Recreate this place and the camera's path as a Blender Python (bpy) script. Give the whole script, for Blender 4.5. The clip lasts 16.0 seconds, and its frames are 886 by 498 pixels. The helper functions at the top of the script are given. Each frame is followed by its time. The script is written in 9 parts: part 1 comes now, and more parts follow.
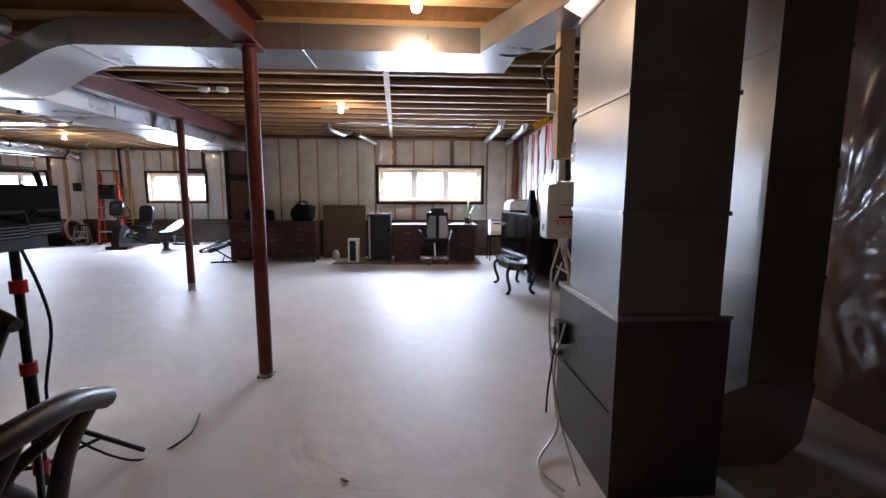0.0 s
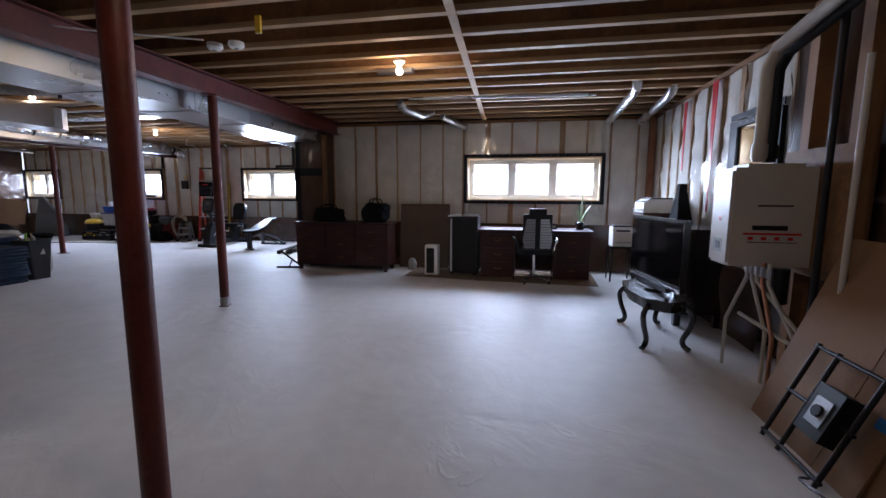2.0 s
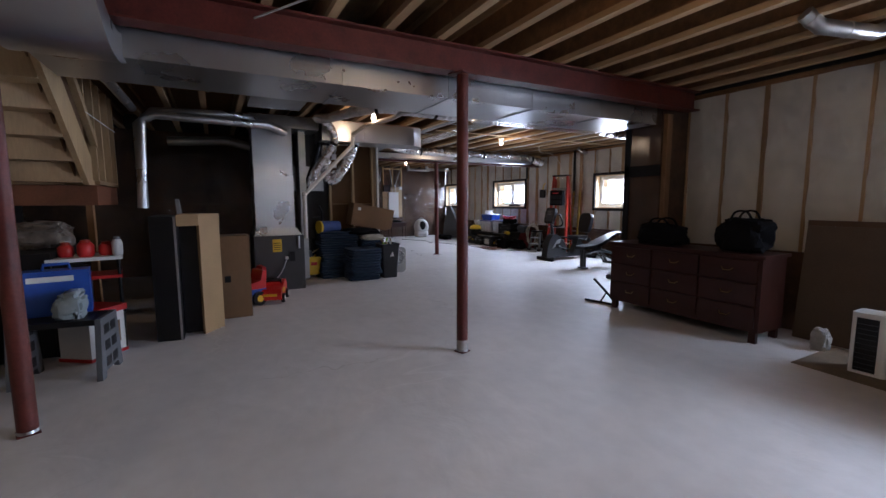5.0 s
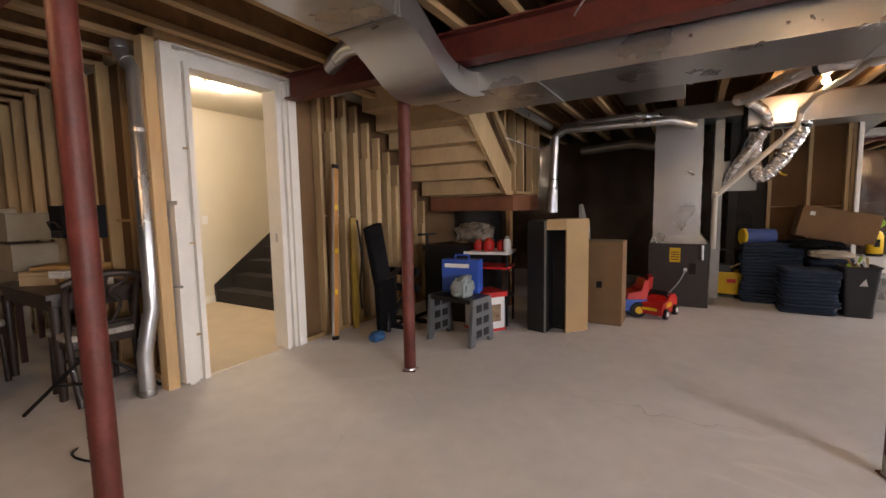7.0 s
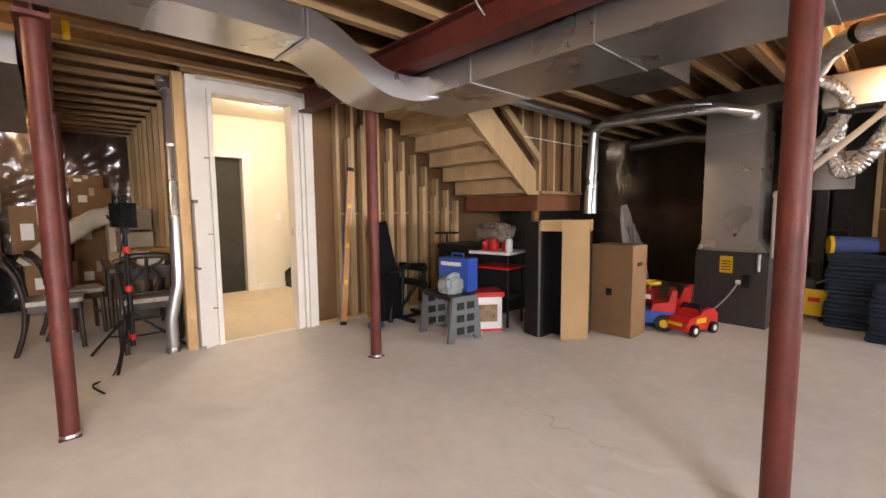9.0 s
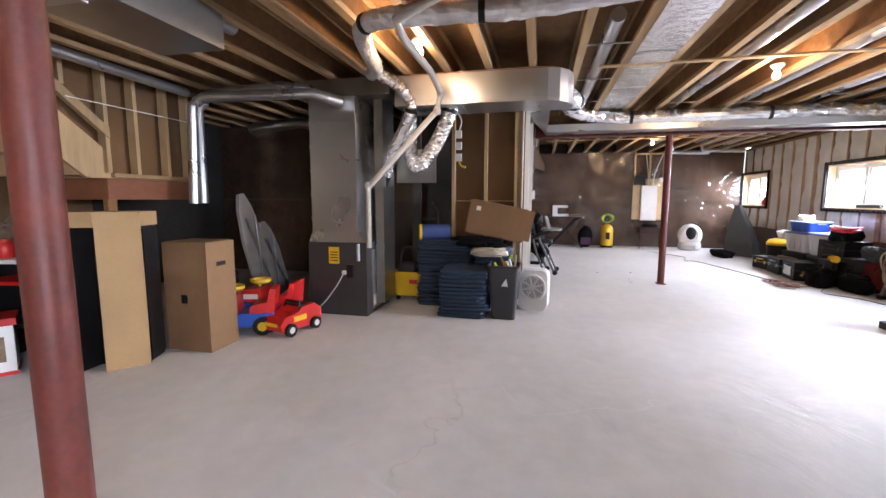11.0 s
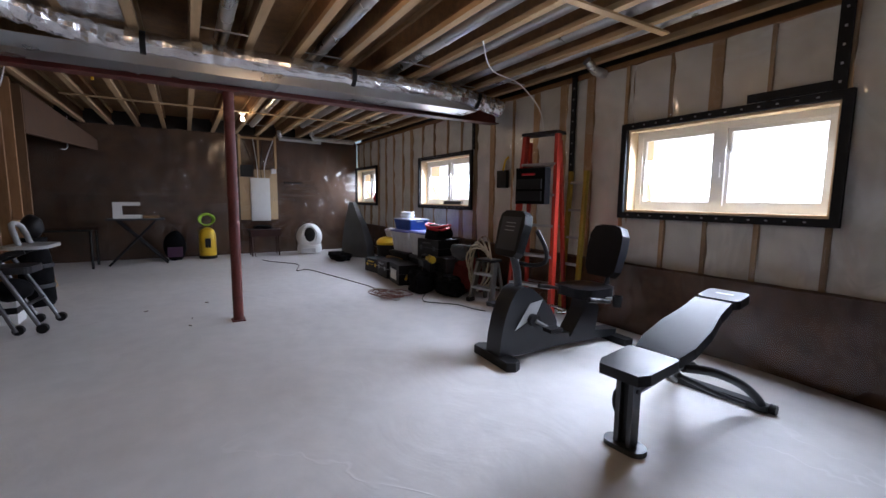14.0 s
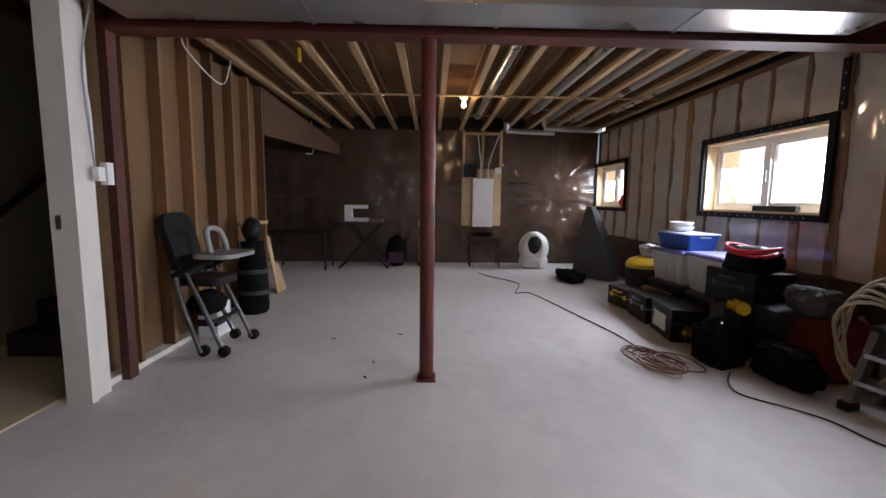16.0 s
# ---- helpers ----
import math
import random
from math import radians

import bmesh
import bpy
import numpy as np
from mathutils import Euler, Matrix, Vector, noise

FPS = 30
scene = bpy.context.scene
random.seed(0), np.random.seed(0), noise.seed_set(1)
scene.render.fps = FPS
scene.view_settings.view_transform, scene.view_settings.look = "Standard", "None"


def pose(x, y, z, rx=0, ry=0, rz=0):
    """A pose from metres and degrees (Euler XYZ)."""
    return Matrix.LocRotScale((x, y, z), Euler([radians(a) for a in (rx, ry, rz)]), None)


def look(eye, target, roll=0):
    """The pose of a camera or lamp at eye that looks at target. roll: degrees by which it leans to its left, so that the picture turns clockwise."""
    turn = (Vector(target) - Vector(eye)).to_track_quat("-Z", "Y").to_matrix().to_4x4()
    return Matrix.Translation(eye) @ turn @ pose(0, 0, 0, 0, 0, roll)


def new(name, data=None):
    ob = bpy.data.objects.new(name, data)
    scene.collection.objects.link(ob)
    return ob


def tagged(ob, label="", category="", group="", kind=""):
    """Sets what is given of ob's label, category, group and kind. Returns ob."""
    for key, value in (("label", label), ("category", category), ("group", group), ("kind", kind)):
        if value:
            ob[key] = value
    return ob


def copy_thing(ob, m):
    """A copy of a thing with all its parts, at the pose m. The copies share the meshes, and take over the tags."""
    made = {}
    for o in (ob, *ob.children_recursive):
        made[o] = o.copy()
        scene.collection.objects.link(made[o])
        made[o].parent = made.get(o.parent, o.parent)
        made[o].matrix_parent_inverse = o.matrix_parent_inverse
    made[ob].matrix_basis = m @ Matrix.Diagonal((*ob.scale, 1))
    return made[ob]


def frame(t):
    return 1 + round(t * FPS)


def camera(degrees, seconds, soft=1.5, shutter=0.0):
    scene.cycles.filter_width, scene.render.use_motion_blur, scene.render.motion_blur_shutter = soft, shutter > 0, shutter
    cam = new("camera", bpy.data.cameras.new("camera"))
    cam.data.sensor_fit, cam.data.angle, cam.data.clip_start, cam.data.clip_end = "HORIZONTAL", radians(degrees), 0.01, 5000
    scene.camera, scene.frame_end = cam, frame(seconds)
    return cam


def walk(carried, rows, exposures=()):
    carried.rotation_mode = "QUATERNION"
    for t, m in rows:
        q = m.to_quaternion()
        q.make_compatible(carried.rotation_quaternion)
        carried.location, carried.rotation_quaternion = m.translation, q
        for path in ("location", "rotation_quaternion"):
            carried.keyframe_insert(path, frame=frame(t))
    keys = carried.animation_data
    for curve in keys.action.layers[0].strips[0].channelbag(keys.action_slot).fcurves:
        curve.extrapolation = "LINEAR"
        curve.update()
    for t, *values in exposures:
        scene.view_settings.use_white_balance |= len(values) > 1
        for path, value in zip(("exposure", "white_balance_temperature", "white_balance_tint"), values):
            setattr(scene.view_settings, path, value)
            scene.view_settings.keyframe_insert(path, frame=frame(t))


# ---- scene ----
cam = camera(92.5, 16.0, soft=1.5)
DAY, BULB = 114, 14.5
PATH = [
    (0, (0.497, 0.736, 1.309), (0.62, 2.716, 1.053), 0.2),
    (0.5, (0.568, 1.145, 1.302), (0.4, 3.121, 1.043), 0.1),
    (1, (0.683, 1.592, 1.308), (0.413, 3.556, 1.042), 0.1),
    (1.5, (0.716, 2.076, 1.279), (0.361, 4.026, 1.015), 0.0),
    (2, (0.73, 2.531, 1.255), (0.344, 4.476, 0.997), 0.3),
    (2.5, (0.679, 2.979, 1.263), (0.257, 4.917, 1.006), 0.3),
    (3, (0.623, 3.395, 1.258), (0.129, 5.316, 1.003), 0.4),
    (5.5, (0.352, 5.044, 1.27), (-1.588, 5.477, 1.053), -0.5),
    (6, (0.255, 5.222, 1.282), (-1.731, 5.122, 1.069), -0.8),
    (6.5, (0.213, 5.427, 1.289), (-1.67, 4.781, 1.088), -0.9),
    (7, (0.093, 5.746, 1.282), (-1.621, 4.733, 1.092), -1.0),
    (7.5, (-0.077, 6.09, 1.259), (-1.587, 4.791, 1.077), -0.8),
    (8, (-0.274, 6.383, 1.264), (-1.576, 4.876, 1.084), -0.5),
    (10.5, (-1.41, 7.515, 1.256), (-3.161, 6.578, 1.023), -0.1),
    (11, (-1.823, 7.699, 1.253), (-3.76, 7.258, 1.018), 0.1),
    (11.5, (-2.225, 7.827, 1.248), (-4.211, 7.867, 1.012), 0.3),
    (12, (-2.583, 8.025, 1.252), (-4.513, 8.494, 1.014), 0.3),
    (12.5, (-2.968, 8.226, 1.238), (-4.807, 8.977, 1.003), 0.5),
    (13, (-3.316, 8.507, 1.219), (-5.063, 9.452, 0.986), 0.6),
    (13.5, (-3.713, 8.784, 1.238), (-5.421, 9.796, 0.999), 0.3),
    (14, (-4.102, 9.095, 1.204), (-5.802, 10.122, 0.969), 0.6),
    (14.5, (-4.542, 9.338, 1.2), (-6.246, 10.359, 0.967), 0.6),
    (15, (-4.974, 9.49, 1.191), (-6.77, 10.339, 0.965), 0.8),
    (15.5, (-5.44, 9.528, 1.191), (-7.358, 10.05, 0.964), 0.7),
    (16, (-5.883, 9.506, 1.183), (-7.87, 9.561, 0.956), 0.7),
]
walk(cam, [(t, look(eye, target, roll)) for t, eye, target, roll in PATH],
     [(0, 0.58, 5950, 19), (1, 0.08, 5850, 20), (2, -0.26, 5650, 19), (3, -0.32, 5350, 19), (5.5, -0.25, 6250, 19), (6.5, 0.26, 7350, 21), (8, 0.92, 8050, 23),
      (10.5, 1.2, 6900, 20), (11.3, 1.14, 6450, 20), (13, 0.16, 6250, 19), (14.5, -0.58, 6150, 19), (15.3, -0.74, 6300, 19), (16, -0.44, 6850, 21)])

# world, daylight and lamps
world = bpy.data.worlds.new("overcast_sky")
scene.world = world
world.use_nodes = True
wn = world.node_tree.nodes
sky = wn.new("ShaderNodeTexSky")
sky.sky_type, sky.sun_disc = "NISHITA", False
sky.sun_elevation, sky.sun_rotation = radians(35), radians(60)
wn["Background"].inputs["Strength"].default_value = 0.12
world.node_tree.links.new(sky.outputs["Color"], wn["Background"].inputs["Color"])

sun_data = bpy.data.lights.new("sun", "SUN")
sun_data.energy, sun_data.angle, sun_data.color = 0.8, radians(12), (1, 0.97, 0.92)
new("sun", sun_data).matrix_world = look((10, -14, 16), (0, 0, 0))


def window_light(x, y, z, w, h, turn, watts):
    """Daylight in a window's opening, facing into the room."""
    d = bpy.data.lights.new("window_daylight", "AREA")
    d.shape, d.size, d.size_y, d.energy, d.color = "RECTANGLE", w, h, watts, (0.76, 0.87, 1.0)
    d.spread = radians(150)
    new("window_daylight", d).matrix_world = pose(x, y, z, 0, 0, turn) @ pose(0, 0, 0, -60, 0, 0)


for wx, k in ((-5.9, 1.0), (-9.95, 0.75), (-13.30, 0.3)):
    window_light(wx, 12.80, 1.50, 1.36 if k > 0.5 else 1.05, 0.6, 0, DAY * k)
window_light(0.785, 9.99, 1.53, 2.05, 0.58, 0, DAY * 1.35)
window_light(2.88, 6.62, 1.68, 0.55, 0.3, -90, DAY * 0.07)


def bulb_light(x, y, z, watts):
    d = bpy.data.lights.new("bulb_glow", "POINT")
    d.energy, d.color, d.shadow_soft_size = watts, (1.0, 0.70, 0.40), 0.035
    new("bulb_glow", d).location = (x, y, z)


BULBS = [(-0.48, 6.5, 2.46), (0.5, 3.35, 2.46), (-5.15, 6.75, 2.46), (-6.45, 9.78, 2.46), (-11.4, 9.9, 2.46), (-0.35, -0.937, 2.46)]
for bx_, by_, bz_ in BULBS:
    bulb_light(bx_, by_, bz_ - 0.11, BULB * (0.55 if bx_ < -10 else 0.75 if bx_ < -6 else 0.38 if by_ < 0 else 1.0))
hall_data = bpy.data.lights.new("hall_glow", "POINT")
hall_data.energy, hall_data.color, hall_data.shadow_soft_size = 35, (1, 0.91, 0.77), 0.1
new("hall_glow", hall_data).location = (-2.83, 1.25, 2.50)

# ---- building helpers ----


def bx(bm, x0, y0, z0, x1, y1, z1, m=None):
    """A box between two corners."""
    vs = [bm.verts.new((m @ Vector(c)) if m else c) for c in
          ((x0, y0, z0), (x1, y0, z0), (x1, y1, z0), (x0, y1, z0), (x0, y0, z1), (x1, y0, z1), (x1, y1, z1), (x0, y1, z1))]
    for f in ((3, 2, 1, 0), (4, 5, 6, 7), (0, 1, 5, 4), (1, 2, 6, 5), (2, 3, 7, 6), (3, 0, 4, 7)):
        bm.faces.new([vs[i] for i in f])


def loft(bm, rings, closed=True, caps=True):
    """A skin over rings of points."""
    vr = [[bm.verts.new(p) for p in r] for r in rings]
    n = len(vr[0])
    for a, b in zip(vr, vr[1:]):
        for i in range(n if closed else n - 1):
            j = (i + 1) % n
            bm.faces.new((a[i], a[j], b[j], b[i]))
    if caps and closed:
        bm.faces.new(vr[0][::-1])
        bm.faces.new(vr[-1])


def basis(d):
    d = Vector(d).normalized()
    u = d.cross(Vector((0, 0, 1)) if abs(d.z) < 0.95 else Vector((1, 0, 0))).normalized()
    return d, u, d.cross(u)


def rod(bm, p, q, r, r2=None, n=12):
    """A round bar from p to q."""
    p, q = Vector(p), Vector(q)
    d, u, v = basis(q - p)
    rings = []
    for c, rr in ((p, r), (q, r if r2 is None else r2)):
        rings.append([c + rr * (math.cos(2 * math.pi * i / n) * u + math.sin(2 * math.pi * i / n) * v) for i in range(n)])
    loft(bm, rings)


def tube(bm, pts, r, n=10, radii=None, flat=1.0):
    """A round bar along a line of points; flat squeezes it upright."""
    pts = [Vector(p) for p in pts]
    rings = []
    d, u, v = basis(pts[1] - pts[0])
    for i, p in enumerate(pts):
        a, b = pts[max(i - 1, 0)], pts[min(i + 1, len(pts) - 1)]
        t = (b - a).normalized()
        u = (u - t * u.dot(t)).normalized()
        v = t.cross(u)
        rr = radii[i] if radii else r
        rings.append([p + rr * (math.cos(2 * math.pi * k / n) * u + flat * math.sin(2 * math.pi * k / n) * v) for k in range(n)])
    loft(bm, rings)


def curve_pts(pts, steps=6):
    """A smooth line through points."""
    pts = [Vector(p) for p in pts]
    q = [pts[0], *pts, pts[-1]]
    out = []
    for i in range(1, len(q) - 2):
        a, b, c, d = q[i - 1], q[i], q[i + 1], q[i + 2]
        for s in range(steps):
            t = s / steps
            out.append(0.5 * (2 * b + (c - a) * t + (2 * a - 5 * b + 4 * c - d) * t * t + (3 * b - a - 3 * c + d) * t ** 3))
    out.append(pts[-1])
    return out


def prism(bm, outline, axis, a, b):
    """An outline of 2D points drawn out along an axis from a to b."""
    put = {"x": lambda p, s: (s, p[0], p[1]), "y": lambda p, s: (p[0], s, p[1]), "z": lambda p, s: (p[0], p[1], s)}[axis]
    loft(bm, [[put(p, a) for p in outline], [put(p, b) for p in outline]])


def ball(bm, c, rx, ry, rz, seg=16, rings=10, rough=0.0, seed=0, floor=None):
    """A rounded lump, uneven by rough, flattened on a floor."""
    m = Matrix.Translation(c) @ Matrix.Diagonal((rx, ry, rz, 1))
    made = bmesh.ops.create_uvsphere(bm, u_segments=seg, v_segments=rings, radius=1, matrix=m)["verts"]
    for v in made:
        if rough:
            k = noise.noise(v.co * (1.6 / max(rx, ry, rz)) + Vector((seed * 7.3, seed, 0))) + 0.5 * noise.noise(v.co * (5 / max(rx, ry, rz)) + Vector((seed, 3, 1)))
            v.co = Vector(c) + (v.co - Vector(c)) * (1 + rough * k)
        if floor is not None and v.co.z < floor:
            v.co.z = floor


def lathe(bm, profile, cx=0, cy=0, n=18):
    """A turned body from (radius, height) pairs."""
    loft(bm, [[(cx + r * math.cos(2 * math.pi * i / n), cy + r * math.sin(2 * math.pi * i / n), z) for i in range(n)] for r, z in profile])


def slab(bm, outline, z0, z1):
    """A flat outline raised between two heights."""
    prism(bm, outline, "z", z0, z1)


def rounded(w, d, r, n=4, cx=0, cy=0):
    """A rounded rectangle's outline."""
    out = []
    for sx, sy, a0 in ((1, 1, 0), (-1, 1, 90), (-1, -1, 180), (1, -1, 270)):
        for i in range(n + 1):
            a = radians(a0 + 90 * i / n)
            out.append((cx + sx * (w / 2 - r) + r * math.cos(a), cy + sy * (d / 2 - r) + r * math.sin(a)))
    return out


def thing(name, label, category, m=None, group="", kind=""):
    """An empty at a thing's base, which its parts hang under."""
    e = new(name)
    e.empty_display_size = 0.1
    if m is not None:
        e.matrix_world = m
    return tagged(e, label, category, group, kind)


def part(name, bm, material, parent=None, label="", bev=0.0, smooth=False, m=None, segs=2):
    """Links a bmesh as one mesh object under a thing or a part."""
    if bev:
        es = [e for e in bm.edges if len(e.link_faces) == 2 and e.calc_face_angle(0) > 0.5]
        bmesh.ops.bevel(bm, geom=es, offset=bev, segments=segs, affect="EDGES", profile=0.6, clamp_overlap=True)
    bmesh.ops.recalc_face_normals(bm, faces=bm.faces)
    if smooth:
        for f in bm.faces:
            f.smooth = True
        for e in bm.edges:
            if len(e.link_faces) == 2 and e.calc_face_angle(0) > 0.7:
                e.smooth = False
    me = bpy.data.meshes.new(name)
    bm.to_mesh(me)
    bm.free()
    for mm in (material if isinstance(material, (list, tuple)) else [material]):
        me.materials.append(mm)
    ob = new(name, me)
    if m is not None:
        ob.matrix_world = m
    if parent is not None:
        ob.parent = parent
    if label:
        ob["label"] = label
    return ob


def box_part(name, c0, c1, material, parent=None, label="", bev=0.004, m=None):
    bm = bmesh.new()
    bx(bm, *c0, *c1, m)
    return part(name, bm, material, parent, label, bev)


def rod_part(name, p, q, r, material, parent=None, label="", n=12, r2=None):
    bm = bmesh.new()
    rod(bm, p, q, r, r2, n)
    return part(name, bm, material, parent, label, smooth=True)


def tube_part(name, pts, r, material, parent=None, label="", n=10, smooth_line=0, radii=None, flat=1.0):
    bm = bmesh.new()
    tube(bm, curve_pts(pts, smooth_line) if smooth_line else pts, r, n, radii, flat)
    return part(name, bm, material, parent, label, smooth=True)


def structure(name, bm, material, label="", bev=0.0, smooth=False, category=""):
    return tagged(part(name, bm, material, None, "", bev, smooth), label, category or name.split("_")[0], "", "structure")


# ---- materials ----


def mat(name, color, rough=0.6, metal=0.0, vary=0.25, scale=6.0, bump=0.15, bump_scale=60.0, stretch=(1, 1, 1), dark=None, coat=0.0, random_each=0.0, spread=(0.3, 0.7), spec=0.5, rough_vary=0.1):
    """A surface with large stains, fine grain and fine relief, in metres."""
    m = bpy.data.materials.new(name)
    m.use_nodes = True
    nt = m.node_tree
    n, ln = nt.nodes, nt.links
    b = n["Principled BSDF"]
    tc = n.new("ShaderNodeTexCoord")
    mp = n.new("ShaderNodeMapping")
    mp.inputs["Scale"].default_value = stretch
    ln.new(tc.outputs["Object"], mp.inputs["Vector"])
    vec = mp.outputs["Vector"]
    if random_each:
        oi = n.new("ShaderNodeObjectInfo")
        off = n.new("ShaderNodeVectorMath")
        off.operation = "MULTIPLY_ADD"
        sc = n.new("ShaderNodeCombineXYZ")
        for k in range(3):
            ln.new(oi.outputs["Random"], sc.inputs[k])
        ln.new(sc.outputs[0], off.inputs[0])
        off.inputs[1].default_value = (37, 53, 71)
        ln.new(vec, off.inputs[2])
        vec = off.outputs[0]
    big, fine = n.new("ShaderNodeTexNoise"), n.new("ShaderNodeTexNoise")
    big.inputs["Scale"].default_value, big.inputs["Detail"].default_value = scale, 5
    fine.inputs["Scale"].default_value, fine.inputs["Detail"].default_value = bump_scale, 4
    ln.new(vec, big.inputs["Vector"])
    ln.new(vec, fine.inputs["Vector"])
    ramp = n.new("ShaderNodeValToRGB")
    lo = dark if dark else tuple(c * (1 - vary) for c in color)
    hi = color if dark else tuple(min(1, c * (1 + vary * 0.6)) for c in color)
    ramp.color_ramp.elements[0].color, ramp.color_ramp.elements[1].color = (*lo, 1), (*hi, 1)
    ramp.color_ramp.elements[0].position, ramp.color_ramp.elements[1].position = spread
    mixf = n.new("ShaderNodeMath")
    mixf.operation = "MULTIPLY_ADD"
    ln.new(fine.outputs["Fac"], mixf.inputs[0])
    mixf.inputs[1].default_value = 0.35
    half = n.new("ShaderNodeMath")
    half.operation = "MULTIPLY"
    half.inputs[1].default_value = 0.65
    ln.new(big.outputs["Fac"], half.inputs[0])
    ln.new(half.outputs[0], mixf.inputs[2])
    fac = mixf.outputs[0]
    if random_each:
        ad = n.new("ShaderNodeMath")
        ad.operation = "MULTIPLY_ADD"
        ln.new(oi.outputs["Random"], ad.inputs[0])
        ad.inputs[1].default_value = random_each
        sub = n.new("ShaderNodeMath")
        sub.operation = "SUBTRACT"
        sub.inputs[1].default_value = random_each / 2
        ln.new(fac, sub.inputs[0])
        ln.new(sub.outputs[0], ad.inputs[2])
        fac = ad.outputs[0]
    ln.new(fac, ramp.inputs["Fac"])
    ln.new(ramp.outputs["Color"], b.inputs["Base Color"])
    b.inputs["Metallic"].default_value = metal
    b.inputs["Specular IOR Level"].default_value = spec
    rr = n.new("ShaderNodeMapRange")
    rr.inputs["To Min"].default_value, rr.inputs["To Max"].default_value = max(0.03, rough - rough_vary), min(1, rough + rough_vary)
    ln.new(big.outputs["Fac"], rr.inputs["Value"])
    ln.new(rr.outputs[0], b.inputs["Roughness"])
    if coat:
        b.inputs["Coat Weight"].default_value = coat
    if bump:
        bp = n.new("ShaderNodeBump")
        bp.inputs["Strength"].default_value, bp.inputs["Distance"].default_value = bump, 0.01
        ln.new(mixf.outputs[0], bp.inputs["Height"])
        ln.new(bp.outputs[0], b.inputs["Normal"])
    return m


def glow(name, color, strength):
    m = bpy.data.materials.new(name)
    m.use_nodes = True
    b = m.node_tree.nodes["Principled BSDF"]
    b.inputs["Base Color"].default_value = (*color, 1)
    b.inputs["Emission Color"].default_value, b.inputs["Emission Strength"].default_value = (*color, 1), strength
    return m


def film_mat(name, gloss, rough, bump, crease=4.0):
    """Clear polythene sheet: mostly see-through, with sharp glints on its folds."""
    m = bpy.data.materials.new(name)
    m.use_nodes = True
    n, ln = m.node_tree.nodes, m.node_tree.links
    n.remove(n["Principled BSDF"])
    tr, gl, mx = n.new("ShaderNodeBsdfTransparent"), n.new("ShaderNodeBsdfGlossy"), n.new("ShaderNodeMixShader")
    tc, no, bp = n.new("ShaderNodeTexCoord"), n.new("ShaderNodeTexNoise"), n.new("ShaderNodeBump")
    mp = n.new("ShaderNodeMapping")
    mp.inputs["Scale"].default_value = (1, 1, 0.45)
    no.noise_type = "RIDGED_MULTIFRACTAL"
    no.inputs["Scale"].default_value, no.inputs["Detail"].default_value, no.inputs["Distortion"].default_value = crease, 4, 0.6
    ln.new(tc.outputs["Object"], mp.inputs["Vector"])
    ln.new(mp.outputs[0], no.inputs["Vector"])
    ln.new(no.outputs["Fac"], bp.inputs["Height"])
    bp.inputs["Strength"].default_value, bp.inputs["Distance"].default_value = bump, 0.05
    ln.new(bp.outputs[0], gl.inputs["Normal"])
    gl.inputs["Roughness"].default_value = rough
    tr.inputs["Color"].default_value = (0.96, 0.96, 0.96, 1)
    no2, mr = n.new("ShaderNodeTexNoise"), n.new("ShaderNodeMapRange")
    no2.inputs["Scale"].default_value, no2.inputs["Detail"].default_value = 2.5, 3
    ln.new(mp.outputs[0], no2.inputs["Vector"])
    ln.new(no2.outputs["Fac"], mr.inputs["Value"])
    mr.inputs["From Min"].default_value, mr.inputs["From Max"].default_value = 0.35, 0.7
    mr.inputs["To Min"].default_value, mr.inputs["To Max"].default_value = gloss * 0.6, gloss * 1.7
    ln.new(mr.outputs[0], mx.inputs[0])
    ln.new(tr.outputs[0], mx.inputs[1])
    ln.new(gl.outputs[0], mx.inputs[2])
    ln.new(mx.outputs[0], n["Material Output"].inputs["Surface"])
    return m


def glass_mat():
    m = bpy.data.materials.new("window_glass")
    m.use_nodes = True
    b = m.node_tree.nodes["Principled BSDF"]
    b.inputs["Transmission Weight"].default_value, b.inputs["Roughness"].default_value, b.inputs["IOR"].default_value = 1, 0.0, 1.02
    b.inputs["Base Color"].default_value = (0.97, 0.98, 0.98, 1)
    return m


CONCRETE = mat("dusty_concrete", (0.68, 0.66, 0.645), 0.56, vary=0.16, scale=0.9, bump=0.5, bump_scale=7, rough_vary=0.12, spec=0.45)


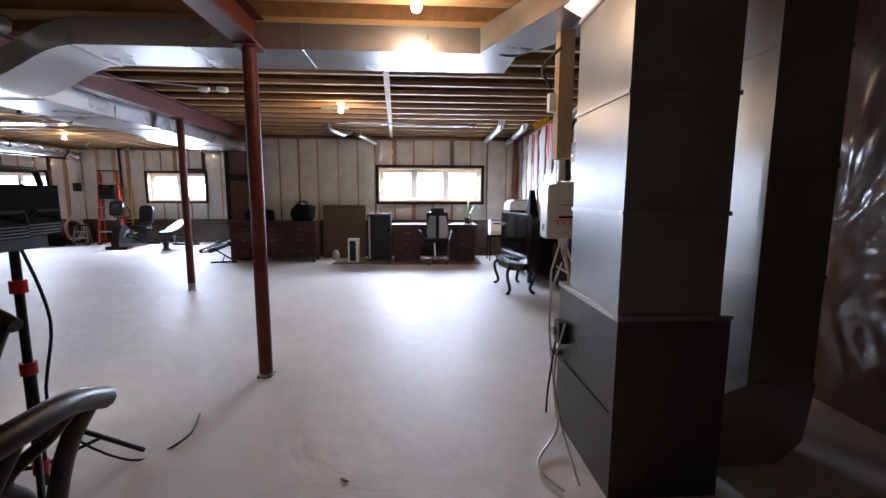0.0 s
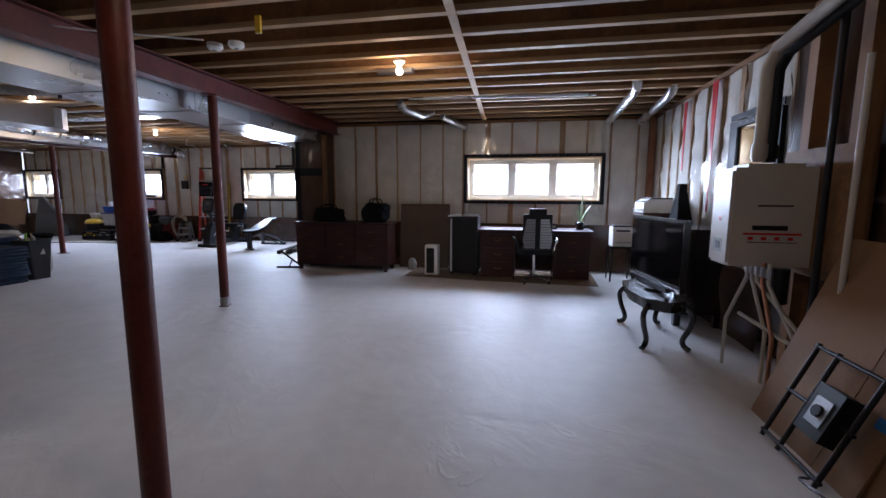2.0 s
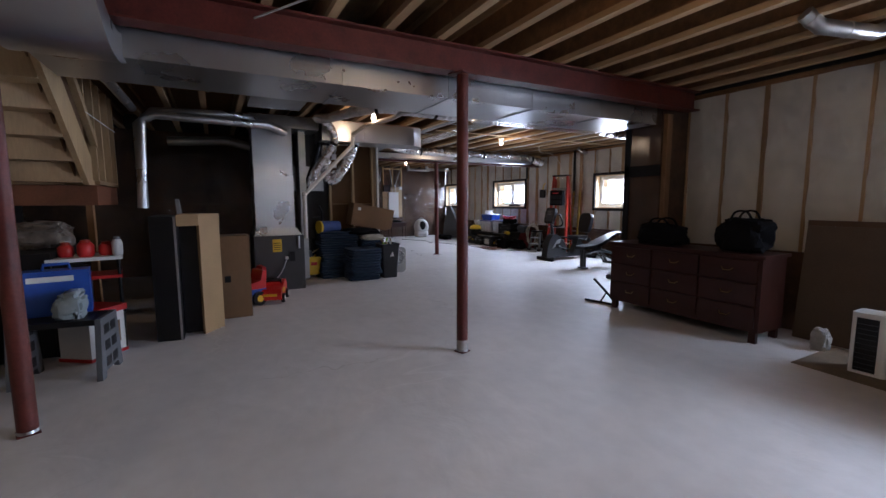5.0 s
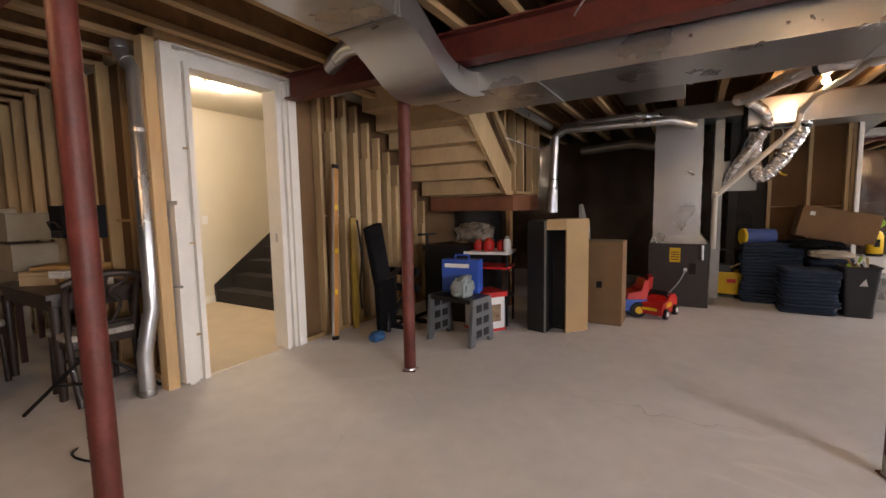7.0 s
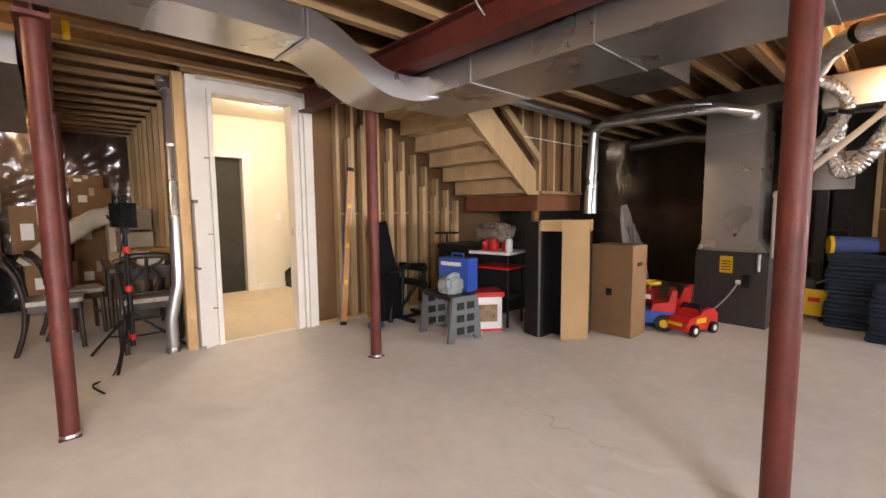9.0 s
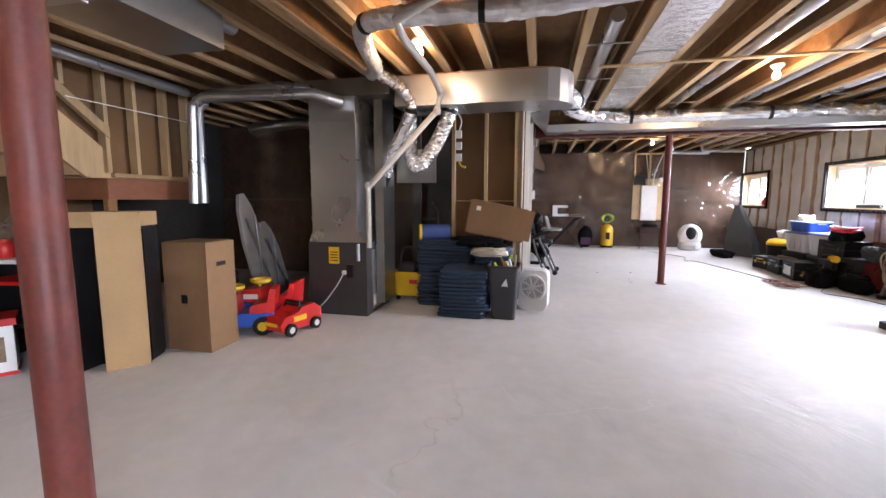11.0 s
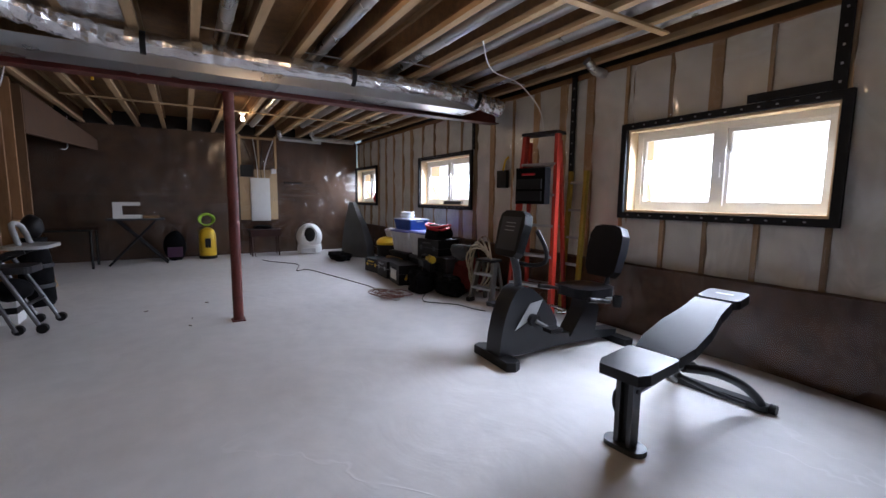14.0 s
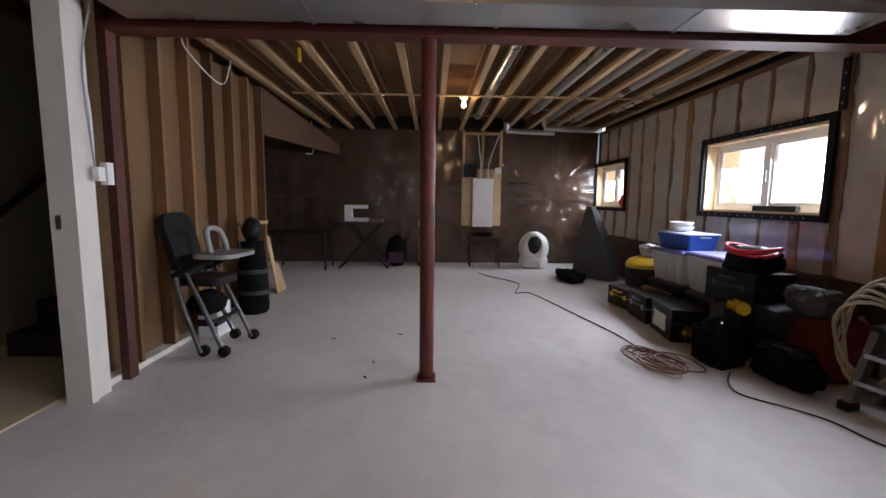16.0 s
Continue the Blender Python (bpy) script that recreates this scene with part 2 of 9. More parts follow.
def add_cracks(m, dark, scale, width):
    """Thin branching cracks and trowel swirls over a surface."""
    n, ln = m.node_tree.nodes, m.node_tree.links
    b = n["Principled BSDF"]
    old = b.inputs["Base Color"].links[0].from_socket
    tc, no, va, vo = n.new("ShaderNodeTexCoord"), n.new("ShaderNodeTexNoise"), n.new("ShaderNodeVectorMath"), n.new("ShaderNodeTexVoronoi")
    no.inputs["Scale"].default_value, no.inputs["Detail"].default_value = 1.6, 6
    va.operation = "MULTIPLY_ADD"
    va.inputs[1].default_value = (0.9, 0.9, 0.9)
    ln.new(tc.outputs["Object"], no.inputs["Vector"])
    ln.new(no.outputs["Color"], va.inputs[0])
    ln.new(tc.outputs["Object"], va.inputs[2])
    vo.feature = "DISTANCE_TO_EDGE"
    vo.inputs["Scale"].default_value = scale
    ln.new(va.outputs[0], vo.inputs["Vector"])
    mr, gate, mu, mx = n.new("ShaderNodeMapRange"), n.new("ShaderNodeMapRange"), n.new("ShaderNodeMath"), n.new("ShaderNodeMix")
    mr.inputs["From Min"].default_value, mr.inputs["From Max"].default_value = 0.0, width
    mr.inputs["To Min"].default_value, mr.inputs["To Max"].default_value = 1, 0
    ln.new(vo.outputs["Distance"], mr.inputs["Value"])
    no2 = n.new("ShaderNodeTexNoise")
    no2.inputs["Scale"].default_value = 0.45
    ln.new(tc.outputs["Object"], no2.inputs["Vector"])
    gate.inputs["From Min"].default_value, gate.inputs["From Max"].default_value = 0.54, 0.68
    ln.new(no2.outputs["Fac"], gate.inputs["Value"])
    mu.operation = "MULTIPLY"
    ln.new(mr.outputs[0], mu.inputs[0])
    ln.new(gate.outputs[0], mu.inputs[1])
    mx.data_type = "RGBA"
    ln.new(mu.outputs[0], mx.inputs["Factor"])
    ln.new(old, mx.inputs["A"])
    mx.inputs["B"].default_value = (*dark, 1)
    ln.new(mx.outputs["Result"], b.inputs["Base Color"])




def add_trowel(m, height):
    """Low curved ridges left by a trowel."""
    n, ln = m.node_tree.nodes, m.node_tree.links
    b = n["Principled BSDF"]
    old = b.inputs["Normal"].links[0].from_socket
    tc, w, bp, gate, mu = n.new("ShaderNodeTexCoord"), n.new("ShaderNodeTexNoise"), n.new("ShaderNodeBump"), n.new("ShaderNodeTexNoise"), n.new("ShaderNodeMath")
    w.inputs["Scale"].default_value, w.inputs["Detail"].default_value, w.inputs["Distortion"].default_value = 1.5, 3, 2.5
    gate.inputs["Scale"].default_value = 0.6
    for k in (w, gate):
        ln.new(tc.outputs["Object"], k.inputs["Vector"])
    mu.operation = "MULTIPLY"
    ln.new(w.outputs["Fac"], mu.inputs[0])
    ln.new(gate.outputs["Fac"], mu.inputs[1])
    bp.inputs["Strength"].default_value, bp.inputs["Distance"].default_value = 0.8, height
    ln.new(mu.outputs[0], bp.inputs["Height"])
    ln.new(old, bp.inputs["Normal"])
    ln.new(bp.outputs[0], b.inputs["Normal"])


def add_scuffs(m, scale, band, pale, height, seed, reach):
    """Thin curved marks along the contours of a noise, in patches, pale or dark, with a slight ridge."""
    n, ln = m.node_tree.nodes, m.node_tree.links
    b = n["Principled BSDF"]
    old, oldn = b.inputs["Base Color"].links[0].from_socket, b.inputs["Normal"].links[0].from_socket
    tc, mp = n.new("ShaderNodeTexCoord"), n.new("ShaderNodeMapping")
    mp.inputs["Location"].default_value = (seed * 3.7, seed * 1.9, 0)
    ln.new(tc.outputs["Object"], mp.inputs["Vector"])
    no, gate = n.new("ShaderNodeTexNoise"), n.new("ShaderNodeTexNoise")
    no.inputs["Scale"].default_value, no.inputs["Detail"].default_value, no.inputs["Distortion"].default_value = scale, 4, 1.2
    gate.inputs["Scale"].default_value, gate.inputs["Detail"].default_value = 0.7, 3
    for k in (no, gate):
        ln.new(mp.outputs[0], k.inputs["Vector"])
    sub, ab, mr, mg, mu, mx, bp = (n.new("ShaderNodeMath"), n.new("ShaderNodeMath"), n.new("ShaderNodeMapRange"), n.new("ShaderNodeMapRange"),
                                   n.new("ShaderNodeMath"), n.new("ShaderNodeMix"), n.new("ShaderNodeBump"))
    sub.operation, ab.operation, mu.operation = "SUBTRACT", "ABSOLUTE", "MULTIPLY"
    sub.inputs[1].default_value = 0.5
    ln.new(no.outputs["Fac"], sub.inputs[0])
    ln.new(sub.outputs[0], ab.inputs[0])
    ln.new(ab.outputs[0], mr.inputs["Value"])
    mr.inputs["From Min"].default_value, mr.inputs["From Max"].default_value = 0.0, band
    mr.inputs["To Min"].default_value, mr.inputs["To Max"].default_value = 1, 0
    ln.new(gate.outputs["Fac"], mg.inputs["Value"])
    mg.inputs["From Min"].default_value, mg.inputs["From Max"].default_value = 0.5 - reach, 0.62 - reach
    ln.new(mr.outputs[0], mu.inputs[0])
    ln.new(mg.outputs[0], mu.inputs[1])
    mx.data_type = "RGBA"
    ln.new(mu.outputs[0], mx.inputs["Factor"])
    ln.new(old, mx.inputs["A"])
    mx.inputs["B"].default_value = (*pale, 1)
    ln.new(mx.outputs["Result"], b.inputs["Base Color"])
    bp.inputs["Strength"].default_value, bp.inputs["Distance"].default_value = 1.0, height
    ln.new(mu.outputs[0], bp.inputs["Height"])
    ln.new(oldn, bp.inputs["Normal"])
    ln.new(bp.outputs[0], b.inputs["Normal"])


add_trowel(CONCRETE, 0.016)
add_scuffs(CONCRETE, 0.55, 0.009, (0.71, 0.69, 0.68), 0.0009, 1, 0.0)
add_scuffs(CONCRETE, 1.5, 0.010, (0.625, 0.605, 0.59), 0.0007, 2, -0.05)
add_cracks(CONCRETE, (0.42, 0.39, 0.37), 0.32, 0.0028)
CRIPPLE = mat("pale_pine_stud", (0.47, 0.325, 0.17), 0.7, vary=0.3, scale=3, bump_scale=40, stretch=(1, 1, 0.12), random_each=0.35)
LUMBER = mat("pine_lumber", (0.45, 0.29, 0.138), 0.7, vary=0.3, scale=3, bump_scale=40, stretch=(1, 1, 0.12), random_each=0.4)
JOIST = mat("joist_lumber", (0.40, 0.26, 0.13), 0.7, vary=0.32, scale=3, bump_scale=30, stretch=(0.1, 1, 1))
OSB = mat("strand_board", (0.21, 0.105, 0.042), 0.75, vary=0.4, scale=12, bump_scale=45, bump=0.2)
SUBFLOOR = mat("subfloor_board", (0.22, 0.12, 0.05), 0.75, vary=0.35, scale=9, bump_scale=35, bump=0.2)
STEEL_RED = mat("red_primed_steel", (0.108, 0.021, 0.015), 0.5, vary=0.45, scale=7, bump_scale=60, bump=0.12, spec=0.35)
TIN = mat("galvanised_tin", (0.56, 0.57, 0.58), 0.29, 0.9, vary=0.08, scale=2.6, bump=0.12, bump_scale=1.4, rough_vary=0.07)
# Darker copy of the tin; the plenum's dimmer reflection is put into its colour
TIN_PLENUM = mat("dimmed_spangled_tin", (0.33, 0.335, 0.34), 0.33, 0.8, vary=0.16, scale=5, bump=0.08, bump_scale=1.6, rough_vary=0.1)
TIN_DULL = mat("dull_galvanised_tin", (0.36, 0.355, 0.34), 0.34, 1.0, vary=0.2, scale=4, bump=0.04, bump_scale=6, rough_vary=0.08)
FOIL = mat("foil_wrap", (0.80, 0.80, 0.81), 0.22, 0.95, vary=0.2, scale=14, bump=1.0, bump_scale=22)
FOAM = mat("white_spray_foam", (0.68, 0.66, 0.60), 0.8, vary=0.18, scale=4, bump=0.5, bump_scale=9)
BATT = mat("brown_insulation", (0.085, 0.043, 0.023), 0.9, vary=0.6, scale=3, bump=0.6, bump_scale=18)
STUD_WALL = mat("stained_stud", (0.21, 0.105, 0.042), 0.75, vary=0.4, scale=2.5, bump_scale=40, stretch=(1, 1, 0.2), random_each=0.5)
FILM = film_mat("polythene_film", 0.10, 0.075, 0.55, 5.0)
FILM_LOOSE = film_mat("loose_polythene_film", 0.075, 0.19, 0.6, 3.5)
FILM_FLOOR = film_mat("blanket_polythene_film", 0.045, 0.14, 0.6, 9.0)
TAPE = mat("black_window_tape", (0.008, 0.008, 0.010), 0.6, spec=0.25, vary=0.3, scale=20, bump_scale=50)
VINYL = mat("white_vinyl", (0.80, 0.80, 0.78), 0.4, vary=0.05, bump=0.03)
WOODTRIM = mat("pale_wood_lining", (0.72, 0.55, 0.34), 0.6, vary=0.15, scale=3, stretch=(0.2, 1, 1))
PRIMER = mat("white_primed_wood", (0.74, 0.71, 0.65), 0.55, vary=0.1, scale=4, bump=0.08)
DRYWALL = mat("cream_painted_drywall", (0.70, 0.65, 0.53), 0.75, vary=0.05, scale=2, bump=0.06, bump_scale=120)
DRYBACK = mat("drywall_back_paper", (0.155, 0.082, 0.034), 0.85, vary=0.2, scale=2, bump=0.1)
SAGE = mat("grey_green_drywall", (0.42, 0.43, 0.37), 0.75, vary=0.06, scale=2, bump=0.06)
CARPET = mat("dark_stair_carpet", (0.035, 0.032, 0.032), 0.95, vary=0.4, scale=20, bump=0.5, bump_scale=120)
# Near-black concrete, also used on panels that stand in for unlit rooms
CONC_AND_SHADE = mat("concrete_and_shade", (0.04, 0.037, 0.034), 0.85, vary=0.4, scale=2, bump=0.3, bump_scale=20)
REDWOOD = mat("red_brown_rim_board", (0.23, 0.085, 0.04), 0.6, vary=0.3, scale=3, stretch=(0.2, 1, 1))
BLACK = mat("black_plastic", (0.008, 0.008, 0.009), 0.45, vary=0.3, bump=0.06, spec=0.28)
BLACK_SOFT = mat("black_fabric", (0.006, 0.006, 0.007), 0.95, vary=0.4, scale=14, bump=0.5, bump_scale=90, spec=0.12)
CHARCOAL = mat("charcoal_plastic", (0.03, 0.032, 0.037), 0.45, vary=0.2, bump=0.06)
GREY = mat("grey_plastic", (0.30, 0.31, 0.32), 0.5, vary=0.15, bump=0.05)
SILVER = mat("silver_paint", (0.55, 0.56, 0.58), 0.35, 0.7, vary=0.1, bump=0.03)
ENAMEL = mat("cream_enamel", (0.52, 0.50, 0.46), 0.42, vary=0.08, scale=5, bump=0.03)
WHITE = mat("white_plastic", (0.78, 0.78, 0.76), 0.4, vary=0.06, bump=0.03)
RED = mat("red_plastic", (0.55, 0.02, 0.018), 0.35, vary=0.15, bump=0.03)
ORANGE = mat("orange_fibreglass", (0.42, 0.024, 0.010), 0.45, vary=0.15, bump=0.05)
YELLOW = mat("yellow_plastic", (0.75, 0.48, 0.02), 0.4, vary=0.12, bump=0.03)
BLUE = mat("blue_plastic", (0.02, 0.085, 0.40), 0.38, vary=0.15, bump=0.03)
GREEN = mat("lime_green_hose", (0.35, 0.62, 0.05), 0.4, vary=0.12, bump=0.03)
BOARD = mat("cardboard", (0.215, 0.12, 0.057), 0.85, vary=0.14, scale=3, bump=0.08, bump_scale=40, stretch=(1, 1, 0.5))
BOARD_PALE = mat("pale_cardboard", (0.38, 0.245, 0.12), 0.85, vary=0.12, scale=3, bump=0.08)
MAHOGANY = mat("dark_mahogany", (0.042, 0.011, 0.007), 0.4, vary=0.45, scale=4, stretch=(0.2, 1, 1), bump=0.06, spec=0.35)
WALNUT = mat("walnut_veneer", (0.09, 0.045, 0.022), 0.45, vary=0.4, scale=4, stretch=(1, 1, 0.15), bump=0.06)
EBONY = mat("black_lacquered_wood", (0.012, 0.011, 0.011), 0.22, vary=0.3, bump=0.03, coat=0.4)
DENIM = mat("navy_blanket", (0.022, 0.042, 0.08), 0.95, vary=0.35, scale=10, bump=0.6, bump_scale=70)
FURNACE = mat("grey_furnace_enamel", (0.055, 0.053, 0.053), 0.38, 0.3, vary=0.12, bump=0.03)
CHROME = mat("chrome", (0.75, 0.75, 0.76), 0.12, 1.0, vary=0.05, bump=0)
STEEL = mat("brushed_steel", (0.42, 0.42, 0.43), 0.35, 1.0, vary=0.15)
COPPER = mat("copper_pipe", (0.55, 0.25, 0.14), 0.3, 1.0, vary=0.2)
PVC = mat("white_pvc", (0.50, 0.475, 0.43), 0.4, vary=0.06, bump=0.02)
LEATHER = mat("black_vinyl_upholstery", (0.014, 0.014, 0.016), 0.33, spec=0.17, vary=0.2, bump=0.12, bump_scale=110)
SCREEN = mat("black_screen", (0.006, 0.006, 0.007), 0.06, vary=0.1, bump=0)
LEAF = mat("green_leaf", (0.07, 0.19, 0.03), 0.5, vary=0.3, scale=9)
BAGFILM = mat("grey_plastic_bag", (0.25, 0.29, 0.29), 0.35, vary=0.15, bump=0.5, bump_scale=25)
PLY = mat("plywood", (0.52, 0.37, 0.21), 0.7, vary=0.25, scale=4, stretch=(1, 1, 0.2))
PINKRED = mat("red_tape", (0.55, 0.012, 0.02), 0.35, vary=0.1)
BULBGLASS = glow("lit_bulb", (1.0, 0.82, 0.55), 30)
GLASS = glass_mat()
OUTSIDE = glow("bright_overcast_outdoors", (0.92, 0.96, 1.0), 2.2)

# ---- structure ----
JB, SUB = 2.48, 2.74          # underside of joists, underside of subfloor
bm = bmesh.new()
bx(bm, -14.3, -2.1, -0.2, 3.5, 13.1, 0)
structure("floor", bm, CONCRETE, "pale grey dusty bare concrete basement floor")
bm = bmesh.new()
bx(bm, -70, -60, -0.6, 70, 80, -0.25)
structure("ground", bm, mat("lawn_soil", (0.10, 0.11, 0.06), 0.95, vary=0.4, scale=1.5), "dull grass around the house")

# ceiling: subfloor boards and wooden I-joists that run along x, with straps below
bm = bmesh.new()
bx(bm, -14.3, -2.1, SUB, 3.5, 13.1, SUB + 0.03)
nf = len(bm.faces)
JOISTS = [-1.75 + 0.4064 * i for i in range(36)]
HALL_TOP = 2.70             # the stair hall is open between the joists


def joist_runs(y):
    """Stretches of a joist along x; those at the stair hall stop at its walls."""
    return ((-14.2, -5.92), (-1.62, 3.4)) if -0.2 < y < 2.42 else ((-14.2, 3.4),)


for y in JOISTS:
    for xa, xb in joist_runs(y):
        bx(bm, xa, y - 0.032, JB, xb, y + 0.032, JB + 0.042)
        bx(bm, xa, y - 0.032, SUB - 0.042, xb, y + 0.032, SUB)
bm.faces.ensure_lookup_table()
for f in bm.faces[nf:]:
    f.material_index = 1
nf = len(bm.faces)
for y in JOISTS:
    for xa, xb in joist_runs(y):
        bx(bm, xa, y - 0.008, JB + 0.042, xb, y + 0.008, SUB - 0.042)
bm.faces.ensure_lookup_table()
for f in bm.faces[nf:]:
    f.material_index = 2
nf = len(bm.faces)
for x, y0, y1 in ((-6.15, 8.2, 12.3), (-11.3, 7.8, 12.3), (-4.2, 6.0, 9.0)):
    bx(bm, x - 0.03, y0, JB - 0.016, x + 0.03, y1, JB - 0.001)
bm.faces.ensure_lookup_table()
for f in bm.faces[nf:]:
    f.material_index = 1
nf = len(bm.faces)
prism(bm, [(0.20, 4.55), (0.26, 4.55), (0.015, 9.72), (-0.045, 9.72)], "z", JB - 0.016, JB - 0.001)
bm.faces.ensure_lookup_table()
for f in bm.faces[nf:]:
    f.material_index = 1
structure("ceiling", bm, [SUBFLOOR, JOIST, OSB], "open ceiling of wooden I-joists under strand board subfloor")


def core_cells(length, top, holes):
    """Rectangles of a wall (along, height) left over round its openings."""
    xs = sorted({0, length, *[h[0] for h in holes], *[h[1] for h in holes]})
    out = []
    for a, b in zip(xs, xs[1:]):
        cuts = sorted((h[2], h[3]) for h in holes if h[0] <= a + 1e-6 and h[1] >= b - 1e-6)
        z = 0
        for c0, c1 in cuts:
            if c0 > z + 1e-6:
                out.append((a, b, z, c0))
            z = c1
        if z < top - 1e-6:
            out.append((a, b, z, top))
    return out


def sheet(length, z0, z1, step, y, amp, seed, holes=(), stars=()):
    """An uneven upright sheet facing the room, with holes."""
    bm = bmesh.new()
    cols = sorted({0.0, length, *[i * step for i in range(1, int(length / step))], *[h[0] for h in holes], *[h[1] for h in holes]})
    rows = sorted({z0, z1, *[z0 + i * step for i in range(1, int((z1 - z0) / step))], *[h[2] for h in holes if z0 < h[2] < z1], *[h[3] for h in holes if z0 < h[3] < z1]})
    def pleat(a, z):
        """Folds that run out from where the sheet is gathered."""
        s = 0
        for ca, cz in stars:
            r, th = math.hypot(a - ca, z - cz), math.atan2(z - cz, a - ca)
            s += 0.026 * math.sin(23 * th + 2 * math.sin(3 * th)) * min(1, r / 0.3) * math.exp(-r / 0.9)
        return s

    grid = [[bm.verts.new((a, y - pleat(a, z) - amp * (0.6 + noise.noise(Vector((a * 1.7 + seed, z * 1.3, seed * 3.1))) + 0.5 * noise.noise(Vector((a * 5 + seed, z * 3.5, 2))) * (1 if z > z0 else 0.3)), z)) for z in rows] for a in cols]
    for i in range(len(cols) - 1):
        for j in range(len(rows) - 1):
            ca, cz = (cols[i] + cols[i + 1]) / 2, (rows[j] + rows[j + 1]) / 2
            if any(h[0] < ca < h[1] and h[2] < cz < h[3] for h in holes):
                continue
            bm.faces.new((grid[i][j], grid[i + 1][j], grid[i + 1][j + 1], grid[i][j + 1]))
    return bm


FOAMSTUD = mat("tan_stud_in_foam", (0.40, 0.25, 0.13), 0.75, vary=0.35, scale=3, bump_scale=40, stretch=(1, 1, 0.2), random_each=0.5)


def foam_wall(name, label, m, length, holes, ledge, top=JB, seed=1):
    """A wall of white foam between studs behind clear film, over a brown blanket along its foot."""
    bm = bmesh.new()
    for a, b, c, d in core_cells(length, SUB, holes):
        bx(bm, a, 0.11, c, b, 0.36, d)
    wall = structure(name, bm, CONC_AND_SHADE, label, category="wall")
    wall.matrix_world = m
    rnd = random.Random(seed)
    xs = [0.0]
    while xs[-1] < length - 0.2:
        xs.append(min(length, xs[-1] + rnd.choice((0.4, 0.41, 0.39, 0.36, 0.42))))
    for i, x in enumerate(xs):
        for a, b, c, d in core_cells(length, top, [(h[0] - 0.02, h[1] + 0.02, h[2], h[3]) for h in holes]):
            if a <= x < b and d - max(c, ledge - 0.1) > 0.08:
                w = rnd.uniform(0.011, 0.019) if rnd.random() < 0.82 else 0.045
                bm = bmesh.new()
                bx(bm, max(a, x - w), 0.012, max(c, ledge - 0.1), min(b, x + w), 0.11, d)
                part("stud", bm, FOAMSTUD, wall)
    for i, (x0, x1) in enumerate(zip(xs, xs[1:])):
        for a, b, c, d in core_cells(length, top - 0.05, holes):
            u0, u1, c = max(a, x0 + 0.008), min(b, x1 - 0.008), max(c, ledge - 0.1)
            if u1 - u0 < 0.05 or d - c < 0.08:
                continue
            bm = bmesh.new()
            nz = max(3, round((d - c) / 0.13))
            g = []
            for k in range(nz + 1):
                z = c + (d - c) * k / nz
                row = []
                for q in range(4):
                    u = u0 + (u1 - u0) * q / 3
                    bulge = (0.04 if 0 < q < 3 else 0.018) * (0.6 + rnd.random() * 0.6) + 0.034 * rnd.random() ** 2
                    row.append(bm.verts.new((u + (rnd.uniform(-0.006, 0.006) if 0 < k < nz else 0), 0.065 - bulge, z)))
                g.append(row)
            for k in range(nz):
                for q in range(3):
                    bm.faces.new((g[k][q], g[k][q + 1], g[k + 1][q + 1], g[k + 1][q]))
            part("foam_panel", bm, FOAM, wall, smooth=True)
    if ledge > 0:
        bm = sheet(length, 0.0, ledge, 0.07, -0.06, 0.045, seed)
        for e in [e for e in bm.edges if e.is_boundary and min(v.co.z for v in e.verts) > ledge - 0.01]:
            r = bmesh.ops.extrude_edge_only(bm, edges=[e])
            for v in r["geom"]:
                if isinstance(v, bmesh.types.BMVert):
                    v.co.y = 0.09
        part("insulation_blanket", bm, BATT, wall, "brown insulation blanket behind clear film", smooth=True)
        o = part("blanket_film", sheet(length, 0.0, ledge + 0.01, 0.14, -0.085, 0.03, seed + 4), FILM_FLOOR, wall, "clear polythene film", smooth=True)
        o.visible_shadow = False
    o = part("film", sheet(length, ledge, top, 0.08, -0.004, 0.016, seed + 2, holes), FILM, wall, "clear polythene film", smooth=True)
    o.visible_shadow = False
    bm = bmesh.new()
    bx(bm, 0, 0.0, top - 0.05, length, 0.11, top - 0.005)
    part("top_plate", bm, STUD_WALL, wall)
    return wall


def batt_wall(name, label, m, length, seed, top=JB, holes=(), stars=()):
    """A wall of brown insulation behind loose clear film."""
    bm = bmesh.new()
    for a, b, c, d in core_cells(length, SUB, holes):
        bx(bm, a, 0.11, c, b, 0.36, d)
    wall = structure(name, bm, CONC_AND_SHADE, label, category="wall")
    wall.matrix_world = m
    part("insulation", sheet(length, 0, top, 0.12, 0.04, 0.03, seed, holes), BATT, wall, "brown mineral insulation", smooth=True)
    o = part("film", sheet(length, 0, top, 0.05 if stars else 0.09, 0.0, 0.035, seed + 5, holes, stars), FILM_LOOSE, wall, "wrinkled clear polythene film", smooth=True)
    o.visible_shadow = False
    bm = bmesh.new()
    for z in (1.22,):
        bx(bm, 0.05, -0.012, z, length - 0.05, 0.0, z + 0.035)
    part("batten", bm, mat("dark_batten", (0.09, 0.055, 0.035), 0.8), wall)
    return wall


NW, NE, EX, WX, SY = 12.63, 9.82, 2.62, -13.95, -1.75
WINS = [(-6.65, -5.15), (-10.71, -9.19), (-14.23 + 0.32, -12.72)]
WZ0, WZ1 = 1.10, 1.845
X0 = WX - 0.0
foam_wall("wall_north_west", "insulated basement wall of white foam between studs behind film", pose(X0, NW, 0), -3.15 - X0,
          [(a - X0, b - X0, WZ0, WZ1) for a, b in WINS], 0.62, seed=3)
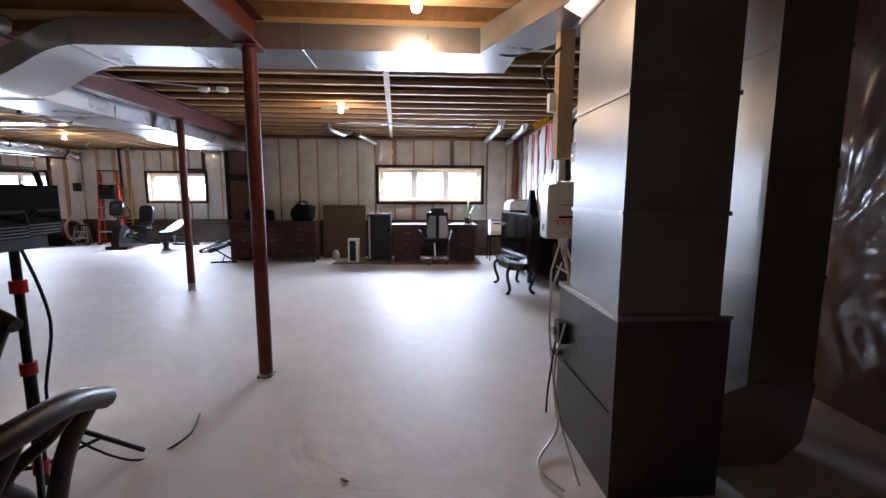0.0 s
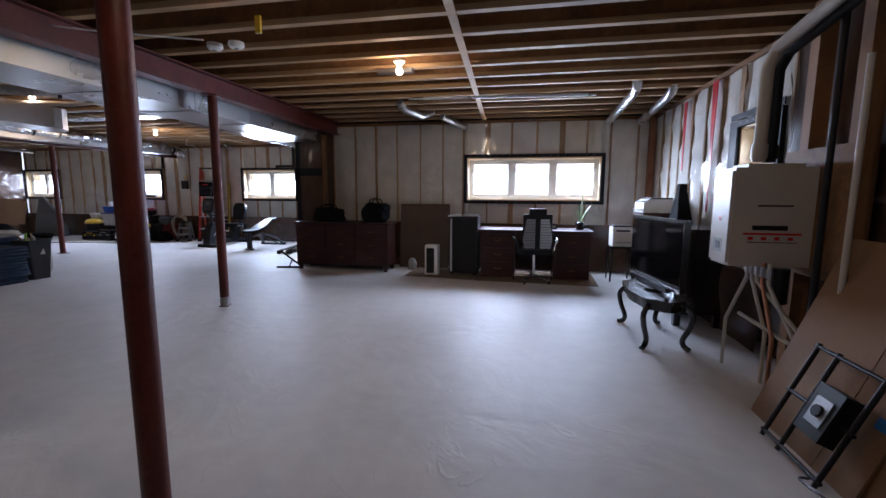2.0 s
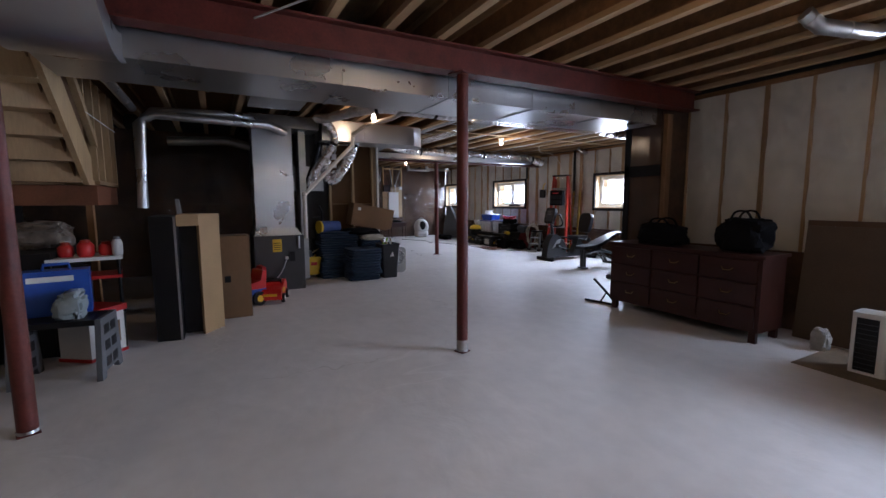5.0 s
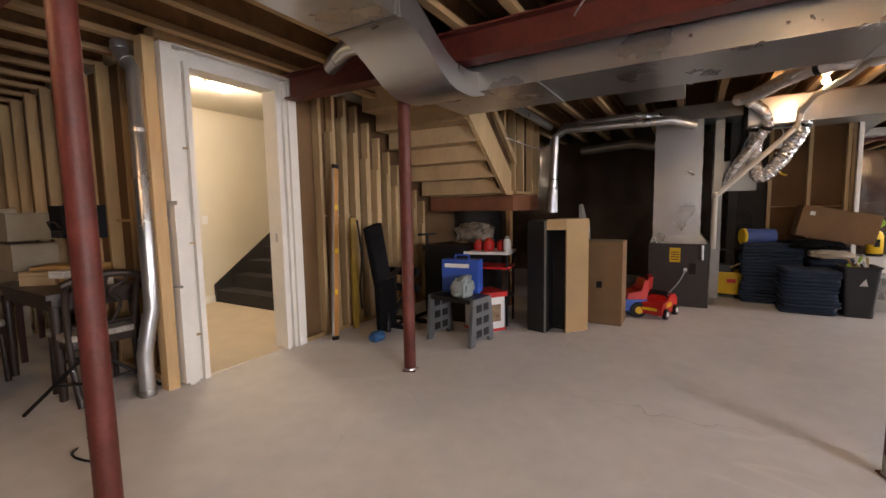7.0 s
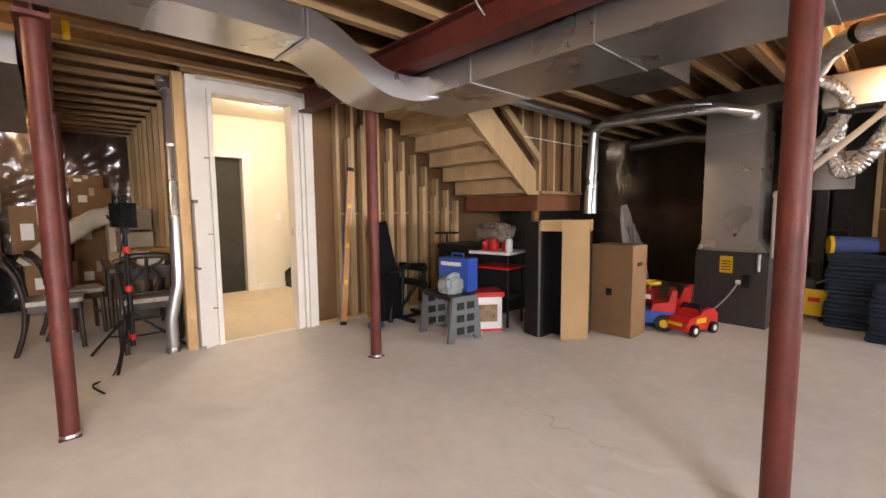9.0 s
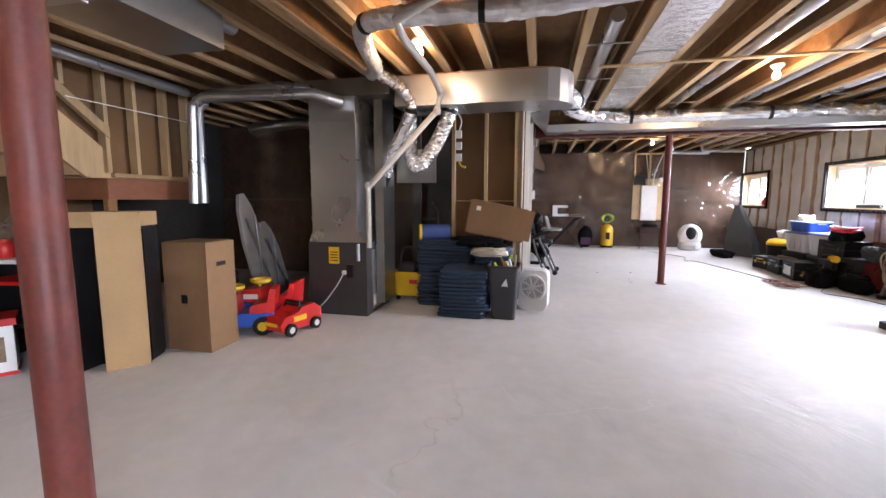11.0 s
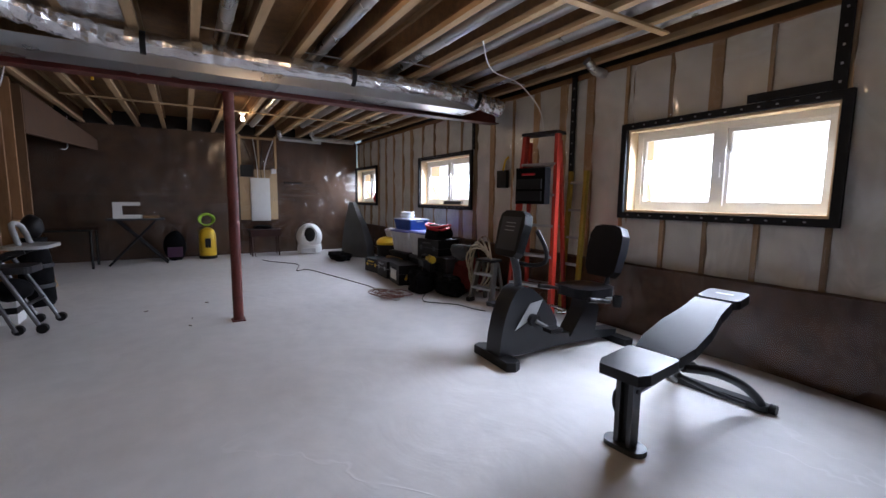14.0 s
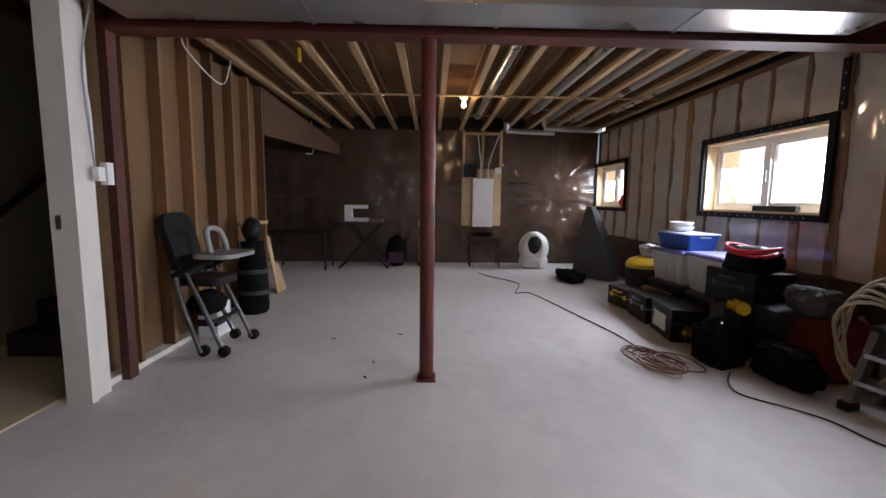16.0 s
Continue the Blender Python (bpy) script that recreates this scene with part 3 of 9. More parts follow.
foam_wall("wall_north_east", "insulated basement wall of white foam between studs behind film", pose(-2.75, NE, 0), EX + 2.75,
          [(-0.30 + 2.75, 1.87 + 2.75, 1.15, 1.86)], 0.76, seed=5)
foam_wall("wall_east", "insulated basement wall of white foam with loose film and red tape", pose(EX, NE, 0, 0, 0, -90), NE - 6.22,
          [(NE - 6.95, NE - 6.30, 1.49, 1.87)], 0.6, seed=8)
batt_wall("wall_east_middle", "basement wall of brown insulation behind wrinkled film", pose(EX, 6.22, 0, 0, 0, -90), 1.92, 19)
batt_wall("wall_east_south", "basement wall of brown insulation behind wrinkled film", pose(3.05, 4.3, 0, 0, 0, -90), 4.3 - SY, 11, stars=[(1.04, 0.92), (2.6, 1.5)])
bm = bmesh.new()
bx(bm, EX, 4.2, 0, 3.41, 4.3, JB)
structure("wall_east_return", bm, OSB, "short strand board return wall", category="wall")
batt_wall("wall_south", "basement wall of brown insulation behind wrinkled film", pose(3.05, SY, 0, 0, 0, 180), 3.05 + 5.2, 14, stars=[(3.6, 1.6), (4.4, 1.0), (2.6, 1.3)])
batt_wall("wall_west", "basement wall of brown insulation behind wrinkled film", pose(WX, 4.2, 0, 0, 0, 90), NW - 4.2, 17, stars=[(7.65, 1.45), (7.0, 0.95)])

# the projecting wall end between the two north walls, brown on its face
bm = bmesh.new()
bx(bm, -3.2, 9.36, 0, -2.75, NE + 0.1, JB)
bx(bm, -3.15, NE + 0.1, 0, -2.75, NW + 0.36, JB)
pil = structure("wall_projection", bm, BATT, "brown insulated end of a projecting wall, with black tape", bev=0.01, category="wall")
o = part("film", sheet(0.45, 0, JB, 0.09, 0.0, 0.012, 31), FILM_LOOSE, pil, "clear polythene film", smooth=True)
o.matrix_world, o.visible_shadow = pose(-3.2, 9.35, 0), False
for z in (1.55,):
    box_part("tape_strip", (-3.21, 9.33, z), (-2.74, 9.345, z + 0.13), TAPE, pil, "black tape", bev=0)
box_part("tape_edge", (-3.216, 9.33, 0.7), (-3.14, 9.343, JB - 0.1), TAPE, pil, "black tape", bev=0)
box_part("corner_stud", (-2.752, 9.38, 0), (-2.70, 9.47, 2.24), STUD_WALL, pil)


def window(name, m, w, h, panes, label, depth=0.17):
    """A vinyl slider in a wood-lined opening, with black tape round it. Origin: lower left corner on the wall's face."""
    t = thing(name, label, "window", m, kind="structure")
    bm = bmesh.new()
    for a, b, c, d in ((0, w, 0, 0.02), (0, w, h - 0.02, h), (0, 0.02, 0.02, h - 0.02), (w - 0.02, w, 0.02, h - 0.02)):
        bx(bm, a, -0.005, c, b, depth + 0.195, d)
    part("lining", bm, WOODTRIM, t, "pale wood lining")
    bm = bmesh.new()
    e = 0.02
    for a, b, c, d in ((e, w - e, e, e + 0.05), (e, w - e, h - e - 0.05, h - e), (e, e + 0.05, e + 0.05, h - e - 0.05), (w - e - 0.05, w - e, e + 0.05, h - e - 0.05)):
        bx(bm, a, depth - 0.06, c, b, depth, d)
    part("window_frame", bm, VINYL, t, bev=0.004)
    inner = w - 2 * e - 0.1
    for i in range(1, panes):
        x = e + 0.05 + inner * i / panes
        box_part("mullion", (x - 0.04, depth - 0.07, e + 0.05), (x + 0.04, depth - 0.005, h - e - 0.05), VINYL, t)
    for i in range(panes):
        xa = e + 0.05 + inner * i / panes + (0.04 if i else 0)
        xb = e + 0.05 + inner * (i + 1) / panes - (0.04 if i < panes - 1 else 0)
        bm = bmesh.new()
        for a, b, c, d in ((xa, xb, e + 0.05, e + 0.08), (xa, xb, h - e - 0.08, h - e - 0.05), (xa, xa + 0.028, e + 0.08, h - e - 0.08), (xb - 0.028, xb, e + 0.08, h - e - 0.08)):
            bx(bm, a, depth - 0.05, c, b, depth - 0.02, d)
        part("sash", bm, VINYL, t, bev=0.003)
        o = box_part("pane", (xa + 0.028, depth - 0.038, e + 0.08), (xb - 0.028, depth - 0.034, h - e - 0.08), GLASS, t, bev=0)
        o.visible_shadow = False
    box_part("latch", (e + 0.05 + inner / panes - 0.01, depth - 0.085, h * 0.4), (e + 0.05 + inner / panes + 0.01, depth - 0.07, h * 0.55), VINYL, t, bev=0.003)
    bm = bmesh.new()
    k = 0.055
    for a, b, c, d in ((-k, w + k, -k, 0), (-k, w + k, h, h + k), (-k, 0, 0, h), (w, w + k, 0, h)):
        bx(bm, a, -0.040, c, b, -0.006, d)
    part("tape_border", bm, TAPE, t, "black window tape", bev=0.003)
    rnd = random.Random(len(name) + int(w * 100))
    bm = bmesh.new()
    for i in range(int(w / 0.11)):
        for zz in (-k * 0.55, h + k * 0.4):
            bx(bm, 0.05 + i * 0.11, -0.0415, zz, 0.068 + i * 0.11, -0.040, zz + 0.01)
    part("tape_print", bm, GREY, t, "small pale marks on the tape")
    return t


for i, (a, b) in enumerate(WINS):
    window("window_%d" % (i + 1), pose(a, NW, WZ0), b - a, WZ1 - WZ0, 2, "white vinyl sliding window in pale wood lining with black tape")
window("window_4", pose(-0.30, NE, 1.15), 2.17, 0.71, 3, "three-pane white vinyl window in a black taped opening")
window("window_5", pose(EX, 6.95, 1.49, 0, 0, -90), 0.65, 0.38, 1, "small white vinyl window in a black taped opening")
bm = bmesh.new()
bx(bm, -16, 13.5, -0.2, 4.5, 13.6, 4)
bx(bm, -2.4, 11.0, -0.2, 3, 11.1, 3.2)
bx(bm, 3.7, 5.4, -0.2, 3.75, 8.0, 3.2)
structure("backdrop", bm, OUTSIDE, "white overcast brightness outside the windows")

# black tape strips on the north wall
for x, z0, z1, w in ((-7.30, 1.2, JB, 0.03), (-5.172, 1.90, JB - 0.03, 0.035), (-9.1, 1.90, JB - 0.2, 0.028)):
    bm = bmesh.new()
    bx(bm, x - w, NW - 0.042, z0, x + w, NW - 0.026, z1)
    o = structure("trim_tape_strip", bm, TAPE, "upright strip of black tape on the wall film", category="tape")
    bm = bmesh.new()
    for k in range(int((z1 - z0) / 0.11)):
        bx(bm, x - 0.006, NW - 0.0435, z0 + 0.04 + 0.11 * k, x + 0.008, NW - 0.042, z0 + 0.055 + 0.11 * k)
    part("tape_print", bm, GREY, o, "small pale marks on the tape")
bm = bmesh.new()
bx(bm, -5.68, NW - 0.042, 1.905, -5.212, NW - 0.026, 1.965)
structure("trim_tape_patch", bm, TAPE, "patch of black tape above a window", category="tape")

# ---- stud walls and halls ----


def stud_run(wall, along, a, b, fixed, z0, z1, material=LUMBER, step=0.406, depth=0.089, tops=None):
    """Upright studs between a and b. along: the axis that they follow."""
    n = max(1, round((b - a) / step))
    for i in range(n + 1):
        s = a + (b - a) * i / n
        top = tops(s) if tops else z1
        if top - z0 < 0.1:
            continue
        bm = bmesh.new()
        if along == "x":
            bx(bm, s - 0.019, fixed, z0, s + 0.019, fixed + depth, top)
        else:
            bx(bm, fixed, s - 0.019, z0, fixed + depth, s + 0.019, top)
        part("stud", bm, material, wall)


# main hall with its door opening
bm = bmesh.new()
bx(bm, -1.72, 2.40, 0.0, -1.62, 2.415, HALL_TOP)
bx(bm, -5.9, 2.40, 0, -2.50, 2.415, HALL_TOP)
bx(bm, -2.5, 2.40, 2.36, -1.72, 2.415, HALL_TOP)
w = structure("wall_hall_front", bm, DRYWALL, "stair hall wall with open studs on its basement side", category="wall")
bm = bmesh.new()
bx(bm, -5.9, 2.417, 0.0, -2.63, 2.43, JB)
part("drywall_back", bm, DRYBACK, w, "brown paper back of drywall")
box_part("bottom_plate", (-5.9, 2.43, 0), (-2.63, 2.52, 0.04), LUMBER, w)
rnd = random.Random(12)
x = -3.0
while x > -5.0:
    slope = min(JB, 1.66 + (x + 4.51) * 0.77)
    box_part("stud", (x - 0.019, 2.432, 0.04), (x + 0.019, 2.521, slope), CRIPPLE, w, bev=0)
    short = slope - rnd.uniform(0.22, 0.48)
    if x < -3.1 and short > 0.3:
        box_part("stud", (x + 0.0195, 2.436, 0.04), (x + 0.0575, 2.523, short), CRIPPLE, w, bev=0)
    x -= rnd.uniform(0.165, 0.2)
box_part("blocking", (-4.95, 2.44, 1.22), (-3.0, 2.46, 1.235), LUMBER, w, bev=0)
bm = bmesh.new()
bx(bm, -5.9, -0.2, 0, -2.81, -0.1, HALL_TOP)
bx(bm, -2.81, -0.2, 2.1, -1.64, -0.1, HALL_TOP)
bx(bm, -1.9, -0.2, 0, -1.64, -0.1, 2.1)
structure("wall_hall_back", bm, DRYWALL, "cream painted wall of the stair hall with an opening", category="wall")
# Dark panel in place of the closet's unlit depth
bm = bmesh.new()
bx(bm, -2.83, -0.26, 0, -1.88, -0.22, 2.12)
structure("wall_closet", bm, CONC_AND_SHADE, "dark panel standing in for the unlit closet behind the inner hall opening", category="wall")
bm = bmesh.new()
bx(bm, -1.66, -0.1, 0, -1.637, 2.398, HALL_TOP)
structure("wall_hall_inner", bm, DRYWALL, "cream painted side wall of the stair hall", category="wall")
box_part("light_switch", (-3.35, -0.1, 1.12), (-3.27, -0.093, 1.24), WHITE, bev=0.002)
tagged(bpy.data.objects["light_switch"], "white wall switch plate on the cream hall wall", "light switch")
bm = bmesh.new()
for a, b in ((-2.92, -2.79), (-1.94, -1.83)):
    bx(bm, a, -0.215, 0, b, -0.085, 2.19)
bx(bm, -2.79, -0.215, 2.08, -1.94, -0.085, 2.19)
structure("trim_hall_opening", bm, PRIMER, "white casing round an inner hall opening", bev=0.004, category="trim")
bm = bmesh.new()
bx(bm, -5.9, -0.1, 0, -2.925, -0.085, 0.11)
structure("baseboard_hall", bm, PRIMER, "white hall baseboard", bev=0.003, category="baseboard")
bm = bmesh.new()
bx(bm, -5.9, -0.2, HALL_TOP, -1.62, 2.415, HALL_TOP + 0.03)
structure("ceiling_hall", bm, DRYWALL, "white ceiling of the stair hall", category="ceiling")
bm = bmesh.new()
bx(bm, -3.4, -0.1, 0, -1.66, 2.40, 0.012)
bx(bm, -2.48, 2.40, 0, -1.74, 2.49, 0.012)
structure("floor_hall", bm, mat("beige_hall_floor", (0.62, 0.53, 0.41), 0.8, vary=0.12, scale=4), "beige hall floor", category="floor")
t = thing("hall_ceiling_lamp", "lit round flush ceiling lamp of the stair hall", "ceiling lamp", pose(-2.83, 1.25, HALL_TOP))
bm = bmesh.new()
lathe(bm, [(0.17, 0.0), (0.17, -0.02), (0.02, -0.021)])
part("base", bm, WHITE, t, smooth=True)
bm = bmesh.new()
lathe(bm, [(0.15, -0.021), (0.14, -0.06), (0.08, -0.09), (0.005, -0.1)])
part("diffuser", bm, glow("lit_diffuser", (1, 0.85, 0.62), 6), t, "glowing diffuser", smooth=True)
st = thing("stairs_hall", "dark carpeted stairs that rise from the hall", "stairs", kind="structure")
for i in range(8):
    box_part("step", (-3.42 - 0.26 * (i + 1), -0.08, 0.185 * i), (-3.42 - 0.26 * i + 0.02, 2.38, 0.185 * (i + 1)), CARPET, st, bev=0.012)
bm = bmesh.new()
prism(bm, [(-3.38, 0), (-3.38, 0.26), (-5.6, 1.85), (-5.6, 0)], "y", -0.099, -0.084)
part("skirt", bm, CARPET, st, "dark stair skirt")

# side wall of the hall, open studs to the south room
bm = bmesh.new()
bx(bm, -1.635, SY, 0, -1.62, 2.4, JB)
w = structure("wall_hall_side", bm, DRYBACK, "open stud wall with the back of drywall", category="wall")
stud_run(w, "y", SY + 0.2, 2.36, -1.617, 0, JB)
box_part("bottom_plate", (-1.615, SY + 0.1, 0), (-1.53, 2.3, 0.04), LUMBER, w)
box_part("blocking", (-1.60, SY + 0.1, 1.22), (-1.575, 2.3, 1.24), LUMBER, w, bev=0)

# door frame
df = thing("door_frame", "white primed door frame round the open stair hall doorway", "door frame", kind="structure")
bm = bmesh.new()
bx(bm, -1.74, 2.36, 0, -1.70, 2.535, 2.38)
bx(bm, -2.52, 2.36, 0, -2.48, 2.535, 2.38)
bx(bm, -2.48, 2.36, 2.34, -1.74, 2.535, 2.38)
part("jamb", bm, PRIMER, df, bev=0.003)
bm = bmesh.new()
for a, b, c, d in ((-1.70, -1.62, 0, 2.45), (-2.60, -2.52, 0, 2.45), (-2.52, -1.70, 2.38, 2.46)):
    bx(bm, a, 2.415, c, b, 2.495, d)
part("casing", bm, PRIMER, df, bev=0.004)
for a, b in ((-1.655, -1.62), (-2.60, -2.565)):
    box_part("stop_strip", (a, 2.496, 0), (b, 2.53, 2.44), PRIMER, df, bev=0.003)
bm = bmesh.new()
for a, b in ((-1.617, -1.575), (-2.645, -2.603)):
    bx(bm, a, 2.40, 0, b, 2.552, 2.47)
bx(bm, -2.603, 2.40, 2.462, -1.617, 2.55, 2.475)
part("outer_board", bm, PRIMER, df, bev=0.004)
for z0, z1, w in ((0.03, 0.74, 0.035), (0.76, 1.34, 0.028), (1.37, JB - 0.02, 0.045)):
    box_part("shim_board", (-1.572, 2.43, z0), (-1.572 + w, 2.575, z1), PRIMER, df, bev=0.006)
for z in (0.35, 1.05, 1.75):
    box_part("shim", (-1.699, 2.497, z), (-1.66, 2.522, z + 0.012), LUMBER, df, bev=0)
box_part("door_stud", (-1.52, 2.42, 0), (-1.44, 2.52, JB), LUMBER, df)
box_part("door_stud", (-2.70, 2.45, 0), (-2.65, 2.54, JB), PRIMER, df)
box_part("header", (-2.7, 2.44, 2.478), (-1.5, 2.56, 2.55), LUMBER, df)
box_part("latch_plate", (-2.481, 2.44, 1.0), (-2.478, 2.47, 1.08), STEEL, df, bev=0)

# upper flight of the stair seen from below, its landing and its guard wall
st = thing("stairs_upper", "underside of a wooden stair flight with its landing", "stairs", kind="structure")


n = 8
for i in range(n):
    xa, xb = -5.06 + 0.235 * i, -5.06 + 0.235 * (i + 1)
    z = 1.46 + 0.182 * i
    box_part("tread", (xa - 0.02, 2.53, z), (xb + 0.02, 3.70, z + 0.03), PLY, st)
    box_part("riser", (xb, 2.53, z + 0.03), (xb + 0.018, 3.70, z + 0.182), PLY, st)
bm = bmesh.new()
prism(bm, [(-5.10, 1.44), (-4.86, 1.44), (-3.42, 2.56), (-3.42, 2.74), (-3.70, 2.74), (-5.10, 1.66)], "y", 3.70, 3.745)
part("stringer", bm, CRIPPLE, st)
bm = bmesh.new()
prism(bm, [(-5.06, 1.80), (-5.06, 1.90), (-3.98, 2.74), (-3.86, 2.74)], "y", 3.75, 3.80)
part("rail_plate", bm, CRIPPLE, st)
box_part("landing_rim", (-6.02, 3.72, 1.24), (-5.02, 3.77, 1.44), REDWOOD, st)
box_part("landing_rim", (-5.06, 2.53, 1.24), (-5.02, 3.72, 1.44), REDWOOD, st)
box_part("landing_deck", (-6.02, 2.53, 1.445), (-5.04, 3.70, 1.47), PLY, st)
box_part("landing_post", (-5.14, 3.66, 0), (-5.05, 3.715, 1.24), STUD_WALL, st)
bm = bmesh.new()
prism(bm, [(-4.85, 1.48), (-6.02, 1.48), (-6.02, JB), (-3.7, JB)], "y", 3.65, 3.662)
w = structure("wall_stair_guard", bm, DRYBACK, "open stud guard wall beside the stairs", category="wall")
for x in (-5.04, -5.34, -5.70, -5.98):
    box_part("stud", (x - 0.019, 3.703, 1.488), (x + 0.019, 3.792, JB), CRIPPLE, w, bev=0)
box_part("stud", (-4.70, 3.75, 2.20), (-4.662, 3.80, JB), CRIPPLE, w, bev=0)
box_part("bottom_plate", (-6.02, 3.703, 1.45), (-5.08, 3.79, 1.488), LUMBER, w)
box_part("wire", (-6.0, 3.795, 2.1), (-4.7, 3.802, 2.108), WHITE, w, bev=0)

# dark plant room behind the furnace
batt_wall("wall_plant_room", "dark insulated wall behind the furnace", pose(-8.35, 2.2, 0, 0, 0, 90), 4.2, 23)
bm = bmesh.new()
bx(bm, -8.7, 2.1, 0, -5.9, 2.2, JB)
# Thin dark skins put the opening's shade into colour
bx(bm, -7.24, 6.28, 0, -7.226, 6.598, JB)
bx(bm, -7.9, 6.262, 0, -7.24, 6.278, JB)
structure("wall_plant_south", bm, CONC_AND_SHADE, "dark concrete wall with thin panels standing in for shade", category="wall")

# second stair hall in the west, with its walls
bm = bmesh.new()
bx(bm, -7.24, 6.6, 0, -7.225, 7.50, JB)
w = structure("wall_partition", bm, DRYBACK, "stud partition with brown drywall back", category="wall")
for y in (6.62, 7.03, 7.40, 7.445):
    bm = bmesh.new()
    bx(bm, -7.222, y - 0.019, 0, -7.135, y + 0.019, 2.42)
    part("stud", bm, CRIPPLE, w)
box_part("blocking", (-7.222, 6.64, 1.22), (-7.2, 7.38, 1.235), LUMBER, w, bev=0)
box_part("drywall_end", (-7.24, 7.472, 0), (-7.12, 7.484, 2.42), PRIMER, w)
bm = bmesh.new()
bx(bm, -11.12, 7.40, 0, -8.3, 7.412, JB)
w = structure("wall_west_hall", bm, DRYBACK, "open stud wall with the back of drywall", category="wall")
stud_run(w, "x", -11.08, -8.42, 7.415, 0.04, JB, material=STUD_WALL, step=0.38)
box_part("bottom_plate", (-11.1, 7.415, 0), (-8.3, 7.504, 0.04), PRIMER, w)
box_part("sill_plate", (-11.1, 7.42, 0.88), (-10.35, 7.52, 0.92), LUMBER, w)
box_part("edge_stud", (-8.66, 7.505, 0), (-8.58, 7.56, JB), mat("dark_red_stud", (0.075, 0.022, 0.014), 0.7, vary=0.35, stretch=(1, 1, 0.2)), w)
# Red-brown stringer; the shadow it stands in is put into its colour
bm = bmesh.new()
loft(bm, [[(-11.13, 7.44, 1.94), (-11.13, 7.50, 1.94), (-11.13, 7.50, 2.47), (-11.13, 7.44, 2.47)], [(-13.9, 7.74, 2.0), (-13.9, 7.80, 2.0), (-13.9, 7.80, 2.18), (-13.9, 7.74, 2.18)]])
part("stringer", bm, mat("shaded_stair_board", (0.085, 0.042, 0.020), 0.8, vary=0.3), w, "red-brown board under the stairs, darkened for its shade")
dj = thing("door_2_frame", "white primed jamb of the west hall opening", "door frame", kind="structure")
box_part("jamb", (-8.30, 7.43, 0), (-8.25, 7.575, 2.4), PRIMER, dj)
box_part("casing", (-8.42, 7.43, 0), (-8.302, 7.555, 2.42), PRIMER, dj)
box_part("jamb", (-7.30, 7.36, 0), (-7.24, 7.55, 2.4), PRIMER, dj)
box_part("head", (-8.25, 7.43, 2.34), (-7.30, 7.55, 2.42), PRIMER, dj)
box_part("latch_plate", (-8.25, 7.46, 1.0), (-8.247, 7.49, 1.08), STEEL, dj, bev=0)
bm = bmesh.new()
bx(bm, -11.1, 6.28, 0, -7.24, 6.4, JB)
bx(bm, -11.12, 6.4, 0, -11.0, 7.40, JB)
structure("wall_west_hall_back", bm, SAGE, "grey-green painted stairwell wall", category="wall")
bm = bmesh.new()
bx(bm, -8.95, 6.4, 0, -7.25, 6.415, 0.1)
structure("baseboard_west_hall", bm, PRIMER, "white baseboard in the stairwell", category="baseboard")
bm = bmesh.new()
bx(bm, -8.98, 6.4, 0.0, -7.25, 7.36, 0.012)
structure("floor_west_hall", bm, mat("beige_stair_floor", (0.50, 0.40, 0.27), 0.8, vary=0.12, scale=4), "beige floor of the stairwell", category="floor")
st = thing("stairs_west", "dark carpeted stairs in the west stairwell with a handrail", "stairs", kind="structure")
for i in range(8):
    box_part("step", (-8.98 - 0.25 * (i + 1), 6.42, 0.185 * i), (-8.98 - 0.25 * i + 0.02, 7.38, 0.185 * (i + 1)), CARPET, st, bev=0.012)
tube_part("handrail", [(-8.8, 6.48, 0.95), (-10.6, 6.48, 2.25)], 0.024, MAHOGANY, st, "dark wooden handrail")
# Assumed wall, near black in place of the shade under the stairs
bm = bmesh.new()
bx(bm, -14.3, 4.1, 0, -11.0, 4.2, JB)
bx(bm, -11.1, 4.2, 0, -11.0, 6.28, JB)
structure("wall_west_store", bm, CONC_AND_SHADE, "near-black assumed wall closing the unlit space under the west stairs", category="wall")

# ---- steel ----


def steel_beam(x, y0, y1, z0=2.27, z1=JB - 0.002):
    t = thing("beam_steel", "red-brown primed steel I-beam under the joists", "beam", kind="structure")
    box_part("bottom_flange", (x - 0.075, y0, z0), (x + 0.075, y1, z0 + 0.012), STEEL_RED, t, bev=0.002)
    box_part("top_flange", (x - 0.075, y0, z1 - 0.012), (x + 0.075, y1, z1), STEEL_RED, t, bev=0.002)
    box_part("web", (x - 0.006, y0 + 0.002, z0 + 0.012), (x + 0.006, y1 - 0.002, z1 - 0.012), STEEL_RED, t, bev=0)
    return t


steel_beam(-2.6, 2.6, 9.68)
steel_beam(-0.6, -1.7, 3.84)
steel_beam(-8.62, 7.55, 12.6, 2.17, 2.37)
bm = bmesh.new()
bx(bm, -8.70, 7.55, 2.372, -8.54, 12.6, JB - 0.001)
structure("beam_plate", bm, LUMBER, "timber packing on top of the steel beam", category="beam")


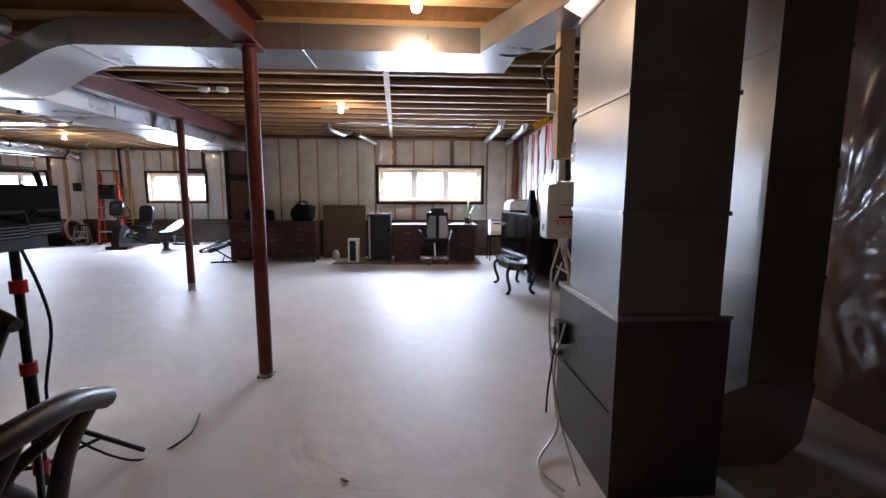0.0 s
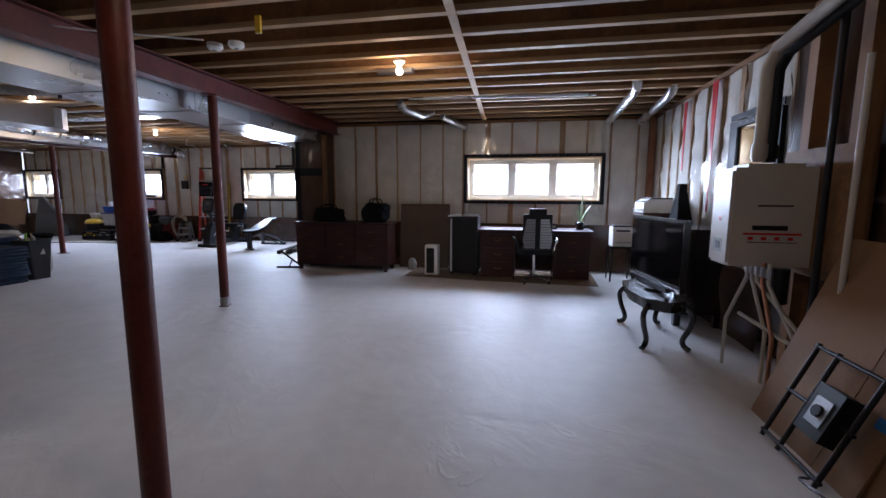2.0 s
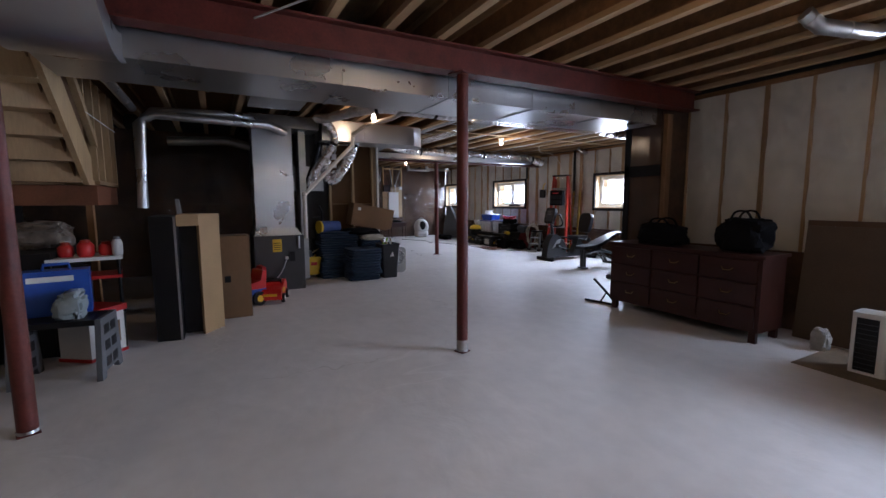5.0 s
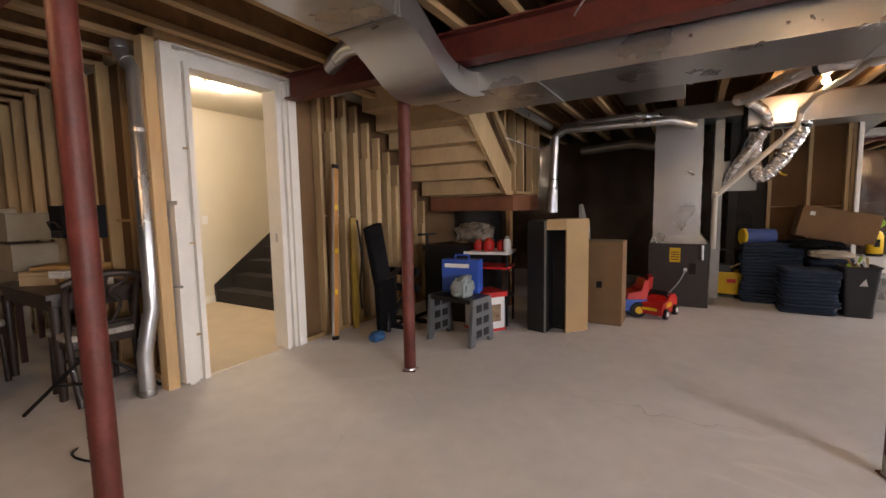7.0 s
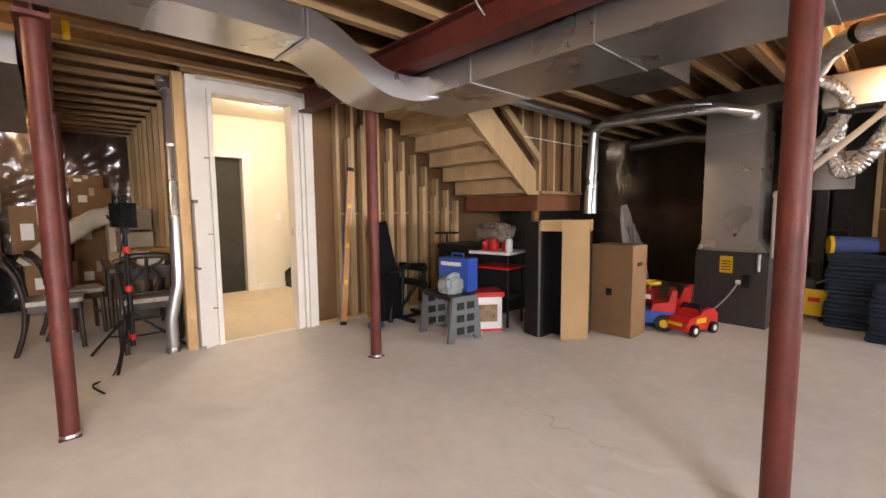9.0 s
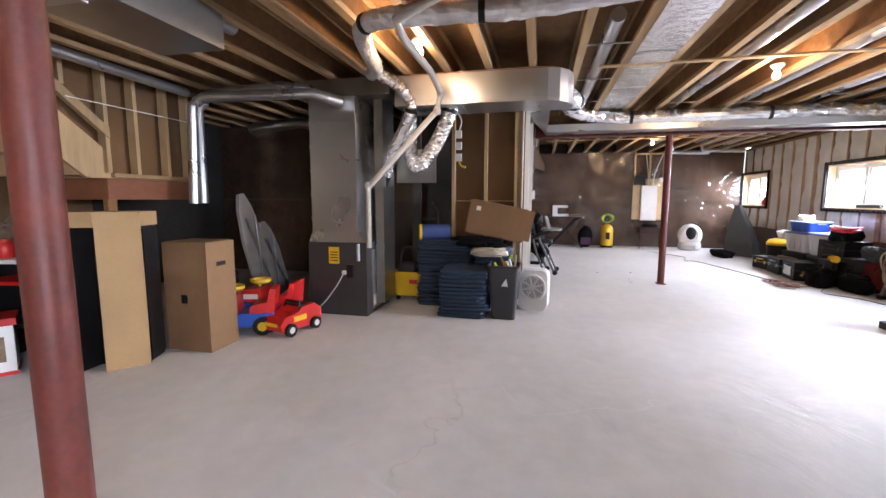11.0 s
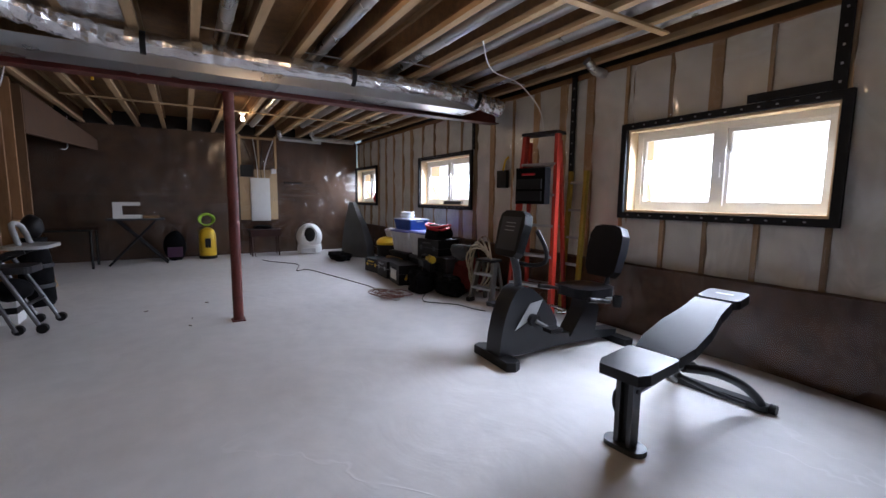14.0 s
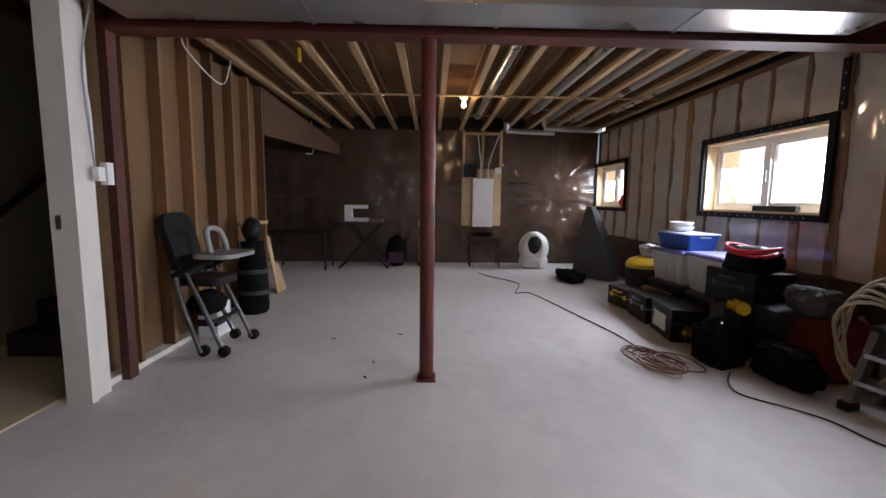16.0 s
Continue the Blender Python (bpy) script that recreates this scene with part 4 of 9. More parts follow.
def column(x, y, top, ref=[]):
    if ref:
        c = copy_thing(ref[0], pose(x, y, 0, 0, 0, 20))
        return c
    t = thing("steel_column", "round red-brown primed steel column with a welded base plate", "column", pose(x, y, 0), "steel columns")
    rod_part("post", (0, 0, 0.012), (0, 0, top - 0.012), 0.047, STEEL_RED, t, n=20)
    box_part("base_plate", (-0.05, -0.05, 0), (0.05, 0.05, 0.008), STEEL_RED, t, bev=0.002)
    box_part("cap_plate", (-0.075, -0.09, top - 0.012), (0.075, 0.09, top), STEEL_RED, t, bev=0.002)
    bm = bmesh.new()
    lathe(bm, [(0.052, 0.009), (0.05, 0.016), (0.0475, 0.024)])
    part("weld", bm, STEEL, t, "bare grey weld bead", smooth=True)
    ref.append(t)
    return t


column(-0.6, 3.75, 2.27)
cb = column(-2.56, 6.595, 2.27)
cb["label"] = "red-brown primed steel column with a bare grey foot"
bm = bmesh.new()
lathe(bm, [(0.0478, 0.01), (0.0480, 0.10), (0.0476, 0.105)], n=20)
part("bare_foot", bm, mat("bare_column_foot", (0.36, 0.34, 0.32), 0.7, vary=0.3, scale=20), cb, "bare grey foot", smooth=True)
column(-2.6, 3.83, 2.27)
column(-0.67, 0.95, 2.27)
t = thing("steel_column", "round red-brown primed steel column under the west beam", "column", pose(-8.61, 9.48, 0), "steel columns")
rod_part("post", (0, 0, 0.012), (0, 0, 2.16), 0.047, STEEL_RED, t, n=20)
box_part("base_plate", (-0.07, -0.06, 0), (0.07, 0.06, 0.012), STEEL_RED, t, bev=0.002)
box_part("cap_plate", (-0.075, -0.09, 2.158), (0.075, 0.09, 2.17), STEEL_RED, t, bev=0.002)

# ---- bulbs ----
t0 = None
for x, y, z in BULBS:
    if t0 is None:
        t0 = thing("bulb_holder", "bare lit bulb in a white porcelain ceiling holder", "ceiling lamp", pose(x, y, z), "bare ceiling bulbs")
        bm = bmesh.new()
        lathe(bm, [(0.055, 0.02), (0.055, 0.005), (0.035, -0.012), (0.022, -0.03)])
        part("holder", bm, WHITE, t0, smooth=True)
        bm = bmesh.new()
        lathe(bm, [(0.014, -0.028), (0.016, -0.04), (0.030, -0.065), (0.032, -0.08), (0.024, -0.1), (0.006, -0.108)])
        o = part("bulb", bm, BULBGLASS, t0, "glowing bulb", smooth=True)
        o.visible_shadow = False
    else:
        copy_thing(t0, pose(x, y, z))

# ---- ducts, furnaces and pipes ----


def rect_duct(parent, name, x0, y0, z0, x1, y1, z1, material=TIN, axis="x", seams=0.9):
    """A tin duct box with raised seams across it."""
    bm = bmesh.new()
    bx(bm, x0, y0, z0, x1, y1, z1)
    ob = part(name, bm, material, parent, bev=0.004)
    k = {"x": 0, "y": 1, "z": 2}[axis]
    lo, hi = (x0, y0, z0), (x1, y1, z1)
    n = int((hi[k] - lo[k]) / seams)
    for i in range(1, n + 1):
        s = lo[k] + (hi[k] - lo[k]) * i / (n + 1)
        a, b = [v - 0.006 for v in lo], [v + 0.006 for v in hi]
        a[k], b[k] = s - 0.012, s + 0.012
        bm = bmesh.new()
        bx(bm, *a, *b)
        part("seam", bm, material, parent, bev=0.003)
    return ob


def pipe(parent, name, pts, r, material=TIN, collars=True, n=16):
    """A round pipe with crimped collars at its ends and bends."""
    ob = tube_part(name, pts, r, material, parent, n=n)
    if collars:
        pts = [Vector(p) for p in pts]
        for a, b in zip(pts, pts[1:]):
            length = (b - a).length
            k = int(length / 1.2)
            for i in range(k + 1):
                c = a + (b - a) * min(0.97, (i + 0.5) / (k + 1))
                d = (b - a).normalized() * 0.012
                rod_part("collar", c - d, c + d, r + 0.004, material, parent, n=n)
    return ob


def flex_duct(name, label, pts, r, material=FOIL, straps=(), seed=0):
    """A foil-wrapped flexible duct with crinkles and black straps."""
    t = thing(name, label, "flexible duct")
    line = curve_pts(pts, 14)
    rnd = random.Random(seed)
    radii = [r * (1 + 0.07 * rnd.uniform(-1, 1) + (0.05 if i % 2 else 0)) for i in range(len(line))]
    bm = bmesh.new()
    tube(bm, line, r, 16, radii)
    for v in bm.verts:
        v.co += Vector((rnd.uniform(-1, 1), rnd.uniform(-1, 1), rnd.uniform(-1, 1))) * r * 0.06
    part("sleeve", bm, material, t, smooth=False)
    for s in straps:
        i = int(s * (len(line) - 2))
        d = (line[i + 1] - line[i]).normalized() * 0.02
        rod_part("strap", line[i] - d, line[i] + d, r * 1.1, BLACK, t, n=16)
    return t


HOSE = mat("milky_hose", (0.42, 0.43, 0.44), 0.3, vary=0.15, bump=0.03)

# furnace beside the start of the walk
t = thing("furnace", "dark grey furnace cabinet under a tall tin plenum", "furnace", pose(0, 0, 0), "furnaces")
box_part("cabinet", (1.315, 2.37, 0), (1.80, 3.07, 0.80), FURNACE, t, bev=0.008)
box_part("cabinet_seam", (1.309, 2.40, 0.38), (1.316, 3.05, 0.386), BLACK, t, bev=0)
rect_duct(t, "plenum", 1.325, 2.395, 0.80, 1.77, 2.945, 2.18, TIN_PLENUM, "z", 9.0)
for z in (1.235, 1.71, 2.165):
    box_part("seam", (1.317, 2.387, z - 0.009), (1.778, 2.953, z + 0.009), STEEL, t, bev=0.004)
bm = bmesh.new()
for a, b, c, d in ((1.31, 1.805, 2.365, 2.395), (1.31, 1.805, 3.05, 3.08)):
    bx(bm, a, c, 0.795, b, d, 0.815)
bx(bm, 1.307, 2.395, 0.795, 1.334, 3.05, 0.815)
part("flange", bm, STEEL, t, "bright metal flange strip", bev=0.003)
for y, z in ((3.0, 0.55), (3.02, 0.42)):
    rod_part("gas_valve", (1.255, y, z), (1.32, y, z), 0.022, STEEL, t)
box_part("switch_box", (1.265, 2.92, 0.50), (1.315, 3.0, 0.62), BLACK, t)
tube_part("drain_hose", [(1.33, 3.10, 0.92), (1.285, 3.12, 0.75), (1.285, 3.14, 0.5), (1.285, 3.0, 0.15), (1.25, 2.85, 0.05), (1.1, 2.66, 0.012), (1.08, 2.55, 0.012), (1.14, 2.42, 0.012)], 0.0065, HOSE, t, "clear white drain hose", smooth_line=6)
tube_part("drain_hose", [(1.29, 2.9, 0.62), (1.24, 2.9, 0.35), (1.24, 2.75, 0.12), (1.22, 2.45, 0.012)], 0.006, HOSE, t, "clear white drain hose", smooth_line=6)
tube_part("cable", [(1.28, 3.0, 0.52), (1.26, 3.05, 0.2), (1.27, 3.1, 0.01)], 0.006, BLACK, t, smooth_line=5)
bm = bmesh.new()
loft(bm, [[(1.335, 2.40, 2.18), (1.77, 2.40, 2.18), (1.77, 2.94, 2.18), (1.335, 2.94, 2.18)], [(1.30, 3.0, 2.30), (1.60, 3.4, 2.30), (1.60, 3.4, 2.47), (1.20, 3.3, 2.47)], [(0.95, 3.86, 2.30), (1.2, 3.95, 2.30), (1.2, 3.95, 2.475), (0.95, 3.86, 2.475)]])
part("transition", bm, TIN, t)
rt = thing("return_air_duct", "dull tin return air duct beside the furnace", "duct")
rect_duct(rt, "drop", 2.12, 2.56, 0.42, 2.45, 3.15, 2.47, TIN_DULL, "z", 0.6)
bm = bmesh.new()
prism(bm, [(2.46, 0.42), (2.11, 0.42), (1.96, 0.36), (1.96, 0.01), (2.30, 0.01), (2.42, 0.12)], "y", 2.55, 3.12)
part("boot", bm, TIN_DULL, rt, bev=0.005)
rt.location.x = -0.06

# main trunk: across to the steel beam, down under it, and along it
t = thing("supply_trunk", "bright galvanised supply duct that dips under the steel beam", "duct")
rect_duct(t, "cross_run", -1.82, 3.88, 2.30, 1.22, 4.36, 2.472, TIN, "x", 0.95)
rings = []
for s in range(13):
    u = s / 12
    x = -1.82 - 1.05 * u
    dip = 0.5 - 0.5 * math.cos(math.pi * min(1, u / 0.62))
    z = 2.386 - 0.245 * dip + (0.0 if u < 0.8 else 0.06 * (u - 0.8) / 0.2)
    rings.append([(x, 3.90, z - 0.085), (x, 4.38, z - 0.085), (x, 4.38, z + 0.085), (x, 3.90, z + 0.085)])
bm = bmesh.new()
loft(bm, rings)
part("offset_bend", bm, TIN, t, smooth=True)
box_part("flange", (-1.835, 3.872, 2.292), (-1.80, 4.37, 2.476), STEEL, t, bev=0.003)
rect_duct(t, "trunk_run", -3.42, 3.92, 2.12, -2.76, 9.26, 2.36, TIN, "y", 0.95)
box_part("side_branch", (-4.35, 5.15, 2.22), (-3.43, 5.65, 2.44), TIN_DULL, t, bev=0.004)
box_part("side_branch", (-3.72, 7.4, 2.14), (-3.425, 9.2, 2.30), FOIL, t, bev=0.02)
o = pipe(t, "branch_pipe", [(-2.2, 3.86, 2.40), (-2.25, 3.6, 2.42), (-2.5, 3.2, 2.43)], 0.06)
t = thing("south_duct", "dull tin duct under the joists of the south room", "duct")
rect_duct(t, "run", -0.50, 2.42, 2.26, 1.28, 2.78, 2.472, TIN_DULL, "x", 0.6)
bm = bmesh.new()
loft(bm, [[(-0.50, 2.42, 2.26), (-0.2, 2.42, 2.26), (-0.2, 2.42, 2.47), (-0.50, 2.42, 2.47)], [(-0.46, 0.7, 2.08), (-0.24, 0.7, 2.08), (-0.24, 0.7, 2.47), (-0.46, 0.7, 2.47)]])
part("taper", bm, TIN_DULL, t)
t = thing("dryer_pipe", "bright round tin pipe that stands beside the door frame", "pipe")
pipe(t, "pipe", [(-1.40, 2.30, 2.46), (-1.40, 2.32, 2.38), (-1.42, 2.44, 2.26), (-1.40, 2.46, 0.62), (-1.37, 2.46, 0.5), (-1.33, 2.46, 0.30), (-1.33, 2.46, 0.02)], 0.05)
bm = bmesh.new()
lathe(bm, [(0.056, 0.0), (0.06, 0.02), (0.054, 0.05)], -1.33, 2.46, 16)
part("foot_collar", bm, TIN_DULL, t, smooth=True)

# second furnace with plenum, flues and pipes
t = thing("furnace", "dark grey furnace with a yellow sticker under a tin plenum", "furnace", pose(0, 0, 0), "furnaces")
box_part("cabinet", (-6.66, 5.26, 0), (-5.96, 5.93, 0.79), FURNACE, t, bev=0.008)
box_part("sticker", (-5.959, 5.50, 0.56), (-5.956, 5.62, 0.74), YELLOW, t, "yellow energy sticker", bev=0)
bm = bmesh.new()
for i in range(4):
    bx(bm, -5.956, 5.515, 0.59 + i * 0.03, -5.9555, 5.605, 0.60 + i * 0.03)
part("sticker_print", bm, BLACK, t)
box_part("side_panel", (-6.6, 5.931, 0.05), (-6.1, 5.936, 0.70), STEEL, t, bev=0.002)
box_part("side_label", (-6.2, 5.937, 0.08), (-6.12, 5.939, 0.2), WHITE, t, bev=0)
rect_duct(t, "plenum", -6.50, 5.30, 0.79, -5.99, 5.82, 2.30, TIN, "z", 0.27)
bm = bmesh.new()
loft(bm, [[(-6.62, 5.27, 0.795), (-5.965, 5.27, 0.795), (-5.965, 5.91, 0.795), (-6.62, 5.91, 0.795)], [(-6.5, 5.30, 0.90), (-5.985, 5.30, 0.90), (-5.985, 5.83, 0.90), (-6.5, 5.83, 0.90)]])
part("collar_skirt", bm, TIN, t)
rect_duct(t, "return_plenum", -6.55, 5.945, 0.10, -6.2, 6.04, 2.3, TIN_DULL, "z", 0.35)
box_part("switch_box", (-5.958, 5.72, 0.42), (-5.92, 5.79, 0.56), BLACK, t)
box_part("plug", (-5.958, 5.66, 0.45), (-5.925, 5.70, 0.49), WHITE, t)
tube_part("power_cord", [(-5.93, 5.68, 0.46), (-5.86, 5.6, 0.3), (-5.84, 5.45, 0.12), (-5.86, 5.3, 0.06), (-5.94, 5.1, 0.02)], 0.008, GREY, t, "grey power cord", smooth_line=6)
rod_part("gas_valve", (-5.93, 5.85, 0.60), (-5.93, 5.85, 0.78), 0.02, STEEL, t)
box_part("crown_box", (-6.5, 5.28, 2.30), (-5.98, 6.2, 2.47), TIN_DULL, t)
pipe(t, "top_pipe", [(-5.92, 5.72, 2.22), (-5.75, 5.5, 2.28), (-5.72, 4.25, 2.30), (-5.73, 4.1, 2.22), (-5.73, 4.05, 1.2)], 0.052)
pipe(t, "side_pipe", [(-6.05, 5.4, 2.38), (-5.88, 5.1, 2.40), (-5.86, 4.2, 2.36), (-5.86, 4.05, 2.2), (-5.86, 4.05, 1.2)], 0.052)
pipe(t, "back_pipe", [(-6.3, 5.3, 2.05), (-6.35, 5.0, 2.12), (-6.4, 4.3, 2.08)], 0.06, TIN_DULL)
pipe(t, "stair_pipe", [(-5.75, 4.02, 2.36), (-3.3, 3.98, 2.42)], 0.045)
t = thing("vent_pipe", "white plastic vent pipe that climbs beside the furnace", "pipe")
tube_part("pipe", [(-5.97, 5.96, 0.74), (-5.97, 5.96, 1.36), (-5.98, 6.06, 1.47), (-5.98, 6.69, 2.11), (-5.98, 6.72, 2.28), (-5.5, 6.75, 2.34), (-4.62, 6.80, 2.29), (-4.36, 6.83, 2.31), (-4.28, 7.2, 2.42)], 0.028, PVC, t, n=14)
for p in ((-5.97, 5.96, 1.38), (-5.98, 6.69, 2.11), (-5.98, 6.72, 2.28)):
    bm = bmesh.new()
    ball(bm, p, 0.038, 0.038, 0.045, 12, 8)
    part("elbow", bm, PVC, t, smooth=True)
t = thing("black_drain_pipe", "black plastic pipe slanting down behind the furnace", "pipe")
tube_part("pipe", [(-6.3, 5.98, 1.3), (-6.35, 6.2, 1.9), (-6.3, 6.35, 2.4)], 0.035, BLACK, t)
flex_duct("flex_drop", "foil-wrapped flexible duct hanging in a loop", [(-6.15, 6.36, 2.2), (-6.2, 6.34, 1.9), (-6.22, 6.36, 1.68), (-6.2, 6.44, 1.60), (-6.2, 6.58, 1.75), (-6.2, 6.72, 2.0), (-6.2, 6.80, 2.22)], 0.075, straps=(0.06, 0.94), seed=2)
flex_duct("flex_duct", "foil-wrapped flexible duct under the joists", [(-5.72, 6.12, 2.42), (-5.5, 6.25, 2.40), (-4.85, 6.42, 2.38), (-4.5, 6.6, 2.37), (-4.47, 7.0, 2.37), (-4.5, 7.6, 2.37), (-4.5, 8.25, 2.42)], 0.06, mat("silver_duct_sleeve", (0.78, 0.78, 0.79), 0.33, 0.6, vary=0.25, scale=12, bump=1.0, bump_scale=20), straps=(0.5, 0.78), seed=3)
flex_duct("flex_drop", "grey foil flexible duct slanting down beside the furnace", [(-5.66, 6.16, 2.42), (-5.85, 6.34, 2.33), (-5.97, 6.43, 2.17), (-6.05, 6.33, 1.97), (-6.12, 6.16, 1.72), (-6.2, 6.08, 1.5)], 0.055, straps=(0.45,), seed=12)
t = thing("filter_plate", "square dull tin cover plate hanging on the wall", "vent cover")
box_part("plate", (-6.93, 5.95, 1.45), (-6.91, 6.45, 1.85), TIN_DULL, t, bev=0.003)
box_part("back_post", (-6.99, 6.15, 0), (-6.935, 6.25, 2.47), CONC_AND_SHADE, t)
t = thing("plenum_west", "wide tin duct with a rounded end under the joists", "duct")
bm = bmesh.new()
outline = [(-6.0, 6.25), (-6.0, 7.62), (-6.02, 7.74), (-6.08, 7.85), (-6.17, 7.93), (-6.28, 7.98), (-6.40, 7.99), (-6.5, 7.97), (-6.5, 6.25)]
prism(bm, outline, "z", 2.17, 2.47)
part("run", bm, TIN, t, bev=0.004)
bm = bmesh.new()
prism(bm, [(x + (0.006 if x > -6.2 else -0.006), y) for x, y in outline], "z", 2.20, 2.215)
part("seam", bm, TIN, t)
box_part("seam", (-6.51, 6.9, 2.165), (-5.992, 6.93, 2.474), TIN, t, bev=0.002)
tube_part("wire_bundle", [(-5.97, 6.3, 2.46), (-5.98, 7.2, 2.455), (-6.0, 7.8, 2.46)], 0.004, COPPER, t, "thin orange wire")
flex_duct("flex_duct", "foil-wrapped flexible duct along the west steel beam", [(-6.35, 7.9, 2.3), (-6.6, 8.02, 2.27), (-6.85, 8.05, 2.30), (-7.3, 8.0, 2.42), (-7.9, 8.1, 2.42), (-8.2, 8.6, 2.37), (-8.22, 9.5, 2.36), (-8.22, 10.8, 2.36), (-8.2, 11.8, 2.34), (-8.05, 12.25, 2.22)], 0.085, straps=(0.12, 0.6, 0.76, 0.93), seed=5)
t = thing("west_trunk", "flat galvanised duct along the west steel beam", "duct")
rect_duct(t, "run", -8.50, 7.75, 2.20, -8.20, 12.0, 2.30, TIN, "y", 1.1)
bm = bmesh.new()
loft(bm, [[(-8.5, 7.76, 2.20), (-8.2, 7.76, 2.20), (-8.2, 7.76, 2.30), (-8.5, 7.76, 2.30)], [(-7.9, 7.6, 2.28), (-7.7, 7.78, 2.28), (-7.7, 7.78, 2.44), (-7.9, 7.6, 2.44)], [(-6.6, 7.5, 2.30), (-6.52, 7.78, 2.30), (-6.52, 7.78, 2.45), (-6.6, 7.5, 2.45)]])
part("reducer", bm, TIN, t)
t = thing("joist_panel", "wide crinkled tin panel closing a joist bay", "duct")
for k in range(3):
    box_part("panel", (-8.15 + 1.185 * k, 8.44, 2.468), (-6.97 + 1.185 * k, 8.78, 2.478), FOIL, t, bev=0.002)
for k in range(2):
    box_part("seam", (-6.985 + 1.185 * k, 8.44, 2.464), (-6.955 + 1.185 * k, 8.78, 2.467), TIN, t, bev=0)
for y, x0, x1, r in ((8.20, -8.1, -5.2, 0.055), (9.42, -8.4, -4.0, 0.055), (10.23, -13.0, -3.3, 0.05), (11.04, -12.5, -3.3, 0.055), (11.45, -13.3, -3.3, 0.045), (11.86, -13.3, -3.3, 0.055), (5.36, -4.8, -3.3, 0.06), (12.24, -12.5, -3.3, 0.04)):
    bay = min((JOISTS[i] + JOISTS[i + 1]) / 2 if abs((JOISTS[i] + JOISTS[i + 1]) / 2 - y) < 0.21 else 99 for i in range(35))
    t = thing("bay_pipe", "round tin pipe that runs in a joist bay", "pipe", group="joist bay pipes")
    pipe(t, "pipe", [(x0, bay, 2.555), (x1, bay, 2.555)], r)
    for x in (x0 + 0.4, (x0 + x1) / 2, x1 - 0.4):
        box_part("hanger", (x - 0.012, bay - 0.17, 2.487), (x + 0.012, bay + 0.17, 2.494), STEEL, t, bev=0)
flex_duct("flex_duct", "foil-wrapped flexible duct near the window wall", [(-4.5, 10.2, 2.42), (-4.72, 10.8, 2.42), (-4.73, 11.6, 2.41), (-4.75, 12.5, 2.38)], 0.08, straps=(0.4,), seed=9)
for pts, r in (([(1.87, 7.72, 2.52), (1.88, 7.75, 2.44), (1.90, 8.0, 2.42), (1.94, 9.74, 2.40)], 0.05), ([(2.33, 8.0, 2.52), (2.33, 8.05, 2.44), (2.34, 8.3, 2.42), (2.40, 9.75, 2.38)], 0.05),
               ([(-1.05, 8.35, 2.5), (-1.0, 8.45, 2.42), (-0.85, 8.85, 2.40), (-0.75, 9.1, 2.5)], 0.05), ([(-0.62, 9.2, 2.45), (-0.35, 9.72, 2.36)], 0.05), ([(-13.2, 10.75, 2.5), (-13.3, 10.78, 2.38), (-13.3, 11.6, 2.36)], 0.045), ([(-12.9, 11.3, 2.5), (-12.95, 11.35, 2.38), (-12.95, 12.2, 2.36)], 0.045), ([(-6.9, 12.3, 2.47), (-6.9, 12.42, 2.40), (-6.9, 12.55, 2.39)], 0.04)):
    t = thing("duct_elbow", "short bright tin pipe with an elbow under the joists", "pipe", group="short tin pipes")
    pipe(t, "pipe", pts, r)
t = thing("conduit", "thin galvanised conduit fixed under the joists", "conduit")
pipe(t, "conduit", [(-0.8, 7.95, 2.455), (1.5, 8.1, 2.455)], 0.018)
t = thing("fluorescent_fitting", "thin unlit metal light fitting under the joists", "ceiling light")
box_part("body", (-0.78, 6.72, 2.44), (-0.42, 6.80, 2.478), STEEL, t)
for i, x in enumerate((-1.86, -1.66)):
    t = thing("smoke_detector", "round white detector on the ceiling joists", "smoke detector", pose(x, 5.8, JB), "round ceiling detectors")
    bm = bmesh.new()
    lathe(bm, [(0.06, 0), (0.062, -0.03), (0.05, -0.045), (0.02, -0.05)])
    part("body", bm, WHITE, t, smooth=True)
    bm = bmesh.new()
    lathe(bm, [(0.018, -0.05), (0.015, -0.056), (0.004, -0.057)])
    part("button", bm, GREY, t, smooth=True)

# loose wires under the ceiling
for pts, c in (([(-7.0, 11.2, 2.46), (-7.4, 11.6, 2.40), (-7.7, 12.2, 2.42), (-7.75, 12.55, 2.2), (-7.72, 12.6, 1.9)], WHITE), ([(-8.3, 7.5, 2.3), (-8.4, 7.56, 1.8), (-8.42, 7.56, 1.35)], WHITE), ([(-8.45, 7.6, 2.3), (-8.36, 7.58, 1.9), (-8.40, 7.58, 1.32)], GREY),
               ([(-3.0, 4.9, 2.44), (-2.4, 5.2, 2.41), (-1.8, 5.6, 2.44)], WHITE), ([(-9.2, 7.7, 2.44), (-9.3, 7.62, 2.32), (-9.9, 7.6, 2.2), (-10.0, 7.65, 2.44)], WHITE), ([(-12.8, 7.6, 2.4), (-13.0, 7.55, 2.1), (-13.2, 7.5, 1.95), (-12.8, 7.5, 1.9)], WHITE)):
    t = thing("cable", "thin loose cable hanging from the joists", "cable", group="loose cables")
    tube_part("wire", pts, 0.006, c, t, smooth_line=8, n=6)
for x, y in ((-1.15, 5.35), (-9.75, 8.35), (-6.1, 7.1), (-0.75, 3.2)):
    tag = box_part("yellow_tag", (x - 0.02, y - 0.01, 2.36), (x + 0.02, y + 0.01, 2.475), YELLOW, bev=0.004)
    tagged(tag, "yellow cable tag hanging under the joists", "tag", "yellow tags")

